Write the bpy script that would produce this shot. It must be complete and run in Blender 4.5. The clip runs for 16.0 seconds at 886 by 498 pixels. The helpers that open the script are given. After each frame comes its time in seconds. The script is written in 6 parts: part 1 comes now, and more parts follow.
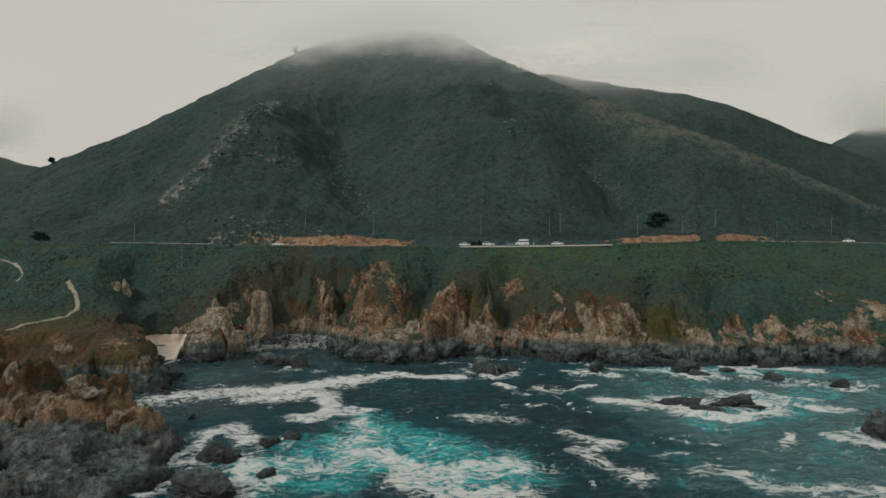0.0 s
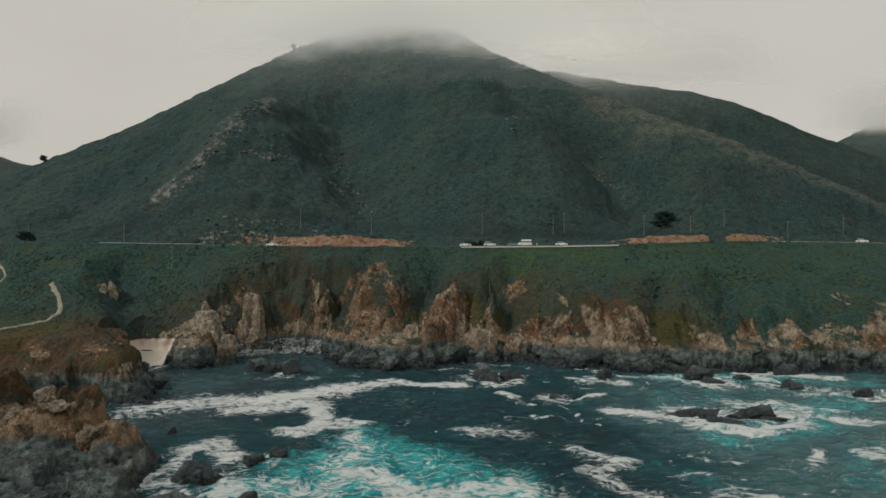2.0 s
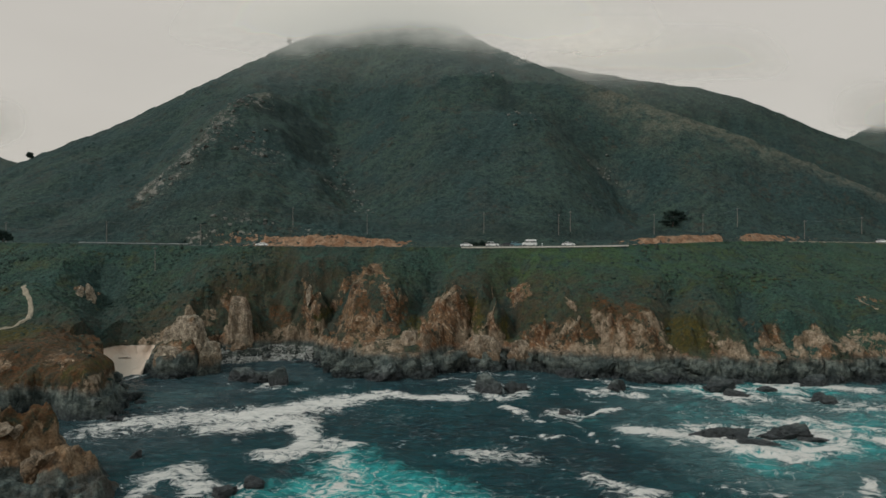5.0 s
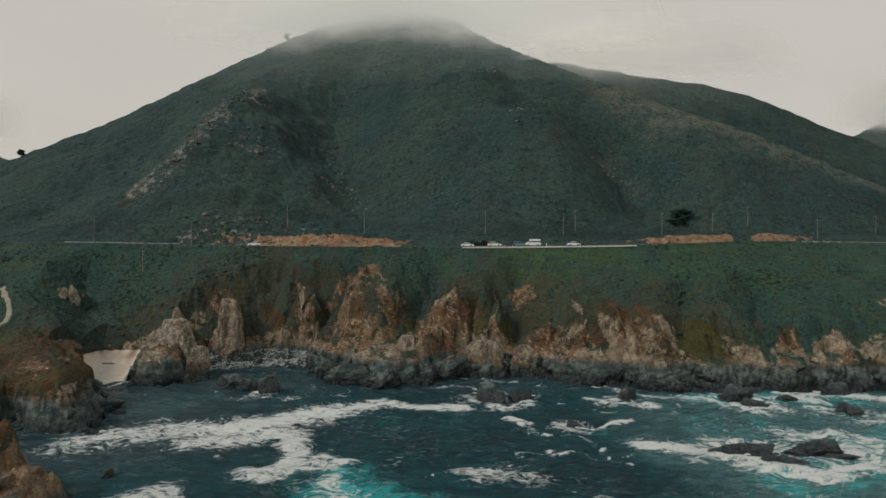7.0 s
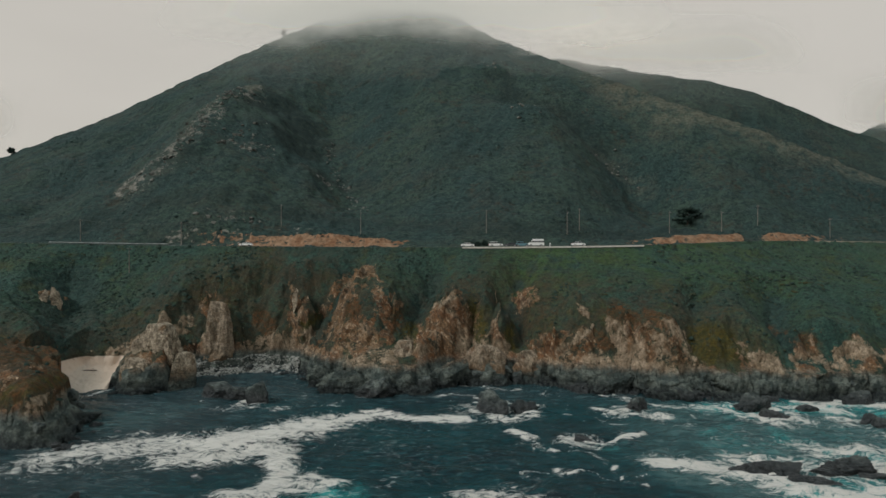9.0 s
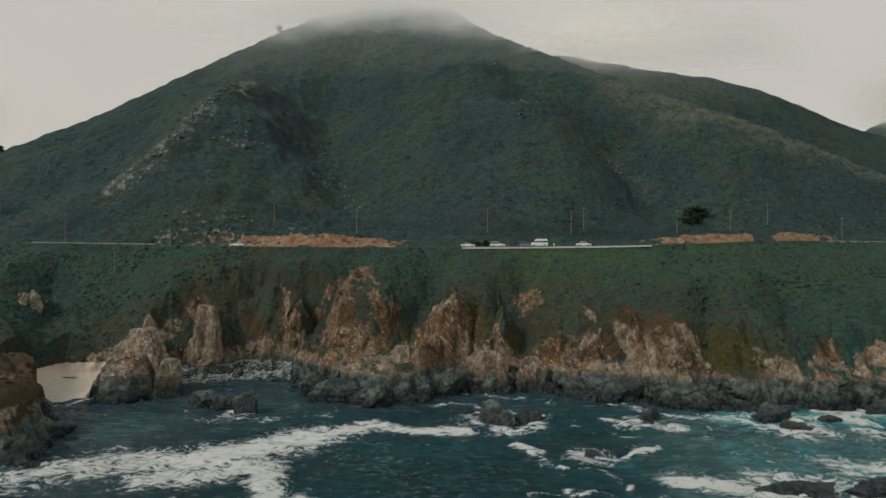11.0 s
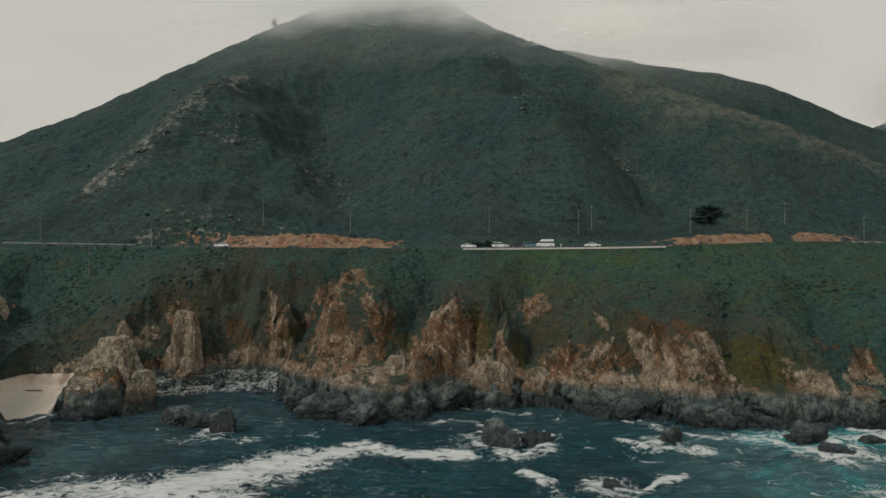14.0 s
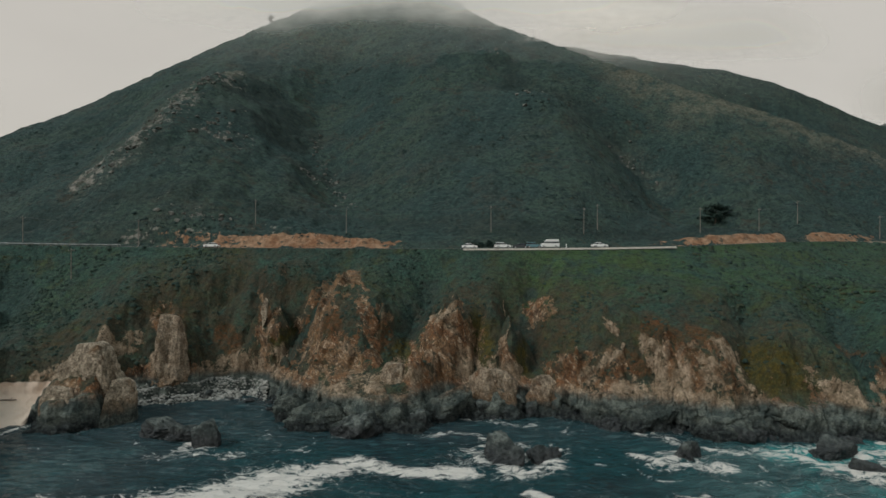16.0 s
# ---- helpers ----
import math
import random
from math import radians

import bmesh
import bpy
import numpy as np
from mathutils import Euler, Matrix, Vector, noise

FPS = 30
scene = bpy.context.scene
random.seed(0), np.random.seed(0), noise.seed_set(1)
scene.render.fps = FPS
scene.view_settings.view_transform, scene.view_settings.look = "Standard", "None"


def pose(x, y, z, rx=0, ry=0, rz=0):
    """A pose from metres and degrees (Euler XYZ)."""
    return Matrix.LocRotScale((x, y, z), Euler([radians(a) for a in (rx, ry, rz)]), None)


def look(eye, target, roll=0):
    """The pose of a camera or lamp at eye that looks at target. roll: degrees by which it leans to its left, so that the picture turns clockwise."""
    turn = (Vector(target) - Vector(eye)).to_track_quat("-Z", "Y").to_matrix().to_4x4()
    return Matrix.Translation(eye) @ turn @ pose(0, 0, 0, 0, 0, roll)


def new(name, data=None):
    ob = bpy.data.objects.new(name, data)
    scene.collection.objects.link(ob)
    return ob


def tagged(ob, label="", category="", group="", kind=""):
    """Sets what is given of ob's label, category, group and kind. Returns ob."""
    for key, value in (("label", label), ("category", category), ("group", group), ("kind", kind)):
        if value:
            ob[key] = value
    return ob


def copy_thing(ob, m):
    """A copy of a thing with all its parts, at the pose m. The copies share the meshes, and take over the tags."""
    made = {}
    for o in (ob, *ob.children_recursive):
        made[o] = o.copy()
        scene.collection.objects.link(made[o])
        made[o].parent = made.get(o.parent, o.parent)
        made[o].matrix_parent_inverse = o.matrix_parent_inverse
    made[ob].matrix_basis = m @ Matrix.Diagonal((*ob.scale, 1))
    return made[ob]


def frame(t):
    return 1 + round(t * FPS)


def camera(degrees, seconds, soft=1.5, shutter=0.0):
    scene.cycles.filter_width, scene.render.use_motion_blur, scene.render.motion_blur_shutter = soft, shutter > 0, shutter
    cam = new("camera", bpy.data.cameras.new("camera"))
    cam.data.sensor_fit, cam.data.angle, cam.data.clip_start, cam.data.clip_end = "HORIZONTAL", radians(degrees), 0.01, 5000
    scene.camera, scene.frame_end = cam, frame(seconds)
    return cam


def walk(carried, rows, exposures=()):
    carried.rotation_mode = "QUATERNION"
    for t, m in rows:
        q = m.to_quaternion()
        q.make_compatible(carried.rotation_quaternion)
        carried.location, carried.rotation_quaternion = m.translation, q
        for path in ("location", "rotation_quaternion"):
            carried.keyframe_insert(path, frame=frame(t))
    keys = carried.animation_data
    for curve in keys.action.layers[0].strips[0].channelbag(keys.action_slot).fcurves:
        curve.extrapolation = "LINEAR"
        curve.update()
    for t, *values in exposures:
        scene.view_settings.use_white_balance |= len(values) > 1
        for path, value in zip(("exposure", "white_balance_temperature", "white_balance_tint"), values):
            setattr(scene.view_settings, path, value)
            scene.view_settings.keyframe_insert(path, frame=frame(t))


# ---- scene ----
cam = camera(73.0, 16.0, soft=1.6)
METRES, EYE, TILT, LEAN, TURN = 69.0, 36.0, 0.0, 0.0, 0.0
ROWS = [
    (0.0, 0.0, 0.0, 0.0, 0.0, 0.0, -0.0),
    (0.5, 0.0013, 0.0335, 0.0017, 0.02, 0.0, -0.01),
    (1.0, 0.0024, 0.0643, 0.0026, 0.02, -0.0, -0.01),
    (1.5, 0.0025, 0.098, 0.0028, 0.03, 0.0, -0.02),
    (2.0, 0.0033, 0.1285, 0.0033, 0.04, -0.01, -0.02),
    (2.5, 0.0027, 0.1622, 0.003, 0.02, 0.01, -0.04),
    (3.0, 0.0033, 0.1924, 0.0034, 0.02, 0.02, -0.04),
    (3.5, 0.0037, 0.2254, 0.0038, 0.02, 0.01, -0.05),
    (4.0, 0.0041, 0.2552, 0.004, 0.02, 0.02, -0.06),
    (6.5, 0.0059, 0.416, 0.0083, 0.06, -0.07, -0.09),
    (7.0, 0.0073, 0.4459, 0.0084, 0.08, -0.06, -0.1),
    (7.5, 0.0089, 0.4755, 0.0091, 0.09, -0.06, -0.09),
    (8.0, 0.0093, 0.5086, 0.0105, 0.08, -0.08, -0.08),
    (8.5, 0.0108, 0.5378, 0.0114, 0.1, -0.09, -0.07),
    (9.0, 0.0122, 0.5701, 0.0125, 0.1, -0.11, -0.07),
    (11.5, 0.0076, 0.7218, 0.0146, -0.07, -0.12, -0.06),
    (12.0, 0.0082, 0.7546, 0.015, -0.08, -0.12, -0.07),
    (12.5, 0.0099, 0.784, 0.0175, -0.06, -0.16, -0.05),
    (13.0, 0.0098, 0.8162, 0.0164, -0.08, -0.1, -0.07),
    (13.5, 0.011, 0.8456, 0.017, -0.08, -0.09, -0.08),
    (14.0, 0.0115, 0.8778, 0.0177, -0.07, -0.1, -0.08),
    (14.5, 0.0119, 0.9067, 0.0177, -0.08, -0.08, -0.08),
    (15.0, 0.0118, 0.9387, 0.0182, -0.09, -0.09, -0.08),
    (15.5, 0.0119, 0.9675, 0.019, -0.08, -0.09, -0.08),
    (16.0, 0.0128, 0.9991, 0.0194, -0.08, -0.1, -0.09),
]
walk(cam, [(t, pose(0, 0, EYE, TILT, LEAN, TURN) @ pose(METRES * x, METRES * y, METRES * z, 90 + pitch, roll, yaw)) for t, x, y, z, yaw, pitch, roll in ROWS],
     exposures=[(0.0, 0.0), (16.0, 0.0)])

# ---------------------------------------------------------------- world and light
SUN_ELEVATION, SUN_TURN = 42.0, 240.0
world = bpy.data.worlds.new("overcast")
scene.world = world
world.use_nodes = True
wn, wl = world.node_tree.nodes, world.node_tree.links
wn.clear()
w_out = wn.new("ShaderNodeOutputWorld")
w_bg = wn.new("ShaderNodeBackground")
w_sky = wn.new("ShaderNodeTexSky")
w_sky.sky_type, w_sky.sun_disc = "NISHITA", False
w_sky.sun_elevation, w_sky.sun_rotation = radians(SUN_ELEVATION), radians(SUN_TURN)
w_sky.air_density, w_sky.dust_density = 1.0, 6.0
w_gain = wn.new("ShaderNodeVectorMath")
w_gain.operation = "SCALE"
w_gain.inputs["Scale"].default_value = 0.09
w_co = wn.new("ShaderNodeTexCoord")
w_map = wn.new("ShaderNodeMapping")
w_map.inputs["Scale"].default_value = (1.0, 1.0, 3.2)
w_noise = wn.new("ShaderNodeTexNoise")
w_noise.inputs["Scale"].default_value = 1.6
w_noise.inputs["Detail"].default_value = 4.0
w_ramp = wn.new("ShaderNodeValToRGB")
w_ramp.color_ramp.elements[0].position, w_ramp.color_ramp.elements[1].position = 0.34, 0.66
w_ramp.color_ramp.elements[0].color = (0.548, 0.518, 0.468, 1)
w_ramp.color_ramp.elements[1].color = (0.594, 0.564, 0.511, 1)
w_mix = wn.new("ShaderNodeMix")
w_mix.data_type = "RGBA"
w_mix.inputs["Factor"].default_value = 0.93
wl.new(w_co.outputs["Generated"], w_map.inputs["Vector"])
wl.new(w_map.outputs["Vector"], w_noise.inputs["Vector"])
wl.new(w_noise.outputs["Fac"], w_ramp.inputs["Fac"])
wl.new(w_sky.outputs["Color"], w_gain.inputs[0])
wl.new(w_gain.outputs["Vector"], w_mix.inputs["A"])
wl.new(w_ramp.outputs["Color"], w_mix.inputs["B"])
w_sep = wn.new("ShaderNodeSeparateXYZ")
w_up = wn.new("ShaderNodeMapRange")
w_up.interpolation_type = "SMOOTHSTEP"
w_up.inputs["From Min"].default_value, w_up.inputs["From Max"].default_value = 0.42, 0.8
w_zenith = wn.new("ShaderNodeMix")
w_zenith.data_type = "RGBA"
w_zenith.inputs["B"].default_value = (0.37, 0.46, 0.485, 1)
wl.new(w_co.outputs["Generated"], w_sep.inputs[0])
wl.new(w_sep.outputs["Z"], w_up.inputs["Value"])
wl.new(w_up.outputs["Result"], w_zenith.inputs["Factor"])
wl.new(w_mix.outputs["Result"], w_zenith.inputs["A"])
wl.new(w_zenith.outputs["Result"], w_bg.inputs["Color"])
w_bg.inputs["Strength"].default_value = 1.0
wl.new(w_bg.outputs["Background"], w_out.inputs["Surface"])

sun_lamp = bpy.data.lights.new("sun", "SUN")
sun_lamp.energy, sun_lamp.angle, sun_lamp.color = 1.6, radians(18), (0.98, 0.985, 0.955)
sun = new("sun", sun_lamp)
# the sun stands behind the camera's left shoulder, veiled by cloud
sun.matrix_world = look((-322, -186, 335), (0, 0, 0))

# ---------------------------------------------------------------- numeric helpers


def hashed(ix, iy, seed):
    h = (ix.astype(np.int64) * 374761393 + iy.astype(np.int64) * 668265263 + seed * 982451653) & 0x7FFFFFFF
    h = ((h ^ (h >> 13)) * 1274126177) & 0x7FFFFFFF
    return ((h ^ (h >> 16)) & 0xFFFF) / 65535.0


def vnoise(x, y, seed=0):
    """Smooth value noise in 0..1."""
    ix, iy = np.floor(x), np.floor(y)
    fx, fy = x - ix, y - iy
    fx, fy = fx * fx * fx * (fx * (fx * 6 - 15) + 10), fy * fy * fy * (fy * (fy * 6 - 15) + 10)
    a, b = hashed(ix, iy, seed), hashed(ix + 1, iy, seed)
    c, d = hashed(ix, iy + 1, seed), hashed(ix + 1, iy + 1, seed)
    return (a + (b - a) * fx) * (1 - fy) + (c + (d - c) * fx) * fy


def fbm(x, y, size, octaves=4, seed=0, gain=0.5):
    """Fractal noise about -1..1; size is the longest wave in metres."""
    total, amp, norm = 0.0, 1.0, 0.0
    for k in range(octaves):
        f = 2.03 ** k / size
        total = total + amp * (2 * vnoise(x * f + 17.3 * k, y * f - 9.1 * k, seed + k) - 1)
        norm += amp
        amp *= gain
    return total / norm * 1.5


def ridged(x, y, size, octaves=4, seed=0, gain=0.55):
    """Sharp crested noise in 0..1."""
    total, amp, norm = 0.0, 1.0, 0.0
    for k in range(octaves):
        f = 2.1 ** k / size
        total = total + amp * (1 - np.abs(2 * vnoise(x * f + 5.7 * k, y * f + 3.3 * k, seed + k) - 1)) ** 2
        norm += amp
        amp *= gain
    return total / norm


def cells(x, y, size, seed=0):
    """Distance to the nearest jittered cell centre and that cell's own random value."""
    x, y = x / size, y / size
    ix, iy = np.floor(x), np.floor(y)
    best, value = np.full(x.shape, 9.0), np.zeros(x.shape)
    for dx in (-1, 0, 1):
        for dy in (-1, 0, 1):
            cx, cy = ix + dx, iy + dy
            px, py = cx + hashed(cx, cy, seed), cy + hashed(cx, cy, seed + 7)
            d = np.hypot(px - x, py - y)
            near = d < best
            best = np.where(near, d, best)
            value = np.where(near, hashed(cx, cy, seed + 13), value)
    return best, value


def smooth(a, b, x):
    t = np.clip((x - a) / (b - a), 0, 1)
    return t * t * (3 - 2 * t)


def curve_of(x, knots):
    """A smooth curve through (x, value) knots."""
    k = np.array(knots, float)
    xs, vs = k[:, 0], k[:, 1]
    m = np.gradient(vs, xs)
    i = np.clip(np.searchsorted(xs, x) - 1, 0, len(xs) - 2)
    h = xs[i + 1] - xs[i]
    t = np.clip((x - xs[i]) / h, 0, 1)
    t2, t3 = t * t, t * t * t
    return (2 * t3 - 3 * t2 + 1) * vs[i] + (t3 - 2 * t2 + t) * h * m[i] + (3 * t2 - 2 * t3) * vs[i + 1] + (t3 - t2) * h * m[i + 1]


def line_distance(x, y, pts, closed=False):
    """Distance from points to a polyline, and how far along it (0..1) the nearest place lies."""
    pts = list(pts) + ([pts[0]] if closed else [])
    best, along = np.full(np.shape(x), 1e9), np.zeros(np.shape(x))
    n = len(pts) - 1
    for k, ((x0, y0), (x1, y1)) in enumerate(zip(pts, pts[1:])):
        dx, dy = x1 - x0, y1 - y0
        t = np.clip(((x - x0) * dx + (y - y0) * dy) / (dx * dx + dy * dy + 1e-9), 0, 1)
        d = np.hypot(x - x0 - t * dx, y - y0 - t * dy)
        near = d < best
        best = np.where(near, d, best)
        along = np.where(near, (k + t) / n, along)
    return best, along


def inside(x, y, pts):
    odd = np.zeros(np.shape(x), bool)
    for (x0, y0), (x1, y1) in zip(pts, list(pts[1:]) + [pts[0]]):
        cross = (y0 > y) != (y1 > y)
        odd ^= cross & (x < (x1 - x0) * (y - y0) / (y1 - y0 + 1e-12) + x0)
    return odd


def grid_mesh(name, X, Y, Z, masks=None, keep=None, extra=None):
    """A sheet over a grid of rows and columns; masks: up to four numbers a vertex, read by the material."""
    rows, cols = X.shape
    co = np.stack([X, Y, Z], -1).reshape(-1, 3).astype(np.float32)
    i = np.arange(rows * cols).reshape(rows, cols)
    quads = np.stack([i[:-1, :-1], i[:-1, 1:], i[1:, 1:], i[1:, :-1]], -1).reshape(-1, 4)
    if keep is not None:
        ok = keep[:-1, :-1] | keep[:-1, 1:] | keep[1:, 1:] | keep[1:, :-1]
        quads = quads[ok.reshape(-1)]
        used = np.unique(quads)
        back = np.full(rows * cols, -1)
        back[used] = np.arange(len(used))
        co, quads = co[used], back[quads]
    me = bpy.data.meshes.new(name)
    me.vertices.add(len(co))
    me.vertices.foreach_set("co", co.reshape(-1))
    me.loops.add(quads.size)
    me.loops.foreach_set("vertex_index", quads.reshape(-1).astype(np.int32))
    me.polygons.add(len(quads))
    me.polygons.foreach_set("loop_start", np.arange(0, quads.size, 4, dtype=np.int32))
    me.polygons.foreach_set("use_smooth", np.ones(len(quads), bool))
    me.update(calc_edges=True)
    if masks is not None:
        m = np.stack([np.broadcast_to(a, X.shape) for a in masks] + [np.ones(X.shape)] * (4 - len(masks)), -1).reshape(-1, 4).astype(np.float32)
        if keep is not None:
            m = m[used]
        at = me.attributes.new("cover", "FLOAT_COLOR", "POINT")
        at.data.foreach_set("color", m.reshape(-1))
    for key, values in (extra or {}).items():
        b = values.reshape(-1).astype(np.float32)
        at = me.attributes.new(key, "FLOAT", "POINT")
        at.data.foreach_set("value", b if keep is None else b[used])
    return me


def part(name, bm, material, parent, label=""):
    """One bmesh as one mesh object under a thing or a part."""
    me = bpy.data.meshes.new(name)
    bm.to_mesh(me)
    bm.free()
    ob = new(name, me)
    if material:
        me.materials.append(material)
    ob.parent = parent
    if label:
        ob["label"] = label
    return ob


# ---------------------------------------------------------------- materials
class Nodes:
    """Short hand for building a node material."""

    def __init__(self, name):
        self.mat = bpy.data.materials.new(name)
        self.mat.use_nodes = True
        self.t = self.mat.node_tree
        self.t.nodes.clear()
        self.out = self.t.nodes.new("ShaderNodeOutputMaterial")
        self.bsdf = self.t.nodes.new("ShaderNodeBsdfPrincipled")
        self.t.links.new(self.bsdf.outputs[0], self.out.inputs["Surface"])
        self.pos = self.t.nodes.new("ShaderNodeNewGeometry").outputs["Position"]

    def node(self, kind, **inputs):
        n = self.t.nodes.new(kind)
        for k, v in inputs.items():
            self.set(n.inputs[k.replace("_", " ")], v)
        return n

    def set(self, socket, v):
        if isinstance(v, bpy.types.NodeSocket):
            self.t.links.new(v, socket)
        else:
            socket.default_value = (*v, 1.0) if isinstance(v, tuple) and len(v) == 3 and socket.type == "RGBA" else v

    def noise(self, scale, detail=4.0, rough=0.55, stretch=(1, 1, 1), vector=None):
        m = self.node("ShaderNodeMapping", Vector=vector or self.pos, Scale=stretch)
        return self.node("ShaderNodeTexNoise", Vector=m.outputs[0], Scale=scale, Detail=detail, Roughness=rough).outputs["Fac"]

    def voronoi(self, scale, stretch=(1, 1, 1), feature="F1", out="Distance"):
        m = self.node("ShaderNodeMapping", Vector=self.pos, Scale=stretch)
        n = self.node("ShaderNodeTexVoronoi", Vector=m.outputs[0], Scale=scale)
        n.feature = feature
        return n.outputs[out]

    def step(self, value, lo, hi):
        n = self.node("ShaderNodeMapRange", Value=value)
        n.interpolation_type = "SMOOTHSTEP"
        n.inputs["From Min"].default_value, n.inputs["From Max"].default_value = lo, hi
        return n.outputs["Result"]

    def maths(self, op, a, b=0.0):
        n = self.t.nodes.new("ShaderNodeMath")
        n.operation = op
        self.set(n.inputs[0], a)
        self.set(n.inputs[1], b)
        return n.outputs[0]

    def mix(self, fac, a, b, blend="MIX"):
        n = self.t.nodes.new("ShaderNodeMix")
        n.data_type, n.blend_type = "RGBA", blend
        self.set(n.inputs["Factor"], fac)
        self.set(n.inputs["A"], a)
        self.set(n.inputs["B"], b)
        return n.outputs["Result"]

    def cover(self):
        n = self.t.nodes.new("ShaderNodeAttribute")
        n.attribute_name = "cover"
        s = self.t.nodes.new("ShaderNodeSeparateColor")
        self.t.links.new(n.outputs["Color"], s.inputs[0])
        return s.outputs[0], s.outputs[1], s.outputs[2], n.outputs["Alpha"]

    def scalar(self, name):
        n = self.t.nodes.new("ShaderNodeAttribute")
        n.attribute_name = name
        return n.outputs["Fac"]

    def height(self):
        s = self.t.nodes.new("ShaderNodeSeparateXYZ")
        self.t.links.new(self.pos, s.inputs[0])
        return s.outputs[2]

    def grained(self, color, scale):
        """Small light and dark flecks over a colour."""
        tone = self.mix(self.step(self.noise(scale, 6, 0.8), 0.34, 0.66), (0.62, 0.62, 0.62), (1.38, 1.38, 1.38))
        return self.mix(1.0, color, tone, "MULTIPLY")

    def done(self, color, rough=0.9, bump=None, strength=0.5, distance=0.3, spec=0.2, grain=0.0):
        if grain:
            color = self.grained(color, grain)
        self.set(self.bsdf.inputs["Base Color"], color)
        self.set(self.bsdf.inputs["Roughness"], rough)
        self.bsdf.inputs["Specular IOR Level"].default_value = spec
        if bump is not None:
            b = self.node("ShaderNodeBump", Height=bump, Strength=strength, Distance=distance)
            self.t.links.new(b.outputs[0], self.bsdf.inputs["Normal"])
        return self.mat


def rock_colours(n, lift=None, orange=0.0, mantle=0.6):
    """Banded coastal granite: pale tan and orange faces with dark cracks, dark wet feet at the waterline."""
    z = n.height()
    big = n.noise(0.10, 5, 0.6)
    warm = n.mix(n.step(big, 0.46 - orange, 0.62 - orange), (0.205, 0.125, 0.068), (0.185, 0.084, 0.037))
    pale = n.mix(n.step(n.noise(0.22, 6, 0.7), 0.5, 0.64), warm, (0.275, 0.2, 0.135))
    turn = n.node("ShaderNodeMapping", Vector=n.pos, Rotation=(0.0, 0.6, 0.3))
    streak = n.noise(0.55, 8, 0.75, (1, 1, 0.32), turn.outputs[0])
    face = n.mix(n.maths("MULTIPLY", n.step(streak, 0.52, 0.38), 0.85), pale, (0.062, 0.047, 0.034))
    face = n.mix(n.step(n.noise(0.8, 7, 0.75), 0.6, 0.68), face, (0.042, 0.046, 0.03))
    face = n.mix(n.maths("MULTIPLY", n.step(n.noise(1.7, 7, 0.78, (1, 1, 0.5), turn.outputs[0]), 0.48, 0.38), 0.7), face, (0.075, 0.055, 0.038))
    face = n.mix(n.maths("MULTIPLY", n.step(n.noise(1.1, 7, 0.75, (1, 1, 0.4), turn.outputs[0]), 0.54, 0.62), 0.8), face, (0.5, 0.38, 0.27))
    wob_c = n.node("ShaderNodeTexNoise", Vector=n.pos, Scale=0.8, Detail=3.0).outputs["Color"]
    crack_p = n.node("ShaderNodeVectorMath")
    crack_p.operation = "MULTIPLY_ADD"
    n.t.links.new(wob_c, crack_p.inputs[0])
    crack_p.inputs[1].default_value = (2.2, 2.2, 2.2)
    n.t.links.new(n.pos, crack_p.inputs[2])
    crack_m = n.node("ShaderNodeMapping", Vector=crack_p.outputs[0], Scale=(0.75, 0.75, 0.34))
    crack_v = n.node("ShaderNodeTexVoronoi", Vector=crack_m.outputs[0], Scale=1.0)
    crack_v.feature = "DISTANCE_TO_EDGE"
    crack = n.step(crack_v.outputs["Distance"], 0.07, 0.0)
    face = n.mix(n.maths("MULTIPLY", crack, 0.6), face, (0.04, 0.032, 0.025))
    herb = n.mix(n.step(n.noise(0.3, 6, 0.7), 0.42, 0.58), (0.034, 0.038, 0.021), (0.068, 0.035, 0.018))
    tuft = n.maths("MAXIMUM", n.step(n.noise(0.2, 7, 0.75), 0.46, 0.525), n.step(n.noise(0.75, 6, 0.7), 0.6, 0.66))
    face = n.mix(n.maths("MULTIPLY", n.maths("MULTIPLY", tuft, n.step(z, 6.0, 11.0)), mantle), face, herb)
    grey = n.mix(n.step(n.noise(0.35, 7, 0.68), 0.38, 0.64), (0.046, 0.061, 0.057), (0.15, 0.17, 0.148))
    grey = n.mix(n.maths("MULTIPLY", n.step(n.noise(0.7, 8, 0.75, (0.6, 1, 1.6)), 0.5, 0.4), 0.7), grey, (0.028, 0.036, 0.035))
    wob = n.maths("ADD", z, n.maths("MULTIPLY", n.maths("SUBTRACT", n.noise(0.22, 5, 0.6), 0.5), 5.0))
    if lift is not None:
        wob = n.maths("ADD", wob, n.maths("SUBTRACT", n.maths("MULTIPLY", lift, 9.0), -0.2))
    low = n.mix(n.step(wob, 4.8, 7.8), grey, face)
    wet = n.mix(n.step(n.noise(1.3, 5, 0.65), 0.4, 0.65), (0.014, 0.019, 0.021), (0.06, 0.07, 0.068))
    return n.mix(n.step(wob, 0.6, 3.4), wet, low)


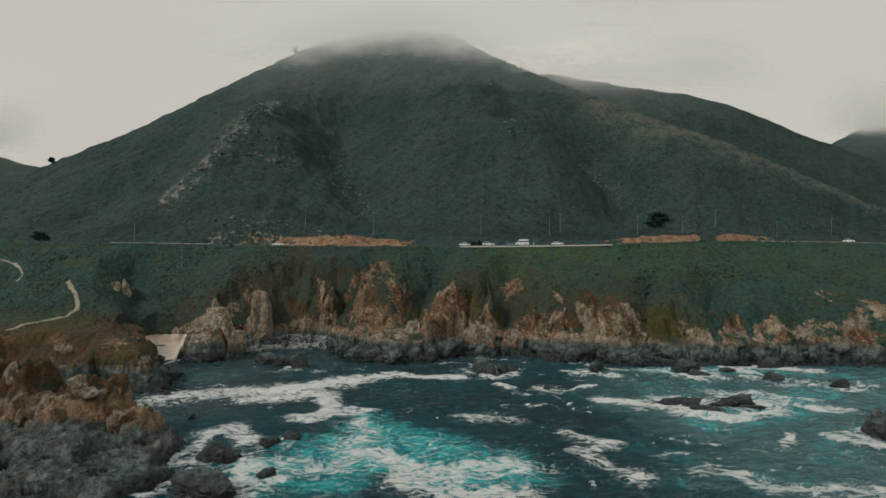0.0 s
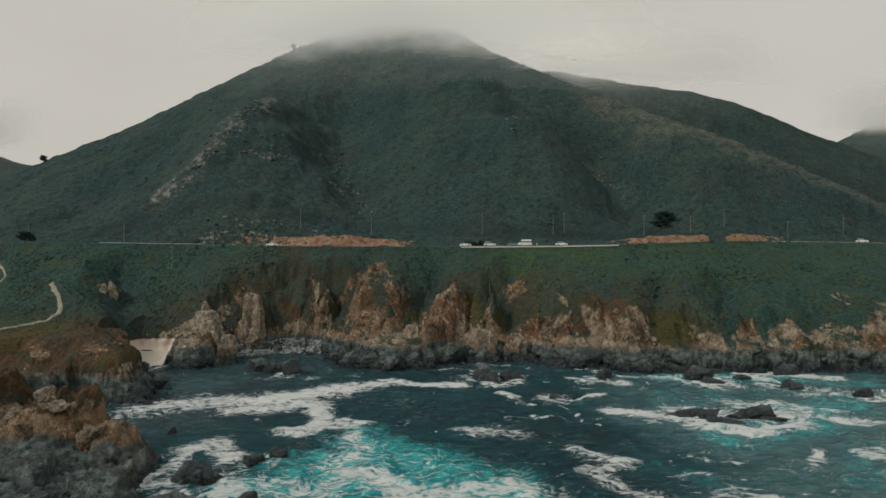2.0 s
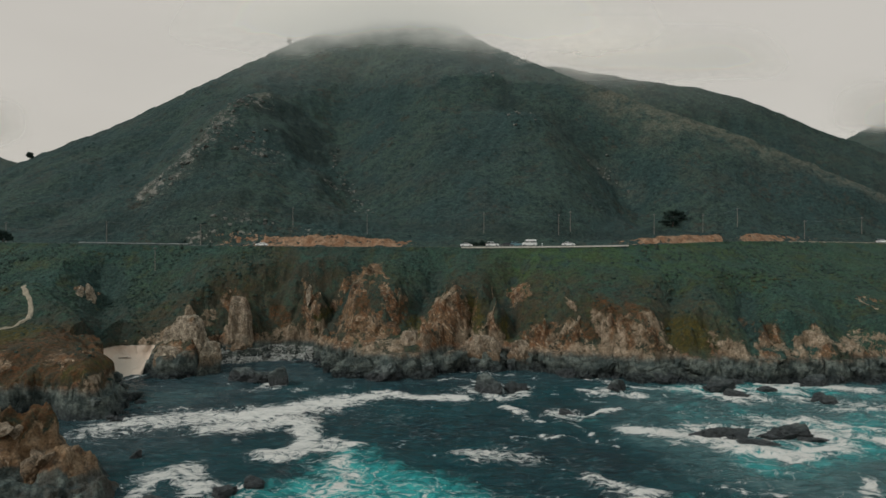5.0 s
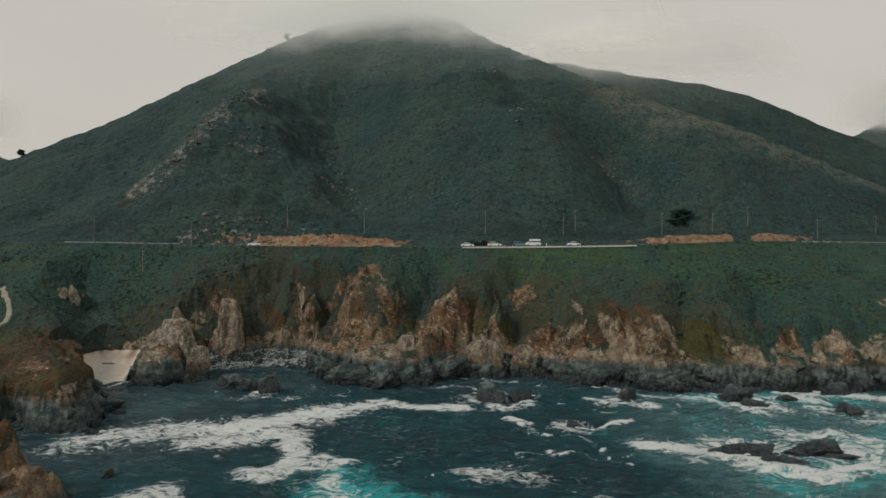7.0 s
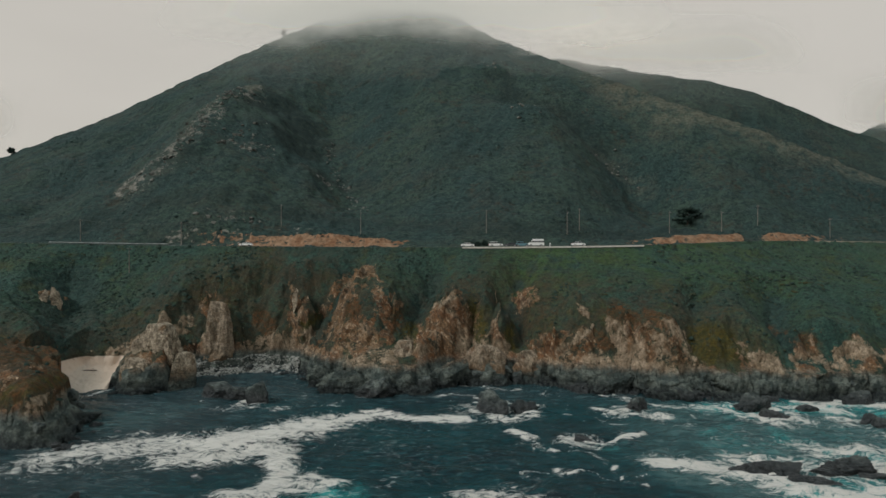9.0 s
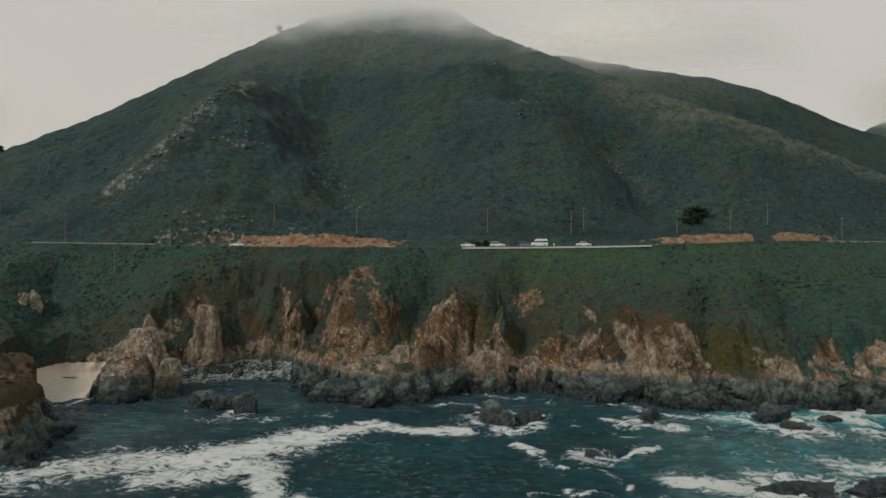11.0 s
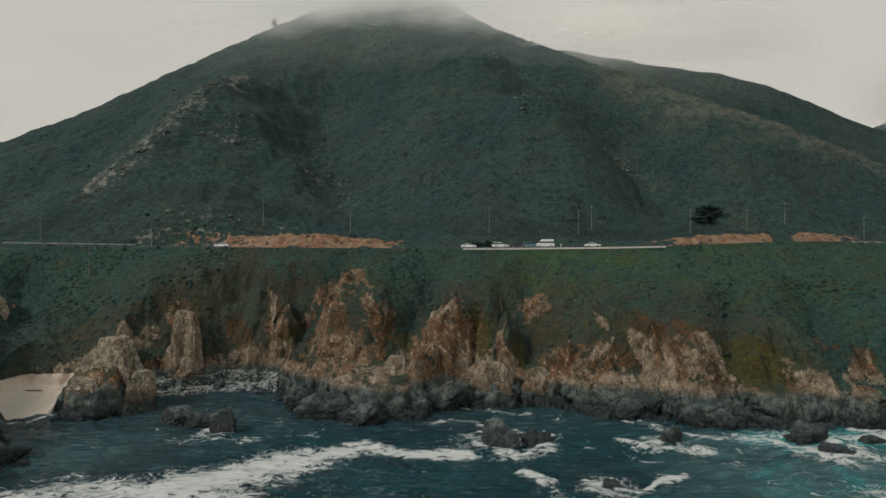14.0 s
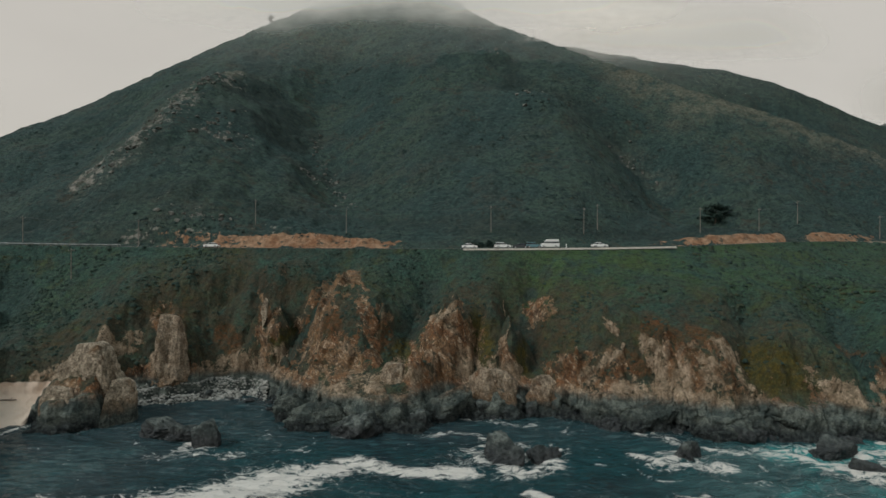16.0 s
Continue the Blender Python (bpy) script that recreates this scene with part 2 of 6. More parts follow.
def scrub_colours(n):
    """Coastal scrub: grey-green and dark green bushes, lighter grass, rust patches."""
    a = n.noise(0.05, 5, 0.6)
    b = n.noise(0.2, 7, 0.7)
    c = n.noise(0.9, 7, 0.75)
    base = n.mix(n.step(a, 0.4, 0.6), (0.03, 0.064, 0.056), (0.048, 0.075, 0.045))
    base = n.mix(n.step(b, 0.44, 0.66), base, (0.022, 0.043, 0.04))
    tuft = n.voronoi(0.52, (1, 1, 1), "F1", "Color")
    base = n.mix(0.22, base, n.mix(tuft, (0.02, 0.035, 0.032), (0.075, 0.122, 0.098)))
    base = n.mix(n.maths("MULTIPLY", n.step(c, 0.52, 0.68), 0.65), base, (0.068, 0.103, 0.088))
    base = n.mix(n.maths("MULTIPLY", n.step(n.noise(1.4, 6, 0.75), 0.55, 0.4), 0.5), base, (0.016, 0.032, 0.03))
    olive = n.mix(n.step(n.noise(0.6, 6, 0.7), 0.4, 0.62), (0.062, 0.068, 0.027), (0.042, 0.036, 0.021))
    return n.mix(n.maths("MULTIPLY", n.step(n.noise(0.085, 6, 0.68), 0.5, 0.64), 0.75), base, olive)


def ground_material(name, crag=False):
    n = Nodes(name)
    rock, sand, rust, green = n.cover()
    scrub = scrub_colours(n)
    scrub = n.mix(n.maths("MULTIPLY", n.maths("MULTIPLY", green, n.step(n.noise(0.16, 7, 0.7), 0.36, 0.56)), 0.0 if crag else 0.75), scrub, n.mix(n.step(n.noise(0.4, 5, 0.7), 0.4, 0.65), (0.046, 0.077, 0.025), (0.07, 0.1, 0.038)))
    scrub = n.mix(n.maths("MULTIPLY", rust, n.step(n.noise(0.5, 5, 0.7), 0.3, 0.55)), scrub, n.mix(n.step(n.noise(0.8, 5, 0.7), 0.4, 0.6), (0.115, 0.048, 0.02), (0.062, 0.042, 0.02)))
    thicket = n.maths("ADD", n.scalar("brush"), n.maths("MULTIPLY", n.maths("SUBTRACT", n.noise(0.25, 7, 0.75), 0.5), 2.0))
    scrub = n.mix(n.step(thicket, 0.45, 0.95), scrub, n.mix(n.step(n.noise(0.7, 6, 0.75), 0.42, 0.66), (0.026, 0.045, 0.043), (0.044, 0.07, 0.062)))
    scrub = n.mix(1.0, scrub, (0.88, 1.02, 0.94), "MULTIPLY")
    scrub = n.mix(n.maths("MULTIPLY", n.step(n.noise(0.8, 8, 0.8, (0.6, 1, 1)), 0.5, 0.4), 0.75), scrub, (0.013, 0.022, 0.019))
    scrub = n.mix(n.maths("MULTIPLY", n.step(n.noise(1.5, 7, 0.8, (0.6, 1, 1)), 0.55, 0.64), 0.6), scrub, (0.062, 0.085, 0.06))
    brown = n.mix(n.step(n.noise(0.5, 7, 0.75), 0.4, 0.6), (0.03, 0.033, 0.023), (0.058, 0.042, 0.026))
    scrub = n.mix(n.maths("MULTIPLY", n.maths("MULTIPLY", n.scalar("heath"), 0.8), n.step(n.noise(0.22, 7, 0.72), 0.38, 0.56)), scrub, brown)
    gold = n.mix(n.step(n.noise(0.9, 6, 0.7), 0.4, 0.62), (0.075, 0.058, 0.014), (0.04, 0.042, 0.016))
    scrub = n.mix(n.maths("MULTIPLY", n.scalar("ochre"), n.step(n.noise(0.4, 6, 0.7), 0.3, 0.52)), scrub, gold)
    iceplant = n.mix(n.step(n.noise(0.7, 6, 0.75), 0.4, 0.62), (0.05, 0.036, 0.018), (0.12, 0.05, 0.02))
    scrub = n.mix(n.maths("MULTIPLY", n.step(rust, 0.5, 0.95), n.maths("MULTIPLY", n.step(n.noise(0.28, 7, 0.75), 0.42, 0.58), 0.8)), scrub, iceplant)
    edge = n.maths("ADD", rock, n.maths("MULTIPLY", n.maths("SUBTRACT", n.noise(0.55, 10, 0.8), 0.5), 2.6))
    stone = rock_colours(n, green if crag else None, 0.02 if crag else 0.05, 0.55 if crag else 0.3)
    cream = n.mix(n.step(n.noise(0.5, 7, 0.72, (1, 1, 0.6)), 0.38, 0.62), (0.16, 0.122, 0.08), (0.4, 0.315, 0.228))
    cream = n.mix(n.maths("MULTIPLY", n.step(n.noise(1.3, 7, 0.75, (1, 1, 0.5)), 0.5, 0.38), 0.75), cream, (0.07, 0.055, 0.038))
    stone = n.mix(n.maths("MULTIPLY", n.maths("MULTIPLY", n.scalar("pale"), 0.75), n.step(n.height(), 4.5, 7.5)), stone, cream)
    if crag:
        stone = n.mix(n.maths("MULTIPLY", n.step(n.noise(0.13, 6, 0.7), 0.5, 0.6), 0.6), stone, (0.075, 0.062, 0.047))
        stone = n.mix(n.maths("MULTIPLY", n.step(n.noise(0.4, 8, 0.78), 0.54, 0.62), 0.35), stone, (0.13, 0.15, 0.145))
        stone = n.mix(n.maths("MULTIPLY", n.maths("MULTIPLY", green, 0.55), n.step(n.noise(0.3, 6, 0.7), 0.36, 0.56)), stone, n.mix(0.5, cream, (0.3, 0.17, 0.08)))
    col = n.grained(n.mix(n.step(edge, 0.44, 0.6), scrub, stone), 2.4)
    grain = n.mix(n.noise(3.0, 4, 0.6), (0.74, 0.6, 0.49), (0.64, 0.52, 0.42))
    col = n.mix(n.step(sand, 0.35, 0.65), col, grain)
    h = n.maths("ADD", n.noise(0.55, 9, 0.68), n.maths("MULTIPLY", n.voronoi(0.8, (1, 1, 0.6)), 0.4))
    return n.done(col, 0.92, h, 0.9, 0.8)


def rock_material():
    n = Nodes("sea_rock")
    z = n.height()
    dry = n.mix(n.step(n.noise(0.6, 7, 0.68), 0.4, 0.64), (0.034, 0.045, 0.044), (0.145, 0.165, 0.15))
    wet = n.mix(n.step(n.noise(1.1, 6, 0.65), 0.4, 0.65), (0.018, 0.022, 0.024), (0.05, 0.055, 0.055))
    wob = n.maths("ADD", z, n.maths("MULTIPLY", n.maths("SUBTRACT", n.noise(0.5, 4, 0.6), 0.5), 2.4))
    col = n.mix(n.step(wob, 1.2, 3.6), wet, dry)
    h = n.maths("ADD", n.noise(0.8, 9, 0.7), n.maths("MULTIPLY", n.voronoi(0.7, (1, 1, 0.5)), 0.5))
    return n.done(col, n.mix(n.step(wob, 0.5, 2.5), (0.35,) * 3, (0.85,) * 3), h, 0.9, 0.8, 0.35, grain=2.6)


def hill_material():
    n = Nodes("hillside_scrub")
    rock, bare, pale, brush = n.cover()
    a = n.noise(0.02, 5, 0.6)
    b = n.noise(0.13, 6, 0.7)
    c = n.noise(0.5, 6, 0.75)
    base = n.mix(n.step(a, 0.38, 0.62), (0.025, 0.05, 0.047), (0.039, 0.064, 0.05))
    base = n.mix(n.step(b, 0.45, 0.68), base, (0.025, 0.047, 0.045))
    base = n.mix(n.maths("MULTIPLY", n.step(c, 0.52, 0.75), 0.4), base, (0.056, 0.08, 0.074))
    base = n.mix(n.maths("MULTIPLY", n.step(n.noise(0.035, 6, 0.68), 0.5, 0.66), 0.4), base, (0.05, 0.046, 0.036))
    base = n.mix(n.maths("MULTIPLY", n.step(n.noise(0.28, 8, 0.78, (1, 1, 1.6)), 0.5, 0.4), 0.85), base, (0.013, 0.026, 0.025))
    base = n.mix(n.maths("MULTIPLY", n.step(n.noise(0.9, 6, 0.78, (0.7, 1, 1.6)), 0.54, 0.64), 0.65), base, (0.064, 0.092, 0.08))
    base = n.mix(n.maths("MULTIPLY", n.step(n.noise(0.05, 6, 0.7), 0.54, 0.62), n.maths("MULTIPLY", n.step(n.noise(0.35, 6, 0.75), 0.46, 0.58), 0.6)), base, (0.05, 0.04, 0.027))
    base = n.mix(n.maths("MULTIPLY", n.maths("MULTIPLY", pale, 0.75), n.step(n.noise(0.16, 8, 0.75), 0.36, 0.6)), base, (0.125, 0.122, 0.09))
    # brush darkens scrub zones and slopes whose shade is painted in
    thick = n.maths("ADD", brush, n.maths("MULTIPLY", n.maths("SUBTRACT", n.noise(0.06, 6, 0.7), 0.5), 1.3))
    base = n.mix(n.step(thick, 0.35, 0.8), base, n.mix(n.step(n.noise(0.4, 5, 0.7), 0.4, 0.7), (0.017, 0.03, 0.028), (0.033, 0.049, 0.04)))
    lump = n.maths("ADD", rock, n.maths("MULTIPLY", n.maths("SUBTRACT", n.noise(0.28, 7, 0.75), 0.5), 3.0))
    base = n.mix(n.maths("MULTIPLY", n.step(lump, 0.66, 0.92), 0.8), base, n.mix(n.noise(0.5, 5, 0.6), (0.30, 0.28, 0.24), (0.14, 0.13, 0.115)))
    earth = n.mix(n.step(n.noise(0.3, 6, 0.7, (1, 1, 0.4)), 0.4, 0.6), (0.22, 0.115, 0.064), (0.30, 0.19, 0.12))
    cut = n.maths("ADD", bare, n.maths("MULTIPLY", n.maths("SUBTRACT", n.noise(0.4, 7, 0.75), 0.5), 2.3))
    base = n.mix(n.step(cut, 0.45, 0.62), base, earth)
    return n.done(base, 0.95, n.noise(0.3, 9, 0.72), 0.8, 1.6, grain=0.75)


def sea_material():
    n = Nodes("sea_water")
    foam, milky, calm, stirred_sheen = n.cover()
    warp = n.node("ShaderNodeTexNoise", Vector=n.pos, Scale=0.16, Detail=4.0)
    shift = n.t.nodes.new("ShaderNodeVectorMath")
    shift.operation = "MULTIPLY_ADD"
    n.t.links.new(warp.outputs["Color"], shift.inputs[0])
    shift.inputs[1].default_value = (7.0, 7.0, 0.0)
    n.t.links.new(n.pos, shift.inputs[2])
    swirl = shift.outputs[0]
    deep = n.mix(n.step(n.noise(0.03, 4, 0.6), 0.36, 0.62), (0.001, 0.018, 0.027), (0.002, 0.052, 0.063))
    # reflections on calm water and ripples are painted as lighter and darker colour
    deep = n.mix(n.maths("MULTIPLY", calm, 0.7), deep, (0.02, 0.04, 0.048))
    chop_sheen = n.noise(0.5, 7, 0.7, (0.5, 1.7, 1))
    deep = n.mix(n.step(chop_sheen, 0.42, 0.66), deep, n.mix(calm, (0.003, 0.054, 0.063), (0.068, 0.103, 0.11)))
    deep = n.mix(n.maths("MULTIPLY", n.step(n.noise(0.95, 7, 0.75, (0.35, 1.6, 1)), 0.53, 0.64), 0.55), deep, (0.03, 0.105, 0.115))
    deep = n.mix(n.maths("MULTIPLY", n.step(n.noise(0.7, 7, 0.75, (0.35, 1.6, 1)), 0.47, 0.38), 0.6), deep, (0.001, 0.01, 0.014))
    soft = n.maths("ADD", milky, n.maths("MULTIPLY", n.maths("SUBTRACT", n.noise(0.13, 8, 0.72, vector=swirl), 0.5), 1.7))
    tq = n.mix(n.step(n.noise(0.3, 7, 0.72, vector=swirl), 0.38, 0.62), (0.005, 0.17, 0.185), (0.05, 0.46, 0.44))
    veil = n.maths("ADD", stirred_sheen, n.maths("MULTIPLY", n.maths("SUBTRACT", n.noise(0.09, 7, 0.7, (0.6, 1.3, 1), vector=swirl), 0.5), 1.4))
    deep = n.mix(n.maths("MULTIPLY", n.step(veil, 0.15, 0.85), 0.9), deep, n.mix(n.step(chop_sheen, 0.4, 0.65), (0.04, 0.11, 0.118), (0.1, 0.19, 0.19)))
    water = n.mix(n.step(soft, 0.25, 1.0), deep, tq)
    fine = n.noise(0.5, 9, 0.74, (0.8, 1.7, 1), vector=swirl)
    lace_m = n.node("ShaderNodeMapping", Vector=swirl, Scale=(0.24, 0.5, 1.0))
    lace_v = n.node("ShaderNodeTexVoronoi", Vector=lace_m.outputs[0], Scale=1.0)
    lace_v.feature = "DISTANCE_TO_EDGE"
    lace = n.step(lace_v.outputs["Distance"], 0.13, 0.0)
    near = n.step(n.maths("ADD", foam, n.maths("MULTIPLY", milky, 0.55)), 0.05, 0.7)
    field = n.step(n.noise(0.045, 5, 0.65), 0.42, 0.68)
    thin = n.maths("MULTIPLY", n.maths("MULTIPLY", lace, n.step(n.noise(1.2, 7, 0.78, (0.7, 1.4, 1), vector=swirl), 0.46, 0.6)), n.maths("ADD", n.maths("MULTIPLY", near, 0.7), n.maths("MULTIPLY", field, 0.2)))
    edge = n.maths("ADD", foam, n.maths("MULTIPLY", n.maths("SUBTRACT", fine, 0.5), 2.9))
    patch = n.maths("MULTIPLY", n.step(edge, 0.38, 0.74), 0.97)
    flecks = n.maths("MULTIPLY", n.step(n.noise(1.1, 6, 0.75, (0.45, 1.5, 1), vector=swirl), 0.60, 0.72), n.maths("ADD", n.maths("MULTIPLY", field, 0.35), n.maths("MULTIPLY", near, 0.4)))
    f = n.maths("MAXIMUM", n.maths("MAXIMUM", patch, thin), n.maths("MULTIPLY", flecks, n.maths("SUBTRACT", 1.0, calm)))
    white = n.mix(n.noise(0.7, 7, 0.72), (0.66, 0.635, 0.59), (0.86, 0.825, 0.77))
    col = n.mix(f, water, white)
    ripple = n.maths("ADD", n.noise(0.45, 9, 0.66, (0.55, 1.6, 1)), n.maths("MULTIPLY", n.noise(0.12, 4, 0.5, (0.6, 1.6, 1)), 1.2))
    return n.done(col, n.mix(f, (0.14,) * 3, (0.85,) * 3), ripple, 1.0, 1.5, 0.25)


def plain(name, colour, rough=0.8, vary=0.25, scale=2.0, spec=0.3, metal=0.0):
    """A worn painted or earthen surface: two scales of tone and a little relief."""
    n = Nodes(name)
    dark = tuple(c * (1 - vary) for c in colour)
    light = tuple(min(c * (1 + vary), 1) for c in colour)
    col = n.mix(n.step(n.noise(scale, 6, 0.65), 0.35, 0.65), dark, light)
    col = n.mix(n.maths("MULTIPLY", n.step(n.noise(scale * 7, 4, 0.6), 0.45, 0.7), 0.4), col, dark)
    n.bsdf.inputs["Metallic"].default_value = metal
    return n.done(col, rough, n.noise(scale * 9, 4, 0.6), 0.25, 0.03, spec)


GROUND, HEADLAND, ROCK = ground_material("coastal_ground"), ground_material("headland_ground", True), rock_material()
HILL, SEA = hill_material(), sea_material()

# ---------------------------------------------------------------- the lie of the land
# Waterline of the main coast, from far out on one side to the other; land lies to the north of it.
COAST = [(420, 205), (260, 192), (180, 187), (136, 184), (116, 185), (98, 183), (82, 186), (68, 187), (56, 186), (44, 193), (33, 197),
         (22, 201), (12, 199), (3, 203), (-4, 195), (-15, 190), (-22, 195), (-34, 205), (-46, 218), (-54, 217), (-64, 212), (-72, 209), (-78, 207), (-76, 202),
         (-71, 199), (-70, 194), (-73, 190), (-79, 190), (-85, 196), (-90, 192), (-95, 187), (-86, 178), (-75, 167), (-64.5, 155), (-70, 149), (-80, 149), (-95, 152),
         (-112, 150), (-135, 155), (-170, 150), (-260, 165), (-420, 170)]
LAND = COAST + [(-420, 1500), (420, 1500)]
# straight lines from the first eye, by their slope u = x / y: road, foot of the cliff top, ridge
ROAD = [(-1.05, 276), (-0.74, 262), (-0.4, 254), (-0.1, 250), (0.1, 245), (0.3, 248), (0.45, 262), (0.6, 279), (0.74, 290), (1.05, 312)]
ROAD_Z = [(-1.05, 39.5), (-0.74, 39.0), (-0.4, 37.6), (-0.1, 37.1), (0.1, 37.2), (0.3, 38.0), (0.45, 39.5), (0.6, 39.4), (0.74, 38.8), (1.05, 38.5)]
BRINK = [(-1.05, 162), (-0.62, 160), (-0.5, 164), (-0.44, 200), (-0.34, 208), (-0.2, 210), (-0.05, 205), (0.12, 205), (0.24, 194), (0.45, 192), (0.74, 192), (1.05, 200)]
BRINK_Z = [(-1.05, 14), (-0.62, 13), (-0.5, 12), (-0.44, 8), (-0.34, 14), (-0.2, 12), (-0.05, 9), (0.12, 10), (0.24, 14.5), (0.45, 15), (0.74, 14), (1.05, 15)]
BEND = [(-1.05, 1.7), (-0.62, 1.7), (-0.5, 1.4), (-0.4, 0.9), (-0.25, 0.62), (0.0, 0.7), (0.2, 0.8), (0.4, 0.95), (0.74, 1.0), (1.05, 1.0)]
RIDGE = [(-1.05, 380), (-0.74, 400), (-0.655, 420), (-0.504, 455), (-0.362, 485), (-0.249, 510), (-0.174, 522), (-0.079, 530), (-0.004, 520),
         (0.062, 500), (0.175, 440), (0.289, 400), (0.44, 372), (0.581, 352), (0.74, 335), (1.05, 320)]
RIDGE_Z = [(-1.05, 42), (-0.74, 77), (-0.655, 96), (-0.504, 129), (-0.362, 168.6), (-0.249, 202), (-0.174, 222.9), (-0.079, 238.1), (-0.004, 229.3),
           (0.062, 202.3), (0.175, 161.8), (0.289, 132.6), (0.44, 106.2), (0.581, 82.9), (0.74, 58.6), (1.05, 41.1)]
SLOPE = [(-1.05, 1.1), (-0.74, 1.05), (-0.5, 0.95), (-0.42, 0.8), (-0.35, 0.78), (-0.28, 0.92), (-0.21, 1.25), (-0.16, 1.5), (-0.08, 1.35), (0.0, 1.15),
         (0.1, 1.03), (0.17, 1.1), (0.23, 1.5), (0.28, 2.0), (0.33, 1.85), (0.42, 1.6), (0.6, 1.4), (1.05, 1.3)]
# gullies that run down to the sea: (line, depth, width)
GULLIES = [
    ([(-7, 200), (-8, 214), (-5, 226), (0, 238)], 8.5, 8.5),
    ([(-37, 204), (-37, 215), (-34, 226), (-28, 238)], 7.5, 7.5),
    ([(19, 200), (20, 210), (22, 222), (26, 232)], 7.0, 6.5),
    ([(7, 203), (8, 214)], 4.0, 4.0),
    ([(-57, 216), (-57, 226), (-55, 236)], 4.5, 6.5),
    ([(-71, 206), (-72, 216), (-74, 228)], 5.0, 6.5),
    ([(-98, 196), (-106, 210), (-116, 226), (-122, 242)], 10.5, 13.0),
    ([(66, 189), (68, 200), (74, 214)], 5.0, 6.0),
    ([(88, 189), (92, 204), (100, 220)], 7.0, 9.0),
    ([(116, 188), (122, 205)], 6.0, 8.0),
]
# bare crags with a steep seaward face: x, y of the face's foot, half width, length behind, height
CRAGS = [(-27, 219, 9, 10, 7), (-24, 225, 4, 6, 3.5), (-17.5, 213, 2.6, 11, 5), (-31, 213, 3, 7, 4), (-24, 206.5, 7, 8, 3.5), (-6, 200.5, 8, 7, 4.5), (2.0, 208, 7.5, 8, 8),
         (3.5, 203, 5, 6, 4), (17, 202, 3, 5, 3), (26, 219, 3.5, 6, 3), (30, 200, 5, 6, 3.5), (37, 199, 3.5, 7, 4.5)]
CRAGS_EAST = [(44, 193.5, 4, 7, 5), (53, 188.5, 8, 8, 5), (62, 189, 4, 8, 4), (49, 194, 5, 6, 4), (58, 193.5, 5, 6, 4), (80, 187.5, 5, 6, 3), (136, 211, 4, 5, 3), (93, 189, 3, 6, 4), (105, 187.5, 6, 6, 4), (118, 187.5, 5, 6, 3), (130, 187.5, 8, 8, 5), (148, 188, 8, 8, 5)]
CRAGS_WEST = [(-76, 195.5, 8, 12, 5), (-80, 194, 4, 5, 3), (-63.5, 211, 3.6, 6, 7.5), (-43.5, 224, 2.2, 9, 6), (-49, 212, 5.5, 5, 5), (-119, 222, 3.5, 6, 5), (-37, 207, 4, 5, 4), (-56, 214, 3, 5, 3)]
# buttresses that keep their scrub: same numbers
SPURS = [(13, 207, 3.6, 9, 6.0), (71, 187.5, 4.5, 9, 5), (-22, 209, 6, 10, 3), (40, 203, 6, 9, 2.5), (85, 191, 5, 9, 3), (99, 190, 4, 8, 3)]

# wedge-shaped buttresses: x, y, z of the top, fall towards the sea, fall to the sides, shift of the foot aside
WEDGES = [(-24, 225, 31.5, 1.5, 1.5, -0.35), (-14, 218, 24, 1.7, 2.2, 0.1), (-26, 212, 17, 1.2, 1.3, 0.0), (4.5, 211.5, 27, 1.75, 1.6, -0.55), (17, 210, 22.5, 1.7, 2.2, -0.2), (12.5, 213, 25, 1.7, 1.7, 0.1),
          (-5, 203.5, 14, 1.3, 1.0, 0.0), (39, 208, 24, 1.5, 1.6, -0.3), (29, 203, 16, 1.4, 1.3, 0.0), (49, 199, 21, 1.3, 1.2, 0.1), (58, 197, 19.5, 1.3, 1.1, 0.1), (73, 195, 18, 1.5, 1.3, 0.1), (80, 193, 14, 1.3, 1.1, 0.3),
          (91, 194, 17, 1.5, 1.4, 0.0), (-65, 215, 23.5, 2.4, 2.6, 0.0), (-44, 226, 26, 1.5, 2.2, -0.2), (-47, 216, 14, 1.6, 1.4, 0.0), (-37, 212, 13, 1.4, 1.4, 0.0), (-116, 221, 24, 1.5, 1.6, 0.0), (-76, 205, 17, 1.4, 1.0, 0.0)]


# bare rock and coloured growth on the sea cliff, as strokes over its face: kind, half width, line of (x, height)
# kinds: o orange rock, p pale rock, r rust-red iceplant, y ochre growth
ROCK_WEST = [
    ("p", 2.7, [(-90.3, 7.1), (-86.4, 9.6), (-77.4, 13.7)]),
    ("p", 1.2, [(-82.9, 17.3), (-81.5, 12.8)]),
    ("o", 3.6, [(-71.8, 19.9), (-68.1, 15.3)]),
    ("p", 2.4, [(-68.6, 12.0), (-65.3, 6.2)]),
    ("o", 0.7, [(-49.3, 25.7), (-45.4, 20.8)]),
    ("o", 1.3, [(-46.6, 19.2), (-44.4, 13.6)]),
    ("p", 3.1, [(-56.2, 6.9), (-49.9, 9.5), (-46.5, 7.3)]),
    ("p", 1.7, [(-40.9, 11.1), (-40.5, 8.0)]),
]
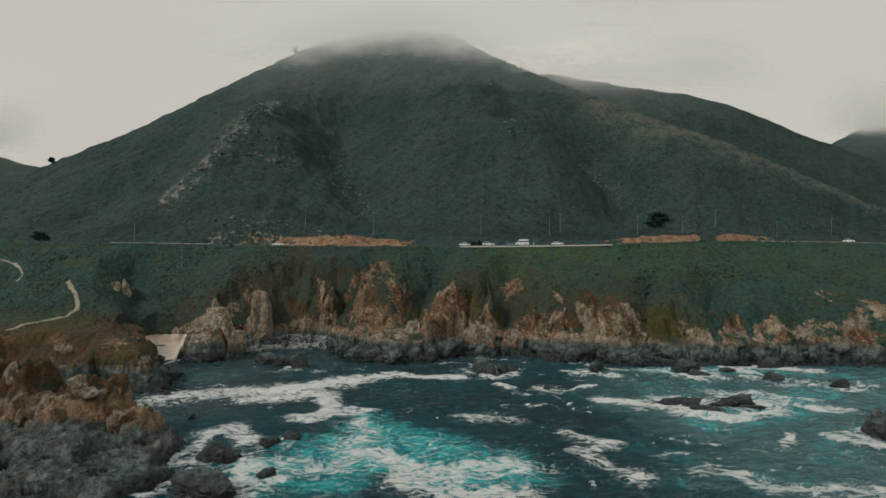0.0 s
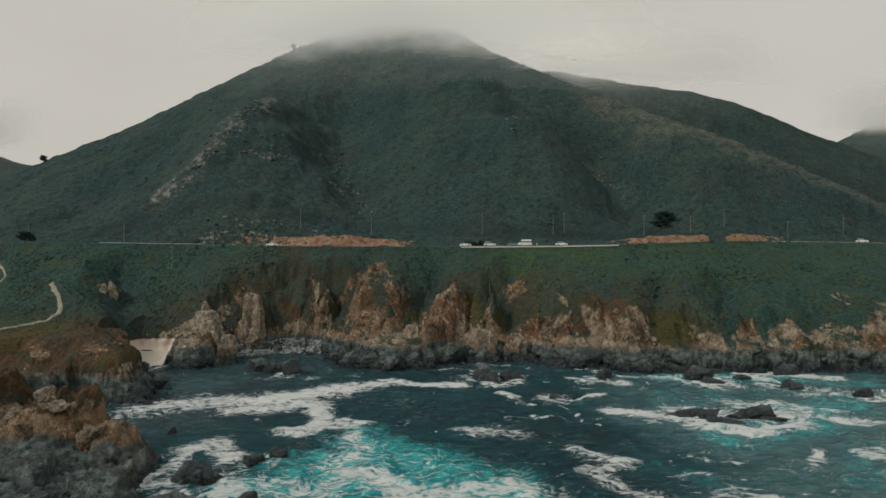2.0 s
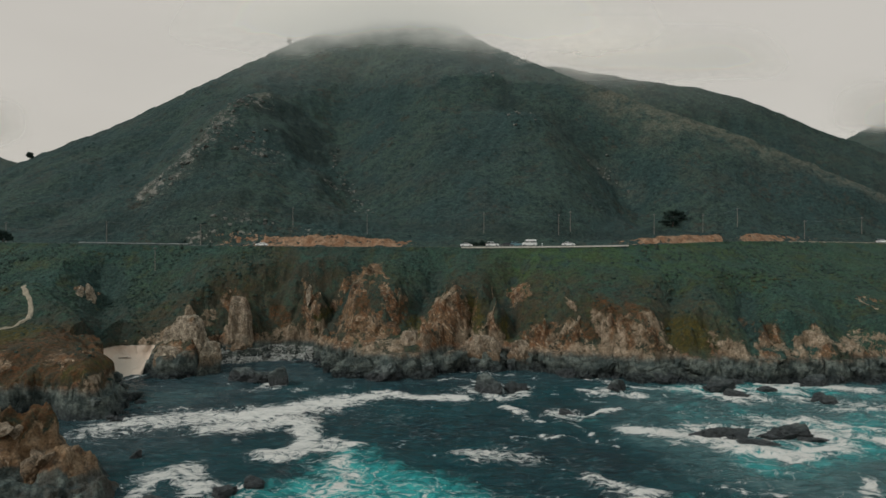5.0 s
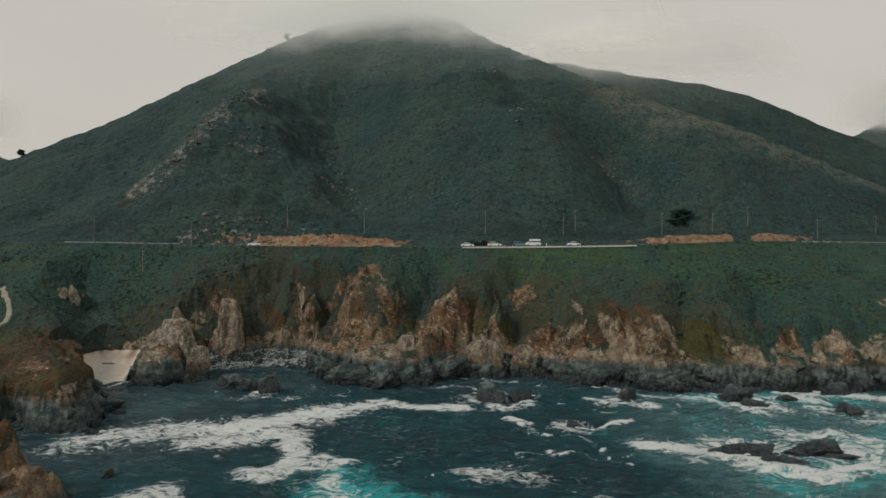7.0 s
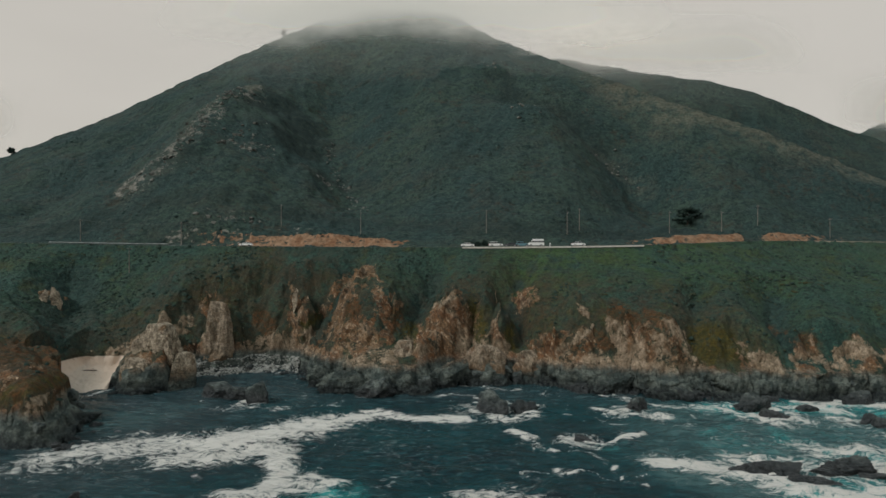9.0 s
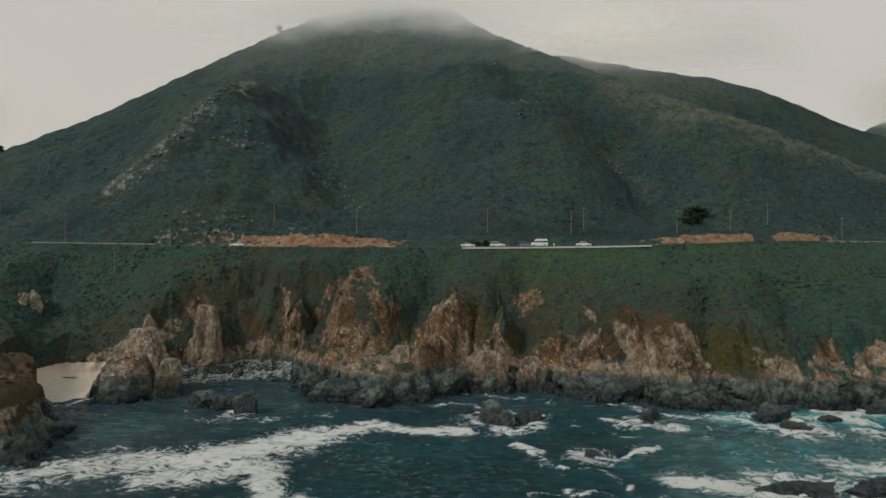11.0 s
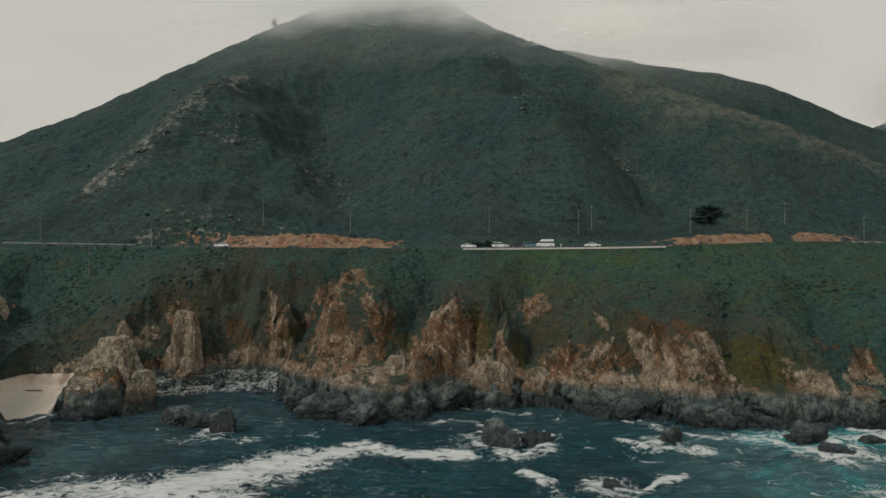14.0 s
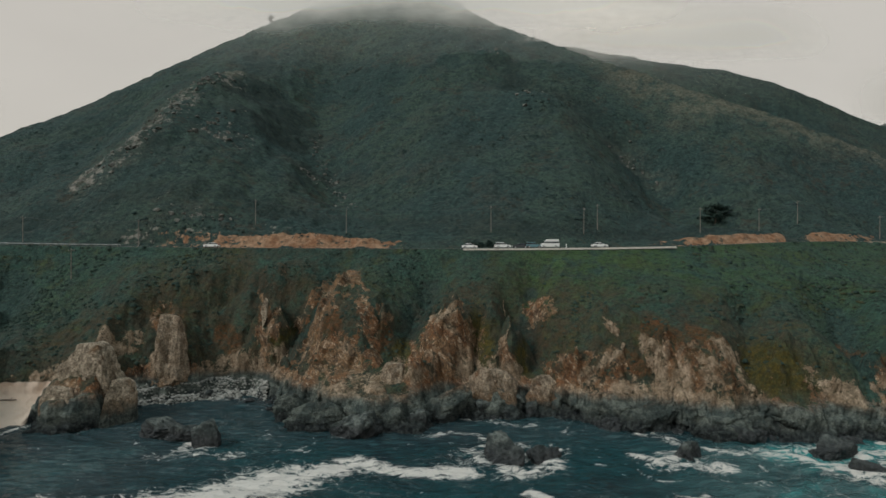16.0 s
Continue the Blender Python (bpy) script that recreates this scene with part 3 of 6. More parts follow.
ROCK_GREAT = [
    ("o", 2.0, [(-24.6, 30.3), (-31.9, 26.9), (-35.2, 22.1), (-37.2, 16.3)]),
    ("o", 1.7, [(-27.3, 27.3), (-29.3, 21.4)]),
    ("o", 1.7, [(-22.5, 30.2), (-19.3, 25.7), (-17.4, 21.6)]),
    ("o", 1.0, [(-14.9, 22.8), (-13.0, 19.9)]),
    ("o", 1.4, [(-16.4, 17.8), (-14.0, 13.8)]),
    ("o", 1.6, [(-24.8, 8.8), (-18.3, 10.5), (-15.0, 12.1)]),
    ("o", 0.8, [(-27.5, 13.9), (-25.0, 14.4)]),
    ("p", 1.7, [(-24.3, 6.4), (-15.8, 7.9), (-9.8, 9.9), (-5.3, 9.5)]),
    ("o", 1.8, [(4.4, 23.1), (1.2, 20.5), (-3.8, 14.8), (-5.8, 12.9)]),
    ("o", 1.2, [(4.5, 22.0), (4.3, 14.3)]),
    ("o", 1.8, [(-1.8, 15.6), (3.1, 10.0)]),
    ("p", 0.6, [(3.8, 23.9), (-1.9, 19.5)]),
    ("p", 0.25, [(16.5, 23.5), (16.2, 20.0), (13.2, 12.9)]),
    ("o", 1.2, [(14.9, 15.0), (16.6, 10.1)]),
    ("p", 1.7, [(6.0, 9.5), (12.7, 10.8), (18.2, 9.1)]),
    ("o", 2.1, [(23.5, 20.9), (27.1, 22.6)]),
]
ROCK_EAST = [
    ("o", 1.3, [(25.1, 8.9), (30.6, 12.3), (38.9, 13.1)]),
    ("p", 0.8, [(41.4, 16.1), (36.2, 12.0), (32.4, 9.6)]),
    ("p", 0.9, [(38.4, 20.4), (40.5, 18.8)]),
    ("p", 1.7, [(45.5, 16.5), (47.6, 8.4)]),
    ("p", 1.5, [(51.0, 12.0), (50.5, 8.0)]),
    ("p", 1.5, [(55.3, 14.2), (56.4, 9.1)]),
    ("p", 1.9, [(60.0, 16.7), (63.9, 13.7), (64.5, 9.2)]),
    ("p", 1.0, [(38.5, 7.0), (50.1, 7.0), (66.2, 6.6)]),
    ("p", 2.2, [(77.0, 11.7), (82.7, 7.3)]),
    ("r", 2.2, [(91.8, 13.5), (93.8, 11.7)]),
    ("p", 1.4, [(88.7, 8.9), (95.8, 9.5)]),
    ("p", 1.8, [(99.3, 10.1), (106.0, 12.6), (109.0, 9.0)]),
    ("p", 2.0, [(97.1, 7.7), (113.8, 9.0), (124.8, 11.4), (145.1, 15.3)]),
    ("p", 0.6, [(131.9, 21.3), (132.1, 18.9), (132.7, 17.7)]),
    ("o", 2.2, [(133.6, 14.0), (148.2, 16.7)]),
]
PATCHES = [
    ("r", 2.5, [(47.4, 19.6), (52.6, 18.0)]),
    ("r", 2.2, [(56.6, 18.5), (60.3, 16.8)]),
    ("r", 2.1, [(41.0, 13.0), (43.7, 10.4)]),
    ("r", 1.5, [(51.6, 16.1), (55.1, 14.2)]),
    ("r", 1.2, [(48.8, 14.5), (49.0, 9.5)]),
    ("r", 1.1, [(53.2, 11.5), (53.4, 8.5)]),
    ("r", 1.3, [(60.2, 11.6), (60.6, 8.6)]),
    ("y", 4.0, [(68.1, 11.2), (73.2, 12.5)]),
    ("y", 2.3, [(18.8, 13.1), (19.6, 9.8)]),
    ("r", 3.0, [(-56.9, 14.6), (-53.4, 12.9)]),
    ("r", 4.0, [(-25.9, 18.1), (-28.3, 12.2)]),
    ("r", 1.8, [(-14.0, 18.4), (-12.5, 15.0)]),
    ("y", 2.8, [(9.2, 18.2), (10.0, 12.6)]),
    ("y", 1.7, [(-40.7, 13.5), (-39.1, 15.0)]),
    ("r", 1.9, [(-81.1, 11.5), (-79.9, 12.7)]),
    ("y", 2.0, [(-9.9, 12.5), (-6.5, 11.4)]),
]
HEADLAND_PATCHES = [
    ("o", 1.1, [(-90, 12.5), (-82, 9.5)]),
    ("o", 1.0, [(-105, 11.5), (-98, 10.0)]),
    ("p", 0.8, [(-76, 8.6), (-72, 7.6)]),
    ("r", 4.4, [(-100.2, 12.0), (-80.5, 11.2)]),
    ("y", 2.2, [(-116.1, 12.8), (-108.2, 13.4)]),
    ("y", 1.7, [(-81.5, 9.2), (-77.9, 10.6)]),
]


def cliff_cover(x, y, z):
    """How far each kind of bare rock and growth covers places on the cliff: orange, pale, rust, ochre."""
    out = {k: np.zeros_like(z) for k in "opry"}
    sx = x + 0.9 * fbm(x, z, 5, 3, 151) + 0.35 * fbm(x, z, 1.4, 2, 153)
    sz = z + 0.9 * fbm(x, z, 4.5, 3, 155) + 0.35 * fbm(x, z, 1.3, 2, 157)
    for strokes, here in ((ROCK_WEST + ROCK_GREAT + ROCK_EAST + PATCHES, y > 187), (HEADLAND_PATCHES, (y < 187) & (x < -60))):
        for kind, half, line in strokes:
            xs, zs = [p[0] for p in line], [p[1] for p in line]
            m = 2.4 * half + 2
            near = here & (x > min(xs) - m) & (x < max(xs) + m) & (z > min(zs) - m) & (z < max(zs) + m)
            if near.any():
                g, _ = line_distance(sx[near], sz[near], line)
                out[kind][near] = np.maximum(out[kind][near], smooth(1.5, 0.55, g / half))
    return out["o"], out["p"], out["r"], out["y"]


SPUR = [(-135, 213.5), (-128, 210), (-114, 200), (-101, 189), (-91, 181)]
SPUR_Z = [25.5, 25, 19.5, 14.5, 11.0]


def coast_depth(x, y):
    """Metres inland of the waterline (negative at sea), with a ragged edge."""
    d, _ = line_distance(x, y, COAST)
    d = np.where(inside(x, y, LAND), d, -d)
    calm = smooth(-85, -92, x) * smooth(-104, -96, x) * smooth(182, 187, y)
    return d + (1 - calm) * (2.2 * fbm(x, y, 11, 4, 3) + 0.6 * fbm(x, y, 2.6, 2, 9))


def land(x, y):
    """Height of the ground and its cover masks (rock, sand, rust, green) at places on the plan."""
    u = np.clip(x / np.maximum(y, 1), -1.04, 1.04)
    yr, zr = curve_of(u, ROAD), curve_of(u, ROAD_Z)
    yb, zb = curve_of(u, BRINK), curve_of(u, BRINK_Z)
    s = np.clip((y - yb) / (yr - 6 - yb), 0, 1)
    t = zb + (zr - 0.4 - zb) * s ** curve_of(u, BEND) - np.clip(yb - y, 0, 60) * 0.25
    off_road = smooth(5, 14, np.abs(y - yr))
    t = t + off_road * (1.3 * fbm(x, y, 34, 3, 21) + 0.5 * fbm(x, y, 6, 3, 22))
    carve = np.zeros_like(t)
    for line, deep, wide in GULLIES:
        g, _ = line_distance(x, y, line)
        g = g + 1.3 * fbm(x, y, 7, 3, 25)
        carve = np.maximum(carve, deep * np.clip(1.15 - g / wide, 0, 1) ** 1.2)
    rills = ridged(x + 9 * fbm(x, y, 22, 3, 27), y * 0.6, 15, 3, 29) ** 1.5
    carve = (0.9 * carve + 0.9 * rills) * smooth(4, 20, yr - y)
    crag = np.zeros_like(t)
    d = coast_depth(x, y)
    wx, wy = x + 1.6 * fbm(x, y, 6, 3, 31) + 0.5 * fbm(x, y, 1.8, 2, 33), y + 2.2 * fbm(x, y, 5, 3, 35) + 0.5 * fbm(x, y, 1.5, 2, 37)
    rough = 0.75 + 0.6 * (ridged(wx, wy * 0.3, 3.6, 3, 39) - 0.4)
    lifted = np.zeros_like(t)
    for cx, cy, hw, back, up in CRAGS + CRAGS_EAST + CRAGS_WEST:
        side = smooth(1.4, 0.25, np.abs(wx - cx) / hw)
        front = smooth(cy - 1.4, cy + 1.6, wy)
        lifted = np.maximum(lifted, 0.45 * up * side * front * smooth(cy + back * 1.7, cy + back * 0.35, wy) * rough)
        crag = np.maximum(crag, 0.66 * smooth(1.5, 0.6, np.abs(wx - cx) / hw) * smooth(cy - 4.5, cy - 1.5, wy) * smooth(cy + 4.5, cy + 1.5, wy))
    for cx, cy, hw, back, up in SPURS:
        side = smooth(1.3, 0.5, np.abs(wx - cx) / hw)
        lifted = np.maximum(lifted, up * side * smooth(cy - 2.5, cy + 2.5, wy) * smooth(cy + back * 1.7, cy + back * 0.35, wy))
    wedge = np.full_like(t, -50.0)
    for ax, ay, az, front, side, slant in WEDGES:
        ahead = np.maximum(ay - wy, 0)
        wedge = np.maximum(wedge, az - front * ahead - side * np.abs(wx - ax - slant * ahead) - 0.7 * np.maximum(wy - ay, 0))
    wedge = wedge - 40 * smooth(-82.5, -86, x) * smooth(-114, -106, x) * smooth(216, 208, y)
    wedge = wedge + 1.2 * (ridged(wx + 0.4 * wy, wy * 0.5, 5, 3, 45) - 0.4)
    beach = smooth(-84, -89, x) * smooth(-103, -98, x) * smooth(184, 188, y) * smooth(210, 203, y)
    cobble = smooth(-84, -79, x) * smooth(-44, -50, x) * smooth(224, 218, y) * smooth(202, 205, y)
    steep = 1.45 + 0.5 * fbm(x, y, 14, 2, 41)
    west = smooth(-64, -68, x) * smooth(188, 180, y)
    steep = steep * (1 - west) + 0.62 * west
    foot = 4.4 + 2.4 * fbm(x, y, 13, 3, 43)
    foot = foot + west * (3.4 + 1.2 * fbm(x, y, 9, 3, 44))
    foot = foot * (1 - 0.35 * smooth(6, 0, np.hypot((x + 14) / 2.2, y - 196)))
    c = np.where(d < 0, 0.9 * d, np.minimum(d * (2.6 + 1.6 * west), foot + np.clip(d - 1.6, 0, 99) * steep))
    rib = ridged(x, y * 0.45, 8, 2, 47) - 0.45
    face = smooth(0.2, 2, d) * smooth(14, 5, d)
    c = c + face * 2.2 * rib 
    shore = np.where(d < 0, 0.9 * d, d * 0.34)
    c = c * (1 - beach) + shore * beach
    c = c * (1 - cobble) + np.where(d < 0, 0.9 * d, np.minimum(d * 0.4, 2.4) + np.clip(d - 7, 0, 99) * 1.6) * cobble
    z = np.minimum(t, c)
    z = -np.log(np.exp(-np.clip(t - z, 0, 30)) + np.exp(-np.clip(c - z, 0, 30))) + z
    z = z + (lifted - carve * smooth(7, 16, z)) * smooth(1.5, 6, d) * (1 - beach)
    z = np.where(d > 1.5, np.maximum(z, np.minimum(wedge, z + 9) * smooth(1.5, 5, d) + z * (1 - smooth(1.5, 5, d))), z)
    # the spur that carries the footpath, steep on the side of the gully
    g, along = line_distance(x, y, SPUR)
    crest = np.interp(along, np.linspace(0, 1, len(SPUR)), SPUR_Z)
    east = (x + 128) * 0.78 + (y - 210) > 0
    ridge = crest - np.where(east, 1.1, 0.5) * np.maximum(g - 1.5, 0) + 0.8 * fbm(x, y, 9, 3, 46)
    z = np.where((x < -80) & (d > 1.5) & (y < 236) & (beach < 0.05), np.maximum(z, ridge), z)
    low = smooth(8.2, 6.2, z + 2.2 * fbm(x, y, 8, 3, 49))
    front = smooth(-62, -66, x) * smooth(184, 178, y)
    low = low * (1 - front) + front * smooth(8.0, 5.0, z + 1.5 * fbm(x, y, 6, 3, 50))
    rock = np.clip(np.maximum(low * smooth(18, 10, d), crag), 0, 1)
    z = z + rock * smooth(-1, 1, d) * (1 - beach) * (1.5 * (cells(wx, wy, 4.6, 51)[1] - 0.5) + 0.4 * (cells(wx, wy * 0.8, 2.0, 53)[1] - 0.5) + 0.35 * (ridged(x, y * 0.6, 3.0, 2, 57) - 0.45))
    # ledges of harder bands near the water
    z = z + low * smooth(0.5, 2, d) * (1 - beach) * 0.5 * np.sin(z * 2.4 + 2.0 * fbm(x, y, 12, 2, 55))
    # mounds of low scrub
    near, own = cells(x + 0.6 * fbm(x, y, 3, 2, 58), y, 1.5, 59)
    small, _ = cells(x, y, 0.95, 60)
    z = z + (1 - rock) * (1 - beach) * smooth(6, 9, z) * off_road * ((0.7 - near) * (0.2 + 0.5 * own) + 0.16 * (0.6 - small)) * (0.35 + 0.9 * vnoise(x / 11, y / 11, 62))
    # the shelf of the road
    bench = smooth(6.0, 4.6, np.abs(np.where(y < yr, np.minimum(y - yr + 2.2, 0), y - yr)))
    z = z * (1 - bench) + (zr - 0.5 * smooth(3.8, 4.4, yr - y) * smooth(0.02, 0.035, u) * smooth(0.285, 0.27, u)) * bench
    sand = smooth(0.35, 0.6, beach) * smooth(-1.5, -0.3, d) * smooth(7.4, 6.4, z)
    rust = smooth(0.45, 0.8, 0.5 + 0.6 * fbm(x, y, 22, 3, 61)) * smooth(24, 6, d) * 0.9 + smooth(-60, -66, x) * smooth(180, 168, y) * 0.75 + 0.6 * smooth(0.55, 0.8, 0.5 + 0.6 * fbm(x, y, 13, 3, 65)) * smooth(200, 206, y) * smooth(228, 216, y) * smooth(-0.4, -0.3, u) * smooth(0.4, 0.2, u)
    rust = np.maximum(rust, 0.95 * smooth(0.28, 0.52, 0.5 + 0.6 * fbm(x, y, 15, 3, 66)) * smooth(32, 16, d) * smooth(-0.56, -0.48, u) * smooth(0.46, 0.36, u))
    rust = np.maximum(rust, 0.95 * smooth(-2.5, 0.0, wedge - z) * smooth(5, 9, z) * smooth(80, 70, x) * (0.5 + 0.8 * vnoise(x / 7, y / 7, 64)))
    rust = np.maximum(rust, 0.85 * smooth(1, 0.5, np.hypot((x + 86) / 17, (y - 211) / 13) + 0.4 * fbm(x, y, 7, 3, 67)))
    green = smooth(0.02, 0.12, u) * smooth(208, 228, y) * (0.35 + 0.65 * smooth(0.5, 0.2, u)) * (0.55 + 0.6 * vnoise(x / 18, y / 9, 63)) + smooth(-0.56, -0.6, u) * smooth(184, 178, y) * smooth(164, 170, y)
    return z, rock, sand, np.clip(rust, 0, 1), np.clip(green, 0, 1), smooth(2.2, 6.5, carve) * smooth(6, 10, z)


TRAIL = [(-131, 209), (-127.5, 205), (-121, 198), (-115.5, 187), (-118.5, 174), (-124, 167), (-136, 160)]
UPPER_TRAIL = [(-190, 248), (-179, 242), (-171, 238), (-164, 231.5), (-157, 223.5), (-155, 217)]

# ravines and spurs of the mountain: (line, rise, width)
FOLDS = [
    ([(36, 398), (60, 374), (84, 364), (95, 356), (102, 342), (105, 303)], -10, 13),
    ([(20, 520), (26, 422), (45, 365), (62, 330), (66, 300)], 4, 20),
    ([(-63, 496), (-66, 455), (-70, 410), (-62, 365), (-45, 334), (-26, 298), (-14, 272)], -5, 17),
    ([(-111, 390), (-121, 356), (-120, 325), (-130, 304), (-148, 288)], 7, 13),
    ([(-92, 344), (-70, 325), (-53, 293)], 5, 17),
    ([(-170, 400), (-185, 340), (-180, 300)], -6, 16),
    ([(170, 345), (172, 325), (165, 305)], -5, 14),
]


# height of the earth bank cut above the road
CUTTING = [(-1.05, 0), (-0.37, 0), (-0.335, 1.0), (-0.275, 1.5), (-0.225, 1.7), (-0.205, 3.0), (-0.16, 2.8), (-0.14, 2.1), (-0.085, 1.9), (-0.07, 1.2), (-0.045, 0.9), (-0.03, 0), (1.05, 0)]


def hill(x, y):
    """Height of the mountain above the road and its masks (rock, bare earth, pale grass and a painted sunlit side,
    brush and painted shade).
    """
    u = np.clip(x / np.maximum(y, 1), -1.04, 1.04)
    yr, zr = curve_of(u, ROAD), curve_of(u, ROAD_Z)
    ym, zm = curve_of(u, RIDGE), curve_of(u, RIDGE_Z)
    cutting = np.interp(u, [k[0] for k in CUTTING], [k[1] for k in CUTTING]) + smooth(0.19, 0.36, u) * smooth(0.44, 0.42, u) * 1.7 + smooth(0.44, 0.46, u) * smooth(0.64, 0.47, u) * 1.5
    cutting = cutting * np.clip(1.0 + 0.4 * fbm(x, 0 * y, 12, 3, 68) + 0.3 * fbm(x, y, 3, 2, 69), 0.5, 1.5)
    bank = 1.2 + cutting
    y0 = yr + 5
    rise = smooth(0, 6.5, y - y0 + 1.5 * fbm(x, y, 8, 3, 70)) * bank
    s = np.clip((y - y0 - 5) / (ym - y0 - 5), 0, 1)
    lift = np.maximum(zm - zr - bank, 1)
    z = zr + rise + lift * s ** curve_of(u, SLOPE)
    behind = np.clip(y - ym, 0, 400)
    z = z - 0.55 * behind * behind / (behind + 25)
    body = smooth(0.02, 0.25, s) * smooth(1.0, 0.8, s)
    for line, up, wide in FOLDS:
        g, _ = line_distance(x, y, line)
        z = z + up * np.exp(-(g / wide) ** 2) * body
    z = z + body * (4.5 * (ridged(u * 430, y * 0.35, 62, 3, 71) - 0.5) + 2.6 * fbm(x, y, 24, 4, 72))
    z = z + smooth(4, 14, y - y0) * (0.9 * fbm(x, y, 6, 3, 73))
    spur, _ = line_distance(x, y, [(-112, 388), (-120, 360), (-119, 325), (-124, 306), (-132, 296)])
    scree, _ = line_distance(x, y, [(-104, 340), (-89, 322)])
    knoll, _ = line_distance(x, y, [(-62, 337), (-54, 330)])
    vein, _ = line_distance(x, y, [(-68, 385), (-60, 362), (-45, 332), (-34, 305)])
    east, _ = line_distance(x, y, [(84, 356), (98, 362), (102, 346)])
    rock = np.maximum(np.maximum(smooth(16, 2, spur + 5 * fbm(x, y, 12, 3, 76)), 0.8 * smooth(18, 3, scree + 6 * fbm(x, y, 12, 3, 81))), np.maximum(0.7 * smooth(6, 1, vein), 0.5 * smooth(9, 2, east)))
    rock = np.maximum(rock, 0.9 * smooth(6, 2, knoll))
    low_rocks = np.maximum(smooth(-0.42, -0.34, u) * smooth(-0.1, -0.16, u) * smooth(9, 12, y - y0) * smooth(26, 18, y - y0), 1.3 * smooth(-0.43, -0.38, u) * smooth(-0.25, -0.29, u) * smooth(0, 2, y - y0) * smooth(12, 8, y - y0))
    rock = np.maximum(rock, 0.7 * low_rocks) * (0.35 + 0.45 * vnoise(x / 9, y / 9, 75))
    bare = 0.74 * np.clip(cutting / np.where(u > 0, 1.4, 1.2), 0, 1) * np.where(u > 0, 1, 0.62 + 0.38 * smooth(-0.31, -0.22, u + 0.03 * fbm(x, y, 7, 3, 79))) * smooth(-0.5, 1.0, y - y0) * smooth(9.5, 6.5, y - y0)
    pale = 0.95 * smooth(0.8, 0.96, s + 0.05 * fbm(x, y, 16, 3, 77)) * smooth(1.12, 1.02, s + behind / 60) * smooth(0.17, 0.27, u) * smooth(0.85, 0.7, u)
    # pale ground; the spur's sunlit west side is painted paler too
    pale = pale + 0.9 * smooth(9, 3, np.hypot(x + 112, (y - 391) * 0.7)) + 0.5 * smooth(9, 1, east + 4 * fbm(x, y, 9, 3, 80)) + 0.35 * smooth(16, 4, spur) * smooth(-116, -124, x + 0.15 * (y - 340))
    hollow, _ = line_distance(x, y, [(-102, 384), (-84, 386), (-70, 368), (-84, 352)])
    shaded_flank, _ = line_distance(x, y, [(36, 415), (48, 392), (74, 374), (90, 366)])
    strip, _ = line_distance(x, y, [(-160, 276), (-77, 284), (-49, 282), (-24, 282), (30, 262), (100, 278)])
    summit, _ = line_distance(x, y, [(-64, 505), (-66, 450), (-74, 420)])
    # real scrub, plus painted shade on right-facing slopes: the flank, part of the hollow
    brush = np.maximum(np.maximum(0.8 * smooth(30, 4, hollow + 6 * fbm(x, y, 14, 3, 74)), 0.6 * smooth(24, 6, shaded_flank + 5 * fbm(x, y, 14, 3, 82))), np.maximum(0.6 * smooth(13, 4, strip), 0.3 * smooth(34, 8, summit))) * (1 - 0.7 * rock)
    brush = np.maximum(brush, 0.45 * smooth(0.55, 0.85, vnoise(x / 30 + 3, y / 22, 78)))
    return z, rock, bare, np.clip(pale, 0, 1), brush


def rows_between(*spans):
    """Distances along the view: (from, to, step) spans end to end."""
    out = [np.arange(a, b, s) for a, b, s in spans]
    return np.concatenate(out + [[spans[-1][1]]])


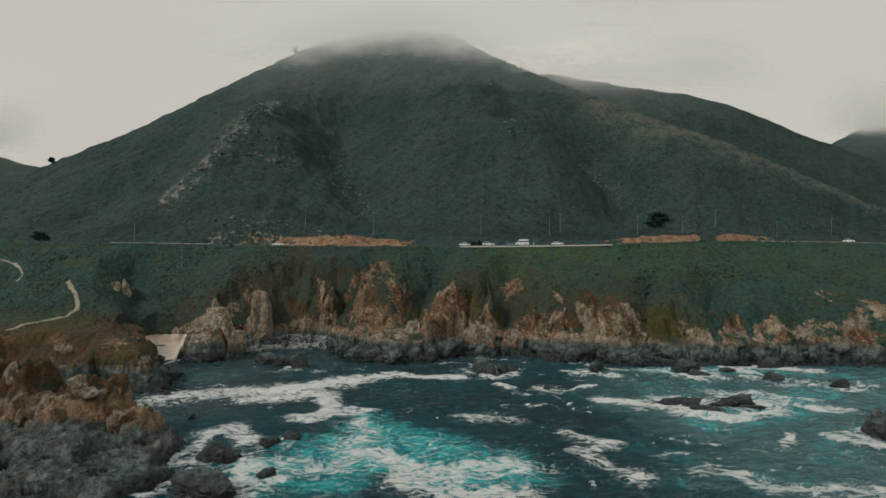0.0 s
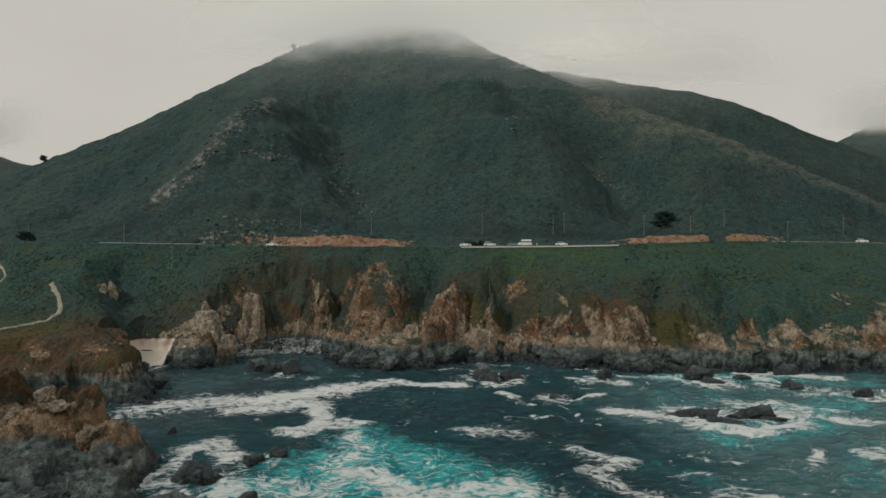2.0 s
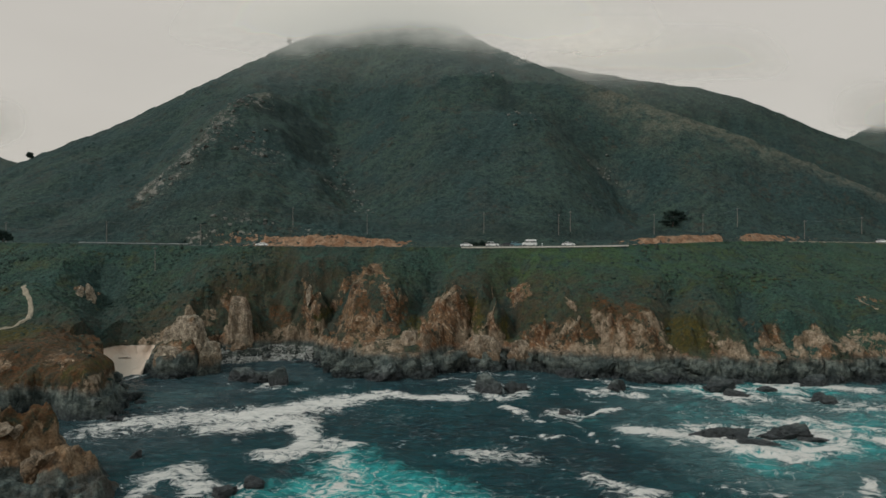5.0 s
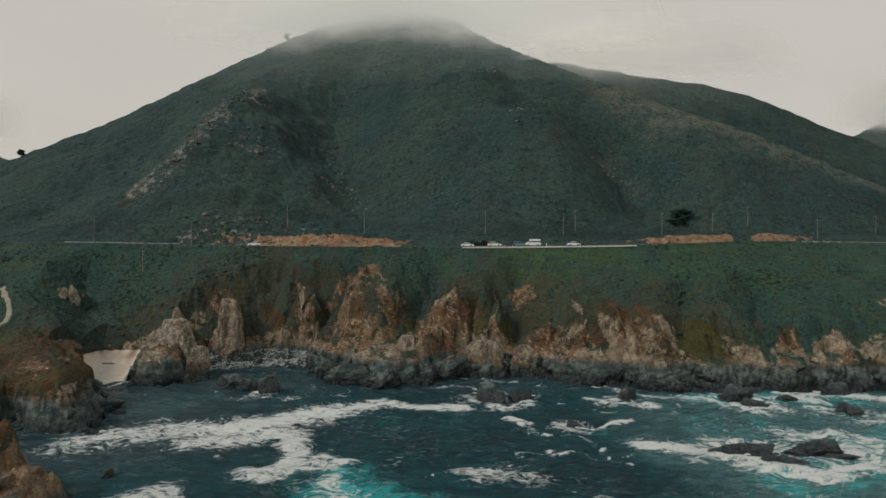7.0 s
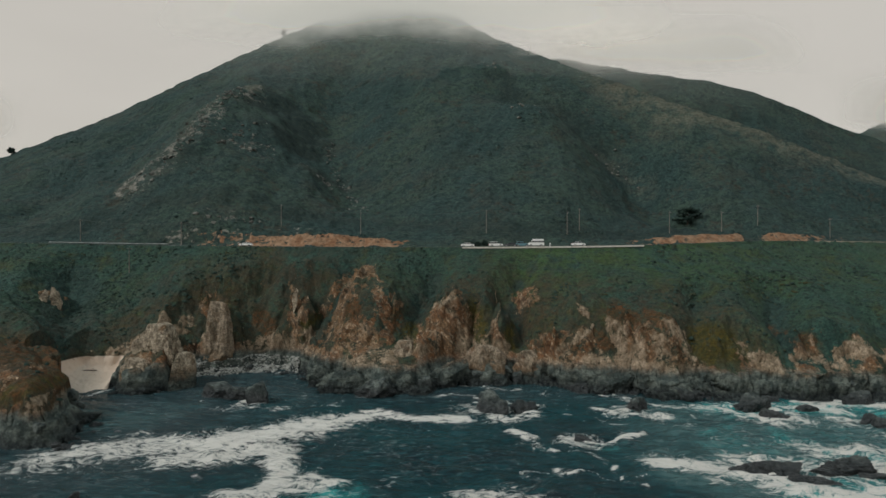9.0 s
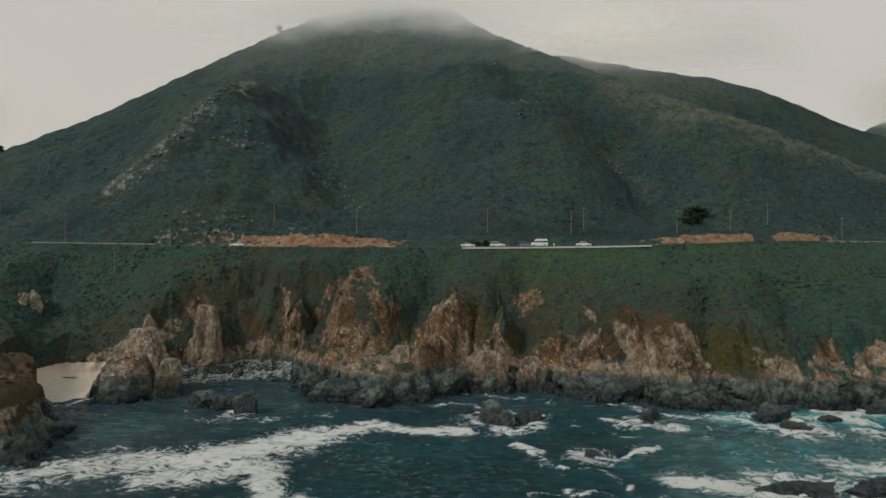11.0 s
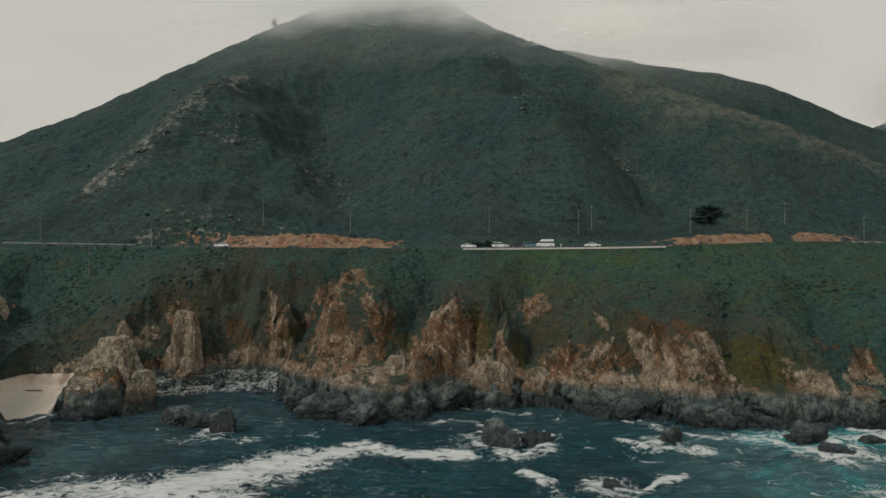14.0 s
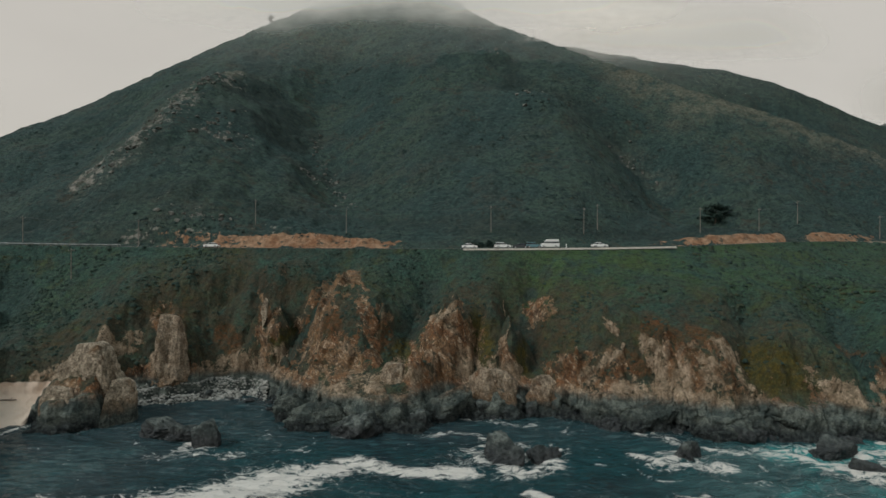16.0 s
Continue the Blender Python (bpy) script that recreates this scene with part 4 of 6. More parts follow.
def build_ground():
    us = np.linspace(-0.98, 0.98, 1560)
    # the shore land, down to the middle of the road
    vs = rows_between((138, 182, 0.5), (182, 226, 0.26), (226, 262, 0.6), (262, 312, 2.0))
    U, V = np.meshgrid(us, vs)
    yr = curve_of(U, ROAD)
    Y = np.minimum(V, yr)
    X = U * Y
    z, rock, sand, rust, green, brush = land(X, Y)
    keep = (z > -3.0) & (V <= yr + 2.0)
    warm, pale, red, ochre = cliff_cover(X, Y, z)
    heath = smooth(46, 14, coast_depth(X, Y)) * (0.45 + 0.7 * vnoise(X / 12, Y / 9, 89)) * smooth(90, 60, X)
    dy = np.gradient(Y, axis=0) + 1e-6
    fall = np.hypot(np.gradient(z, axis=0) / dy, np.gradient(z, axis=1) / np.gradient(X, axis=1))
    bare = np.maximum(warm, pale) * (0.42 + 0.85 * vnoise(X / 1.9 + 0.4 * z, z / 1.6, 88))
    rock = np.clip(rock * (0.5 + 0.35 * smooth(0.7, 1.5, fall)) + 0.22 * smooth(1.4, 2.4, fall) * smooth(0.2, 0.6, vnoise(X / 9, Y / 9, 83) + 0.2) + 0.6 * smooth(6, 3, z), 0, 1)
    rock = np.maximum(rock, 0.74 * bare) * (V < yr - 8)
    rust, ochre = np.maximum(np.where((X < -60) & (Y < 190), 0.95, 0.5) * rust, red), ochre * (1 - 0.5 * bare)
    # bare faces break into slanting ribs and blocks; the foot is undercut and blocky
    ribs = 1.5 * (ridged(X + 0.8 * z, z * 0.6 - 0.25 * X, 5.0, 4, 73) - 0.45) + 1.1 * (cells(X + 0.5 * z, z * 0.7 - 0.2 * X, 3.2, 75)[1] - 0.5) + 0.5 * (cells(X, z * 0.8, 1.3, 77)[1] - 0.5)
    block = 3.4 * (cells(X + 1.4 * fbm(X, z, 5, 3, 84) + 0.5 * z, z * 0.7 + 0.25 * X, 8.0, 85)[1] - 0.5) + 1.0 * (ridged(X * 0.35 + 0.6 * z, z, 3.2, 3, 86) - 0.45) + 0.6 * (cells(X, z * 0.8, 1.9, 87)[1] - 0.5)
    low = smooth(8.5, 6.0, z) * smooth(-0.8, 0.6, z) * (1 - sand) * (1 - smooth(-86, -82, X) * smooth(-42, -47, X) * smooth(200, 203, Y))
    Y2 = Y - smooth(150, 152, Y) * (rock * smooth(3, 7, z) * (0.9 * ribs + 0.4 * bare) + low * (block + 1.3 * smooth(1.0, 4.5, z)))
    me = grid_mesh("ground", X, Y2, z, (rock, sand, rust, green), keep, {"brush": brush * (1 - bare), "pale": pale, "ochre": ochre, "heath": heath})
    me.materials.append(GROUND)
    tagged(new("ground", me), "scrub covered coastal terrace ending in orange rocky sea cliffs", "ground", kind="structure")
    # the mountain, from the middle of the road up
    k = rows_between((0, 20, 0.5), (20, 300, 1.4), (300, 520, 8))
    U, K = np.meshgrid(np.linspace(-0.98, 0.98, 760), k)
    Y = curve_of(U, ROAD) + K
    X = U * Y
    z, rock, bare, pale, brush = hill(X, Y)
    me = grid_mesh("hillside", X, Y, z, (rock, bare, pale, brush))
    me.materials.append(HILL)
    tagged(new("hillside", me), "dark green scrubby mountain whose summit is lost in cloud", "mountain", kind="structure")


def distant_ridge(name, label, knots, y_of, y_front, seed, dark=0.3, light=0.3):
    """A further ridge: knots of (slope to the side, height of the crest)."""
    us = np.linspace(knots[0][0], knots[-1][0], 260)
    s = np.concatenate([np.linspace(0, 1, 120), np.linspace(1.04, 2, 25)])
    U, S = np.meshgrid(us, s)
    yc = y_of + 0 * U
    Y = y_front + (yc - y_front) * S
    X = U * Y
    top = curve_of(U, knots)
    Z = 30 + (top - 30) * np.where(S < 1, S ** 1.1, 1 - 0.8 * np.clip(S - 1, 0, 9) ** 1.3)
    Z = Z + np.minimum(S, 1) * smooth(1.0, 0.8, S) * (14 * (ridged(U * 600, Y * 0.3, 90, 3, seed) - 0.5)) + 2.5 * fbm(X, Y, 30, 4, seed + 1) * smooth(0, 0.2, S)
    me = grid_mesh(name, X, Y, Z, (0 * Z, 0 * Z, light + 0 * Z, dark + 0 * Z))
    me.materials.append(HILL)
    return tagged(new(name, me), label, "mountain", kind="structure")


build_ground()
# the back ridge's shaded, hazy tone is put into a darker cover
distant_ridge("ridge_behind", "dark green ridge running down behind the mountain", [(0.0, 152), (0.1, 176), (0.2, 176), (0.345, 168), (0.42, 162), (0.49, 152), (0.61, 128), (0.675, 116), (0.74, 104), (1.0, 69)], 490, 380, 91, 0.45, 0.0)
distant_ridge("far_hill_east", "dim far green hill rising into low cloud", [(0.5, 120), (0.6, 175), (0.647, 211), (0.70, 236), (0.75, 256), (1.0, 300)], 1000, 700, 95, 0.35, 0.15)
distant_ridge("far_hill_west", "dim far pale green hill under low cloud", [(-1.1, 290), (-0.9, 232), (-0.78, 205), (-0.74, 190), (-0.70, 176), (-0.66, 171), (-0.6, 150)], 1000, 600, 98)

# ---------------------------------------------------------------- low rock headland in front
ISLET = [(-43, 78), (-46, 86), (-43, 94), (-47, 104), (-49, 113), (-55, 119), (-64, 123), (-78, 126), (-96, 131), (-125, 134), (-150, 128), (-150, 70), (-60, 66)]


def islet(x, y):
    d, _ = line_distance(x, y, ISLET, True)
    d = np.where(inside(x, y, ISLET), d, -d) + 1.6 * fbm(x, y, 7, 4, 101)
    g, _ = line_distance(x, y, [(-66, 84), (-72, 98), (-80, 104)])
    z = np.where(d < 0, d, np.minimum(d * 1.6, 1.6 + 0.06 * d)) + (2.8 * (cells(x + fbm(x, y, 5, 2, 102), y, 5.5, 103)[1] - 0.45) + 0.8 * (ridged(x, y, 9, 3, 104) - 0.45)) * smooth(-0.5, 2, d) - 3.4 * np.exp(-(g / 2.0) ** 2)
    top = np.zeros_like(z)
    for cx, cy, hw, hl, up in ((-65, 114.5, 7.0, 5.5, 10.5), (-58, 113.5, 5.0, 4.0, 5.0), (-72, 114, 6.0, 5.0, 7.2), (-80.5, 117, 7.5, 6, 13.5), (-90, 121, 9, 8, 11.5), (-104, 122, 12, 10, 12)):
        r = np.hypot((x - cx) / hw, (y - cy) / hl) + 0.22 * fbm(x, y, 4.5, 3, 105)
        top = np.maximum(top, up * smooth(1.25, 0.25, r) ** 0.85)
    z = z + top * (0.8 + 0.3 * (ridged(x, y, 4.5, 2, 107) - 0.4))
    crag = smooth(1.0, 3.5, top)
    z = z + smooth(-0.5, 1.5, d) * (0.9 * (ridged(x + 0.3 * y, y * 1.4, 3.4, 3, 106) - 0.45) + 0.7 * (cells(x, y * 1.3, 1.8, 108)[1] - 0.5) * (1 - 0.5 * crag) + 0.3 * (cells(x, y, 0.8, 110)[1] - 0.5))
    return z, np.maximum(crag * 0.4, 1.0), crag * 0, smooth(7.2, 9.0, z + 1.5 * fbm(x, y, 3, 2, 109)), crag


def build_islet():
    xs, ys = np.arange(-124, -38, 0.24), np.arange(74, 138, 0.24)
    X, Y = np.meshgrid(xs, ys)
    z, rock, sand, rust, green = islet(X, Y)
    Y2 = Y + 0.5 * fbm(X, z * 1.5, 2.6, 3, 111) * smooth(1, 3, z)
    me = grid_mesh("rock_headland", X, Y2, z, (rock - 0.75 * rust, sand, rust, green), z > -2.5)
    me.materials.append(HEADLAND)
    tagged(new("rock_headland", me), "orange rock crag on a dark wave-cut shelf", "rock")


build_islet()

# ---------------------------------------------------------------- sea


FOAM = [
    ([(-66, 143), (-59, 148), (-53, 153), (-43, 153), (-33, 157), (-27, 163)], 6.5, 0.95),
    ([(-27, 163), (-21, 170), (-17, 176), (-8, 172), (5, 170)], 2.6, 0.85),
    ([(-49, 144), (-39, 146), (-31, 147)], 5.0, 0.8),
    ([(-30, 146), (-26, 138), (-24, 131), (-29, 128)], 2.6, 0.85),
    ([(-26, 126), (-21, 134), (-15, 131)], 2.4, 0.75),
    ([(-19, 110), (-14, 116), (-16, 124)], 3.5, 0.62),
    ([(-16, 107), (-6, 99), (2, 98), (10, 102)], 5.0, 0.75),
    ([(-8, 94), (2, 91), (10, 88)], 4.5, 0.75),
    ([(-28, 103), (-21, 99), (-16, 106)], 4.5, 0.6),
    ([(24, 116), (29, 111), (23, 106)], 1.9, 0.68),
    ([(23, 106), (27, 99), (32, 94)], 2.2, 0.65),
    ([(4, 127), (14, 127)], 2.6, 0.62),
    ([(-45, 98), (-45, 106), (-48, 116), (-41, 120), (-35, 112)], 3.0, 0.75),
    ([(-34, 104), (-30, 98), (-33, 90)], 3.5, 0.72),
    ([(40, 144), (46, 137), (53, 131), (61, 128), (72, 131)], 2.8, 0.9),
    ([(50, 143), (60, 142), (70, 139)], 2.4, 0.7),
    ([(72, 131), (76, 137), (70, 143)], 3.0, 0.75),
    ([(66, 116), (62, 112), (60, 106)], 1.3, 0.6),
    ([(76, 113), (82, 108)], 3.4, 0.8),
    ([(44, 95), (53, 91), (66, 88)], 3.0, 0.7),
    ([(14, 161), (17, 157)], 1.5, 0.85),
    ([(17, 157), (20, 151), (29, 146), (31, 140)], 0.9, 0.48),
    ([(33, 154), (38, 158)], 1.3, 0.8),
    ([(24, 155), (27, 151), (31, 152)], 1.0, 0.62),
    ([(60, 178), (66, 173), (70, 166)], 2.4, 0.75),
    ([(66, 151), (74, 146), (84, 141)], 3.4, 0.62),
    ([(86, 178), (98, 179), (112, 176)], 3.6, 0.85),
    ([(72, 181), (80, 176), (90, 172)], 3.4, 0.85),
    ([(84, 183), (94, 181)], 2.0, 0.85),
    ([(66, 147), (76, 148), (90, 143)], 2.6, 0.68),
    ([(70, 141), (80, 139), (90, 134)], 2.4, 0.66),
    ([(84, 166), (96, 161), (110, 158)], 2.2, 0.62),
    ([(36, 176), (42, 171), (50, 172)], 1.8, 0.7),
    ([(8, 177), (14, 169), (20, 174)], 1.6, 0.65),
    ([(0, 187), (9, 189)], 1.6, 0.65),
    ([(3, 206), (11, 198), (20, 196)], 1.4, 0.6),
    ([(40, 190), (54, 182), (70, 181)], 1.6, 0.6),
    ([(-95, 185), (-90, 190), (-84, 194)], 1.0, 0.9),
    ([(-57, 216), (-48, 217)], 0.9, 0.75),
    ([(-54, 178), (-36, 176)], 2.4, 0.5),
]
MILKY = [([(-20, 104), (-8, 110), (4, 100)], 14, 1.15), ([(-14, 122), (-8, 112)], 10, 0.9), ([(-30, 100), (-20, 92)], 9, 0.8),
         ([(55, 126), (75, 132), (96, 150)], 11, 0.62), ([(66, 178), (96, 174)], 11, 0.75), ([(84, 118), (70, 104)], 12, 0.45), ([(26, 154), (36, 150)], 4, 0.35), ([(40, 100), (80, 96)], 26, 0.3), ([(60, 150), (110, 140)], 22, 0.4), ([(90, 172), (120, 166)], 12, 0.4), ([(0, 130), (20, 120)], 16, 0.15)]


ROCK_RINGS = [(53, 138, 7.5), (64, 137, 7.5), (57, 132, 4.5), (-38, 102, 6.5), (-32, 110, 4), (-36, 89, 8), (-28, 94, 3), (44.5, 175, 4.5), (13, 175, 8), (-43.5, 182, 4), (71, 177, 6), (72.5, 168.5, 6), (90, 161, 5), (27.3, 154, 4), (91, 164, 5), (104, 157, 6), (85, 115, 6)]


def build_sea():
    us = np.linspace(-0.95, 0.95, 680)
    vs = rows_between((40, 84, 1.2), (84, 222, 0.42))
    U, Y = np.meshgrid(us, vs)
    X = U * Y
    foam, milky = np.zeros_like(X), np.zeros_like(X)
    wx, wy = X + 4.2 * fbm(X, Y, 16, 4, 121), Y + 3.2 * fbm(X, Y, 13, 4, 125)
    for line, wide, much in FOAM:
        d, _ = line_distance(wx, wy, line)
        foam = np.maximum(foam, 0.92 * much * smooth(1.9, 0.15, d / wide))
    for line, wide, much in MILKY:
        d, _ = line_distance(wx, wy, line)
        milky = np.maximum(milky, much * smooth(1.5, 0.1, d / wide))
    for rx, ry, rr in ROCK_RINGS:
        d = np.hypot((X - rx), (Y - ry) * 1.25) / rr + 0.25 * fbm(X, Y, 5, 3, 127)
        foam = np.maximum(foam, 0.75 * smooth(1.8, 1.0, d) * (0.25 + 0.75 * vnoise(X / 4 + 9, Y / 4, 129)))
    # thin broken streaks all over, drawn out across the swell
    streak = ridged(wx, wy * 2.2, 15, 4, 131)
    foam = np.maximum(foam, 0.55 * smooth(0.66, 0.88, streak) * smooth(0.35, 0.7, vnoise(X / 26, Y / 20, 133)))
    # sheltered water: lower waves, less foam, and reflections painted into its colour
    quiet = np.maximum(smooth(-30, -60, X) * smooth(150, 170, Y), smooth(-36, -58, X) * smooth(118, 138, Y))
    quiet = np.maximum(quiet, 0.85 * smooth(176, 190, Y))
    quiet = 0.88 * quiet
    foam = foam * (1 - 0.3 * quiet)
    z = 0.9 * (ridged(X * 0.4, Y, 7, 4, 135) - 0.45) * (1 - 0.5 * quiet) + 0.34 * fbm(X * 0.6, Y, 2.4, 2, 137) * (1 - 0.2 * quiet) + 0.18 * smooth(0.3, 0.8, foam) + 0.6 * milky * fbm(X, Y, 4, 3, 139) * 0.4
    # aerated grey-teal water in the east, with cloud reflection painted in
    stirred_sheen = smooth(24, 66, X + 14 * fbm(X, Y, 40, 3, 141)) * (0.55 + 0.6 * vnoise(X / 22, Y / 12, 143)) * smooth(190, 178, Y)
    # the west bay is lightened in colour for its sky-reflecting ripples
    stirred_sheen = np.maximum(stirred_sheen, 0.45 * smooth(-40, -64, X) * smooth(152, 164, Y) * smooth(188, 178, Y))
    me = grid_mesh("sea", X, Y, z, (foam, milky, quiet, stirred_sheen))
    me.materials.append(SEA)
    tagged(new("sea", me), "dark teal sea streaked with white foam and turquoise surf", "water", kind="structure")
    # the open sea all round, a little lower
    X, Y = np.meshgrid(np.linspace(-4000, 4000, 33), np.linspace(-4000, 1500, 25))
    me = grid_mesh("open_sea", X, Y, 0 * X - 1.4, (0 * X, 0 * X, 0 * X, 0 * X))
    me.materials.append(SEA)
    tagged(new("open_sea", me), "dark open sea reaching to the horizon", "water", kind="structure")


build_sea()

# ---------------------------------------------------------------- rocks in the sea


def hewn(bm, seed, planes=26, flat=0.0):
    """Cuts a unit ball by random planes into an angular block, then cracks and roughens it a little."""
    rng = random.Random(seed)
    cuts = []
    for _ in range(planes):
        n = Vector((rng.gauss(0, 1), rng.gauss(0, 1), rng.gauss(0, 0.55))).normalized()
        cuts.append((n, rng.uniform(0.42, 0.95)))
    cuts.append((Vector((rng.uniform(-0.4, 0.4), rng.uniform(-0.5, 0.2), 1)).normalized(), 0.62 + 0.3 * (1 - flat)))
    off = Vector((seed * 3.3, seed * 1.7, seed * 0.9))
    for v in bm.verts:
        d = v.co.normalized()
        r = 1.15
        for n, c in cuts:
            k = d.dot(n)
            if k > 0.05:
                r = min(r, c / k)
        p = d * r
        w = noise.voronoi(Vector((p.x, p.y, p.z * 0.6)) * 2.6 + off)[0]
        w2 = noise.voronoi(Vector((p.x, p.y, p.z * 0.55)) * 6.0 + off)[0]
        r += 0.16 * min(w[1] - w[0], 0.25) + 0.08 * min(w2[1] - w2[0], 0.2) - 0.04 + 0.14 * noise.noise(p * 2.1 + off) + 0.1 * (0.5 - abs(noise.noise(p * 4.3 + off))) + 0.05 * noise.noise(p * 10 + off)
        v.co = d * r




def sea_rock(name, label, x, y, wide, deep, high, seed, turn=0.0, peaks=1.0):
    """A jagged rock standing out of the water: a ball pushed into ribs and broken faces."""
    bm = bmesh.new()
    bmesh.ops.create_icosphere(bm, subdivisions=5 if wide > 4.5 else 4, radius=1.0)
    hewn(bm, seed * 7 + 3, 22, 0.6)
    for v in bm.verts:
        v.co = Vector((v.co.x * wide * 1.15, v.co.y * deep * 1.15, v.co.z * high * 1.3 if v.co.z > 0 else v.co.z * 1.6))
        q = v.co * 0.8 + Vector((seed * 1.3, seed * 2.9, 0))
        ridge = 0.42 - abs(noise.noise(q * 0.7)) - 0.5 * abs(noise.noise(q * 1.7)) - 0.25 * abs(noise.noise(q * 3.9))
        v.co += v.co.normalized() * ridge * min(0.8, 0.14 * wide)
    for f in bm.faces:
        f.smooth = False
    me = bpy.data.meshes.new(name)
    bm.to_mesh(me)
    bm.free()
    me.materials.append(ROCK)
    ob = new(name, me)
    ob.matrix_world = pose(x, y, -0.15, 0, 0, turn)
    return tagged(ob, label, "rock", "rocks off the shore")


WASHED = "dark wet jagged rock washed by white surf"
LOW = "low dark wet rock barely above the waves"
STACK = "grey cracked rock standing in the sea below the cliff"
for k, (what, x, y, wide, deep, high, turn) in enumerate([
        (WASHED, 54.5, 137.5, 7.4, 2.8, 1.7, -12), (WASHED, 66.5, 138.5, 6.0, 2.8, 2.0, 6), (LOW, 58, 133, 4.4, 1.4, 0.9, -22), (LOW, 69.5, 135.5, 3.6, 1.3, 1.0, 12),
        (WASHED, -38, 102, 4.6, 3.2, 3.0, 10), (LOW, -32, 110, 3.0, 1.8, 1.5, 0), (LOW, -29, 114, 2.2, 1.4, 1.2, 0), (LOW, -28, 94, 1.8, 1.4, 1.6, 20), (WASHED, -36, 89, 7.0, 4.2, 2.6, -10),
        (WASHED, 85, 115, 4.0, 3.5, 4.0, 0), (STACK, 44.5, 175, 3.0, 2.6, 3.4, 20), (STACK, 12, 175, 5.2, 3.4, 4.4, -8), (STACK, 18, 174.5, 3.6, 2.8, 3.0, 20), (STACK, -43.5, 182, 3.8, 2.6, 4.6, 10), (STACK, -55, 188.5, 8.0, 3.6, 2.8, -12),
        (STACK, -47.5, 186.5, 5.0, 2.6, 2.4, 30), (WASHED, 71, 177, 4.6, 2.6, 2.6, 0), (WASHED, 72.5, 168.5, 4.2, 2.4, 2.4, -20), (WASHED, 90, 161, 3.0, 2.2, 2.6, 0), (LOW, -53, 126, 1.7, 1.3, 1.6, 0), (LOW, 27.3, 154, 2.1, 1.4, 1.5, 0),
        (WASHED, 91, 164, 3.6, 2.0, 1.8, 0), (WASHED, 104, 157, 4.4, 2.4, 2.0, 10), (LOW, 83, 175, 3.0, 1.6, 1.2, 0), (STACK, -17, 189, 5.6, 3.2, 4.0, 15), (STACK, -6, 193, 5.0, 2.6, 3.0, -10), (LOW, -63, 124, 1.3, 1.0, 1.1, 0), (LOW, 79, 183, 3, 1.6, 1.4, 0),
        (STACK, 36, 194, 4.6, 2.2, 2.4, 0), (STACK, 60, 185, 4.0, 2.0, 2.6, 0), (STACK, 100, 181, 4.0, 2.0, 2.4, 0)]):
    sea_rock("sea_rock", what, x, y, wide, deep, high, k + 1, turn)

# ---------------------------------------------------------------- shrubs, stones and boulders as loose cover


def many(name, template, tris, places, sizes, turns, squash, jitter, seed, material, label, category, even=False):
    """One mesh of many small alike lumps standing on the ground; each is turned, sized and roughened by itself."""
    rng = np.random.default_rng(seed)
    n, k = len(places), len(template)
    v = template[None] * (1 + jitter * rng.uniform(-1, 1, (n, k, 1)))
    v = v * sizes[:, None, None]
    v[:, :, 2] *= squash[:, None]
    ca, sa = np.cos(turns)[:, None], np.sin(turns)[:, None]
    w = np.stack([v[:, :, 0] * ca - v[:, :, 1] * sa, v[:, :, 0] * sa + v[:, :, 1] * ca, v[:, :, 2]], -1) + places[:, None]
    f = (tris[None] + (np.arange(n) * k)[:, None, None]).reshape(-1, 3)
    me = bpy.data.meshes.new(name)
    me.vertices.add(n * k)
    me.vertices.foreach_set("co", w.reshape(-1).astype(np.float32))
    me.loops.add(f.size)
    me.loops.foreach_set("vertex_index", f.reshape(-1).astype(np.int32))
    me.polygons.add(len(f))
    me.polygons.foreach_set("loop_start", np.arange(0, f.size, 3, dtype=np.int32))
    me.polygons.foreach_set("use_smooth", np.full(len(f), even, dtype=bool))
    me.update(calc_edges=True)
    me.materials.append(material)
    return tagged(new(name, me), label, category, kind="stuff")


def mound():
    """A low bush: a broken mound of three rings and a top."""
    v, f = [], []
    rings = ((1.05, -0.25), (1.0, 0.3), (0.62, 0.72))
    for ring, (r, z) in enumerate(rings):
        for k in range(6):
            a = (k + 0.5 * ring) * math.tau / 6
            v.append((r * math.cos(a), r * math.sin(a), z))
    v.append((0.1, 0, 0.95))
    for ring in (0, 1):
        for k in range(6):
            a, b = ring * 6 + k, ring * 6 + (k + 1) % 6
            c, d = (ring + 1) * 6 + k, (ring + 1) * 6 + (k + 1) % 6
            f += [(a, b, c), (b, d, c)]
    f += [(12 + k, 12 + (k + 1) % 6, 18) for k in range(6)]
    return np.array(v, float), np.array(f)


def bush_material(name, dark, mid, light, odd):
    n = Nodes(name)
    rnd = n.t.nodes.new("ShaderNodeNewGeometry").outputs["Random Per Island"]
    patch = n.noise(0.11, 5, 0.65)
    own = n.maths("ADD", n.maths("MULTIPLY", rnd, 0.55), n.maths("MULTIPLY", patch, 0.75))
    col = n.mix(n.step(own, 0.3, 0.75), dark, mid)
    col = n.mix(n.step(own, 0.72, 1.0), col, light)
    col = n.mix(n.maths("MULTIPLY", n.step(n.noise(0.07, 4, 0.6), 0.5, 0.66), n.step(rnd, 0.3, 0.6)), col, odd)
    col = n.mix(n.maths("MULTIPLY", n.step(n.noise(2.2, 5, 0.75), 0.5, 0.62), 0.55), col, dark)
    return n.done(col, 0.95, n.noise(2.5, 6, 0.75), 0.5, 0.2, 0.1)


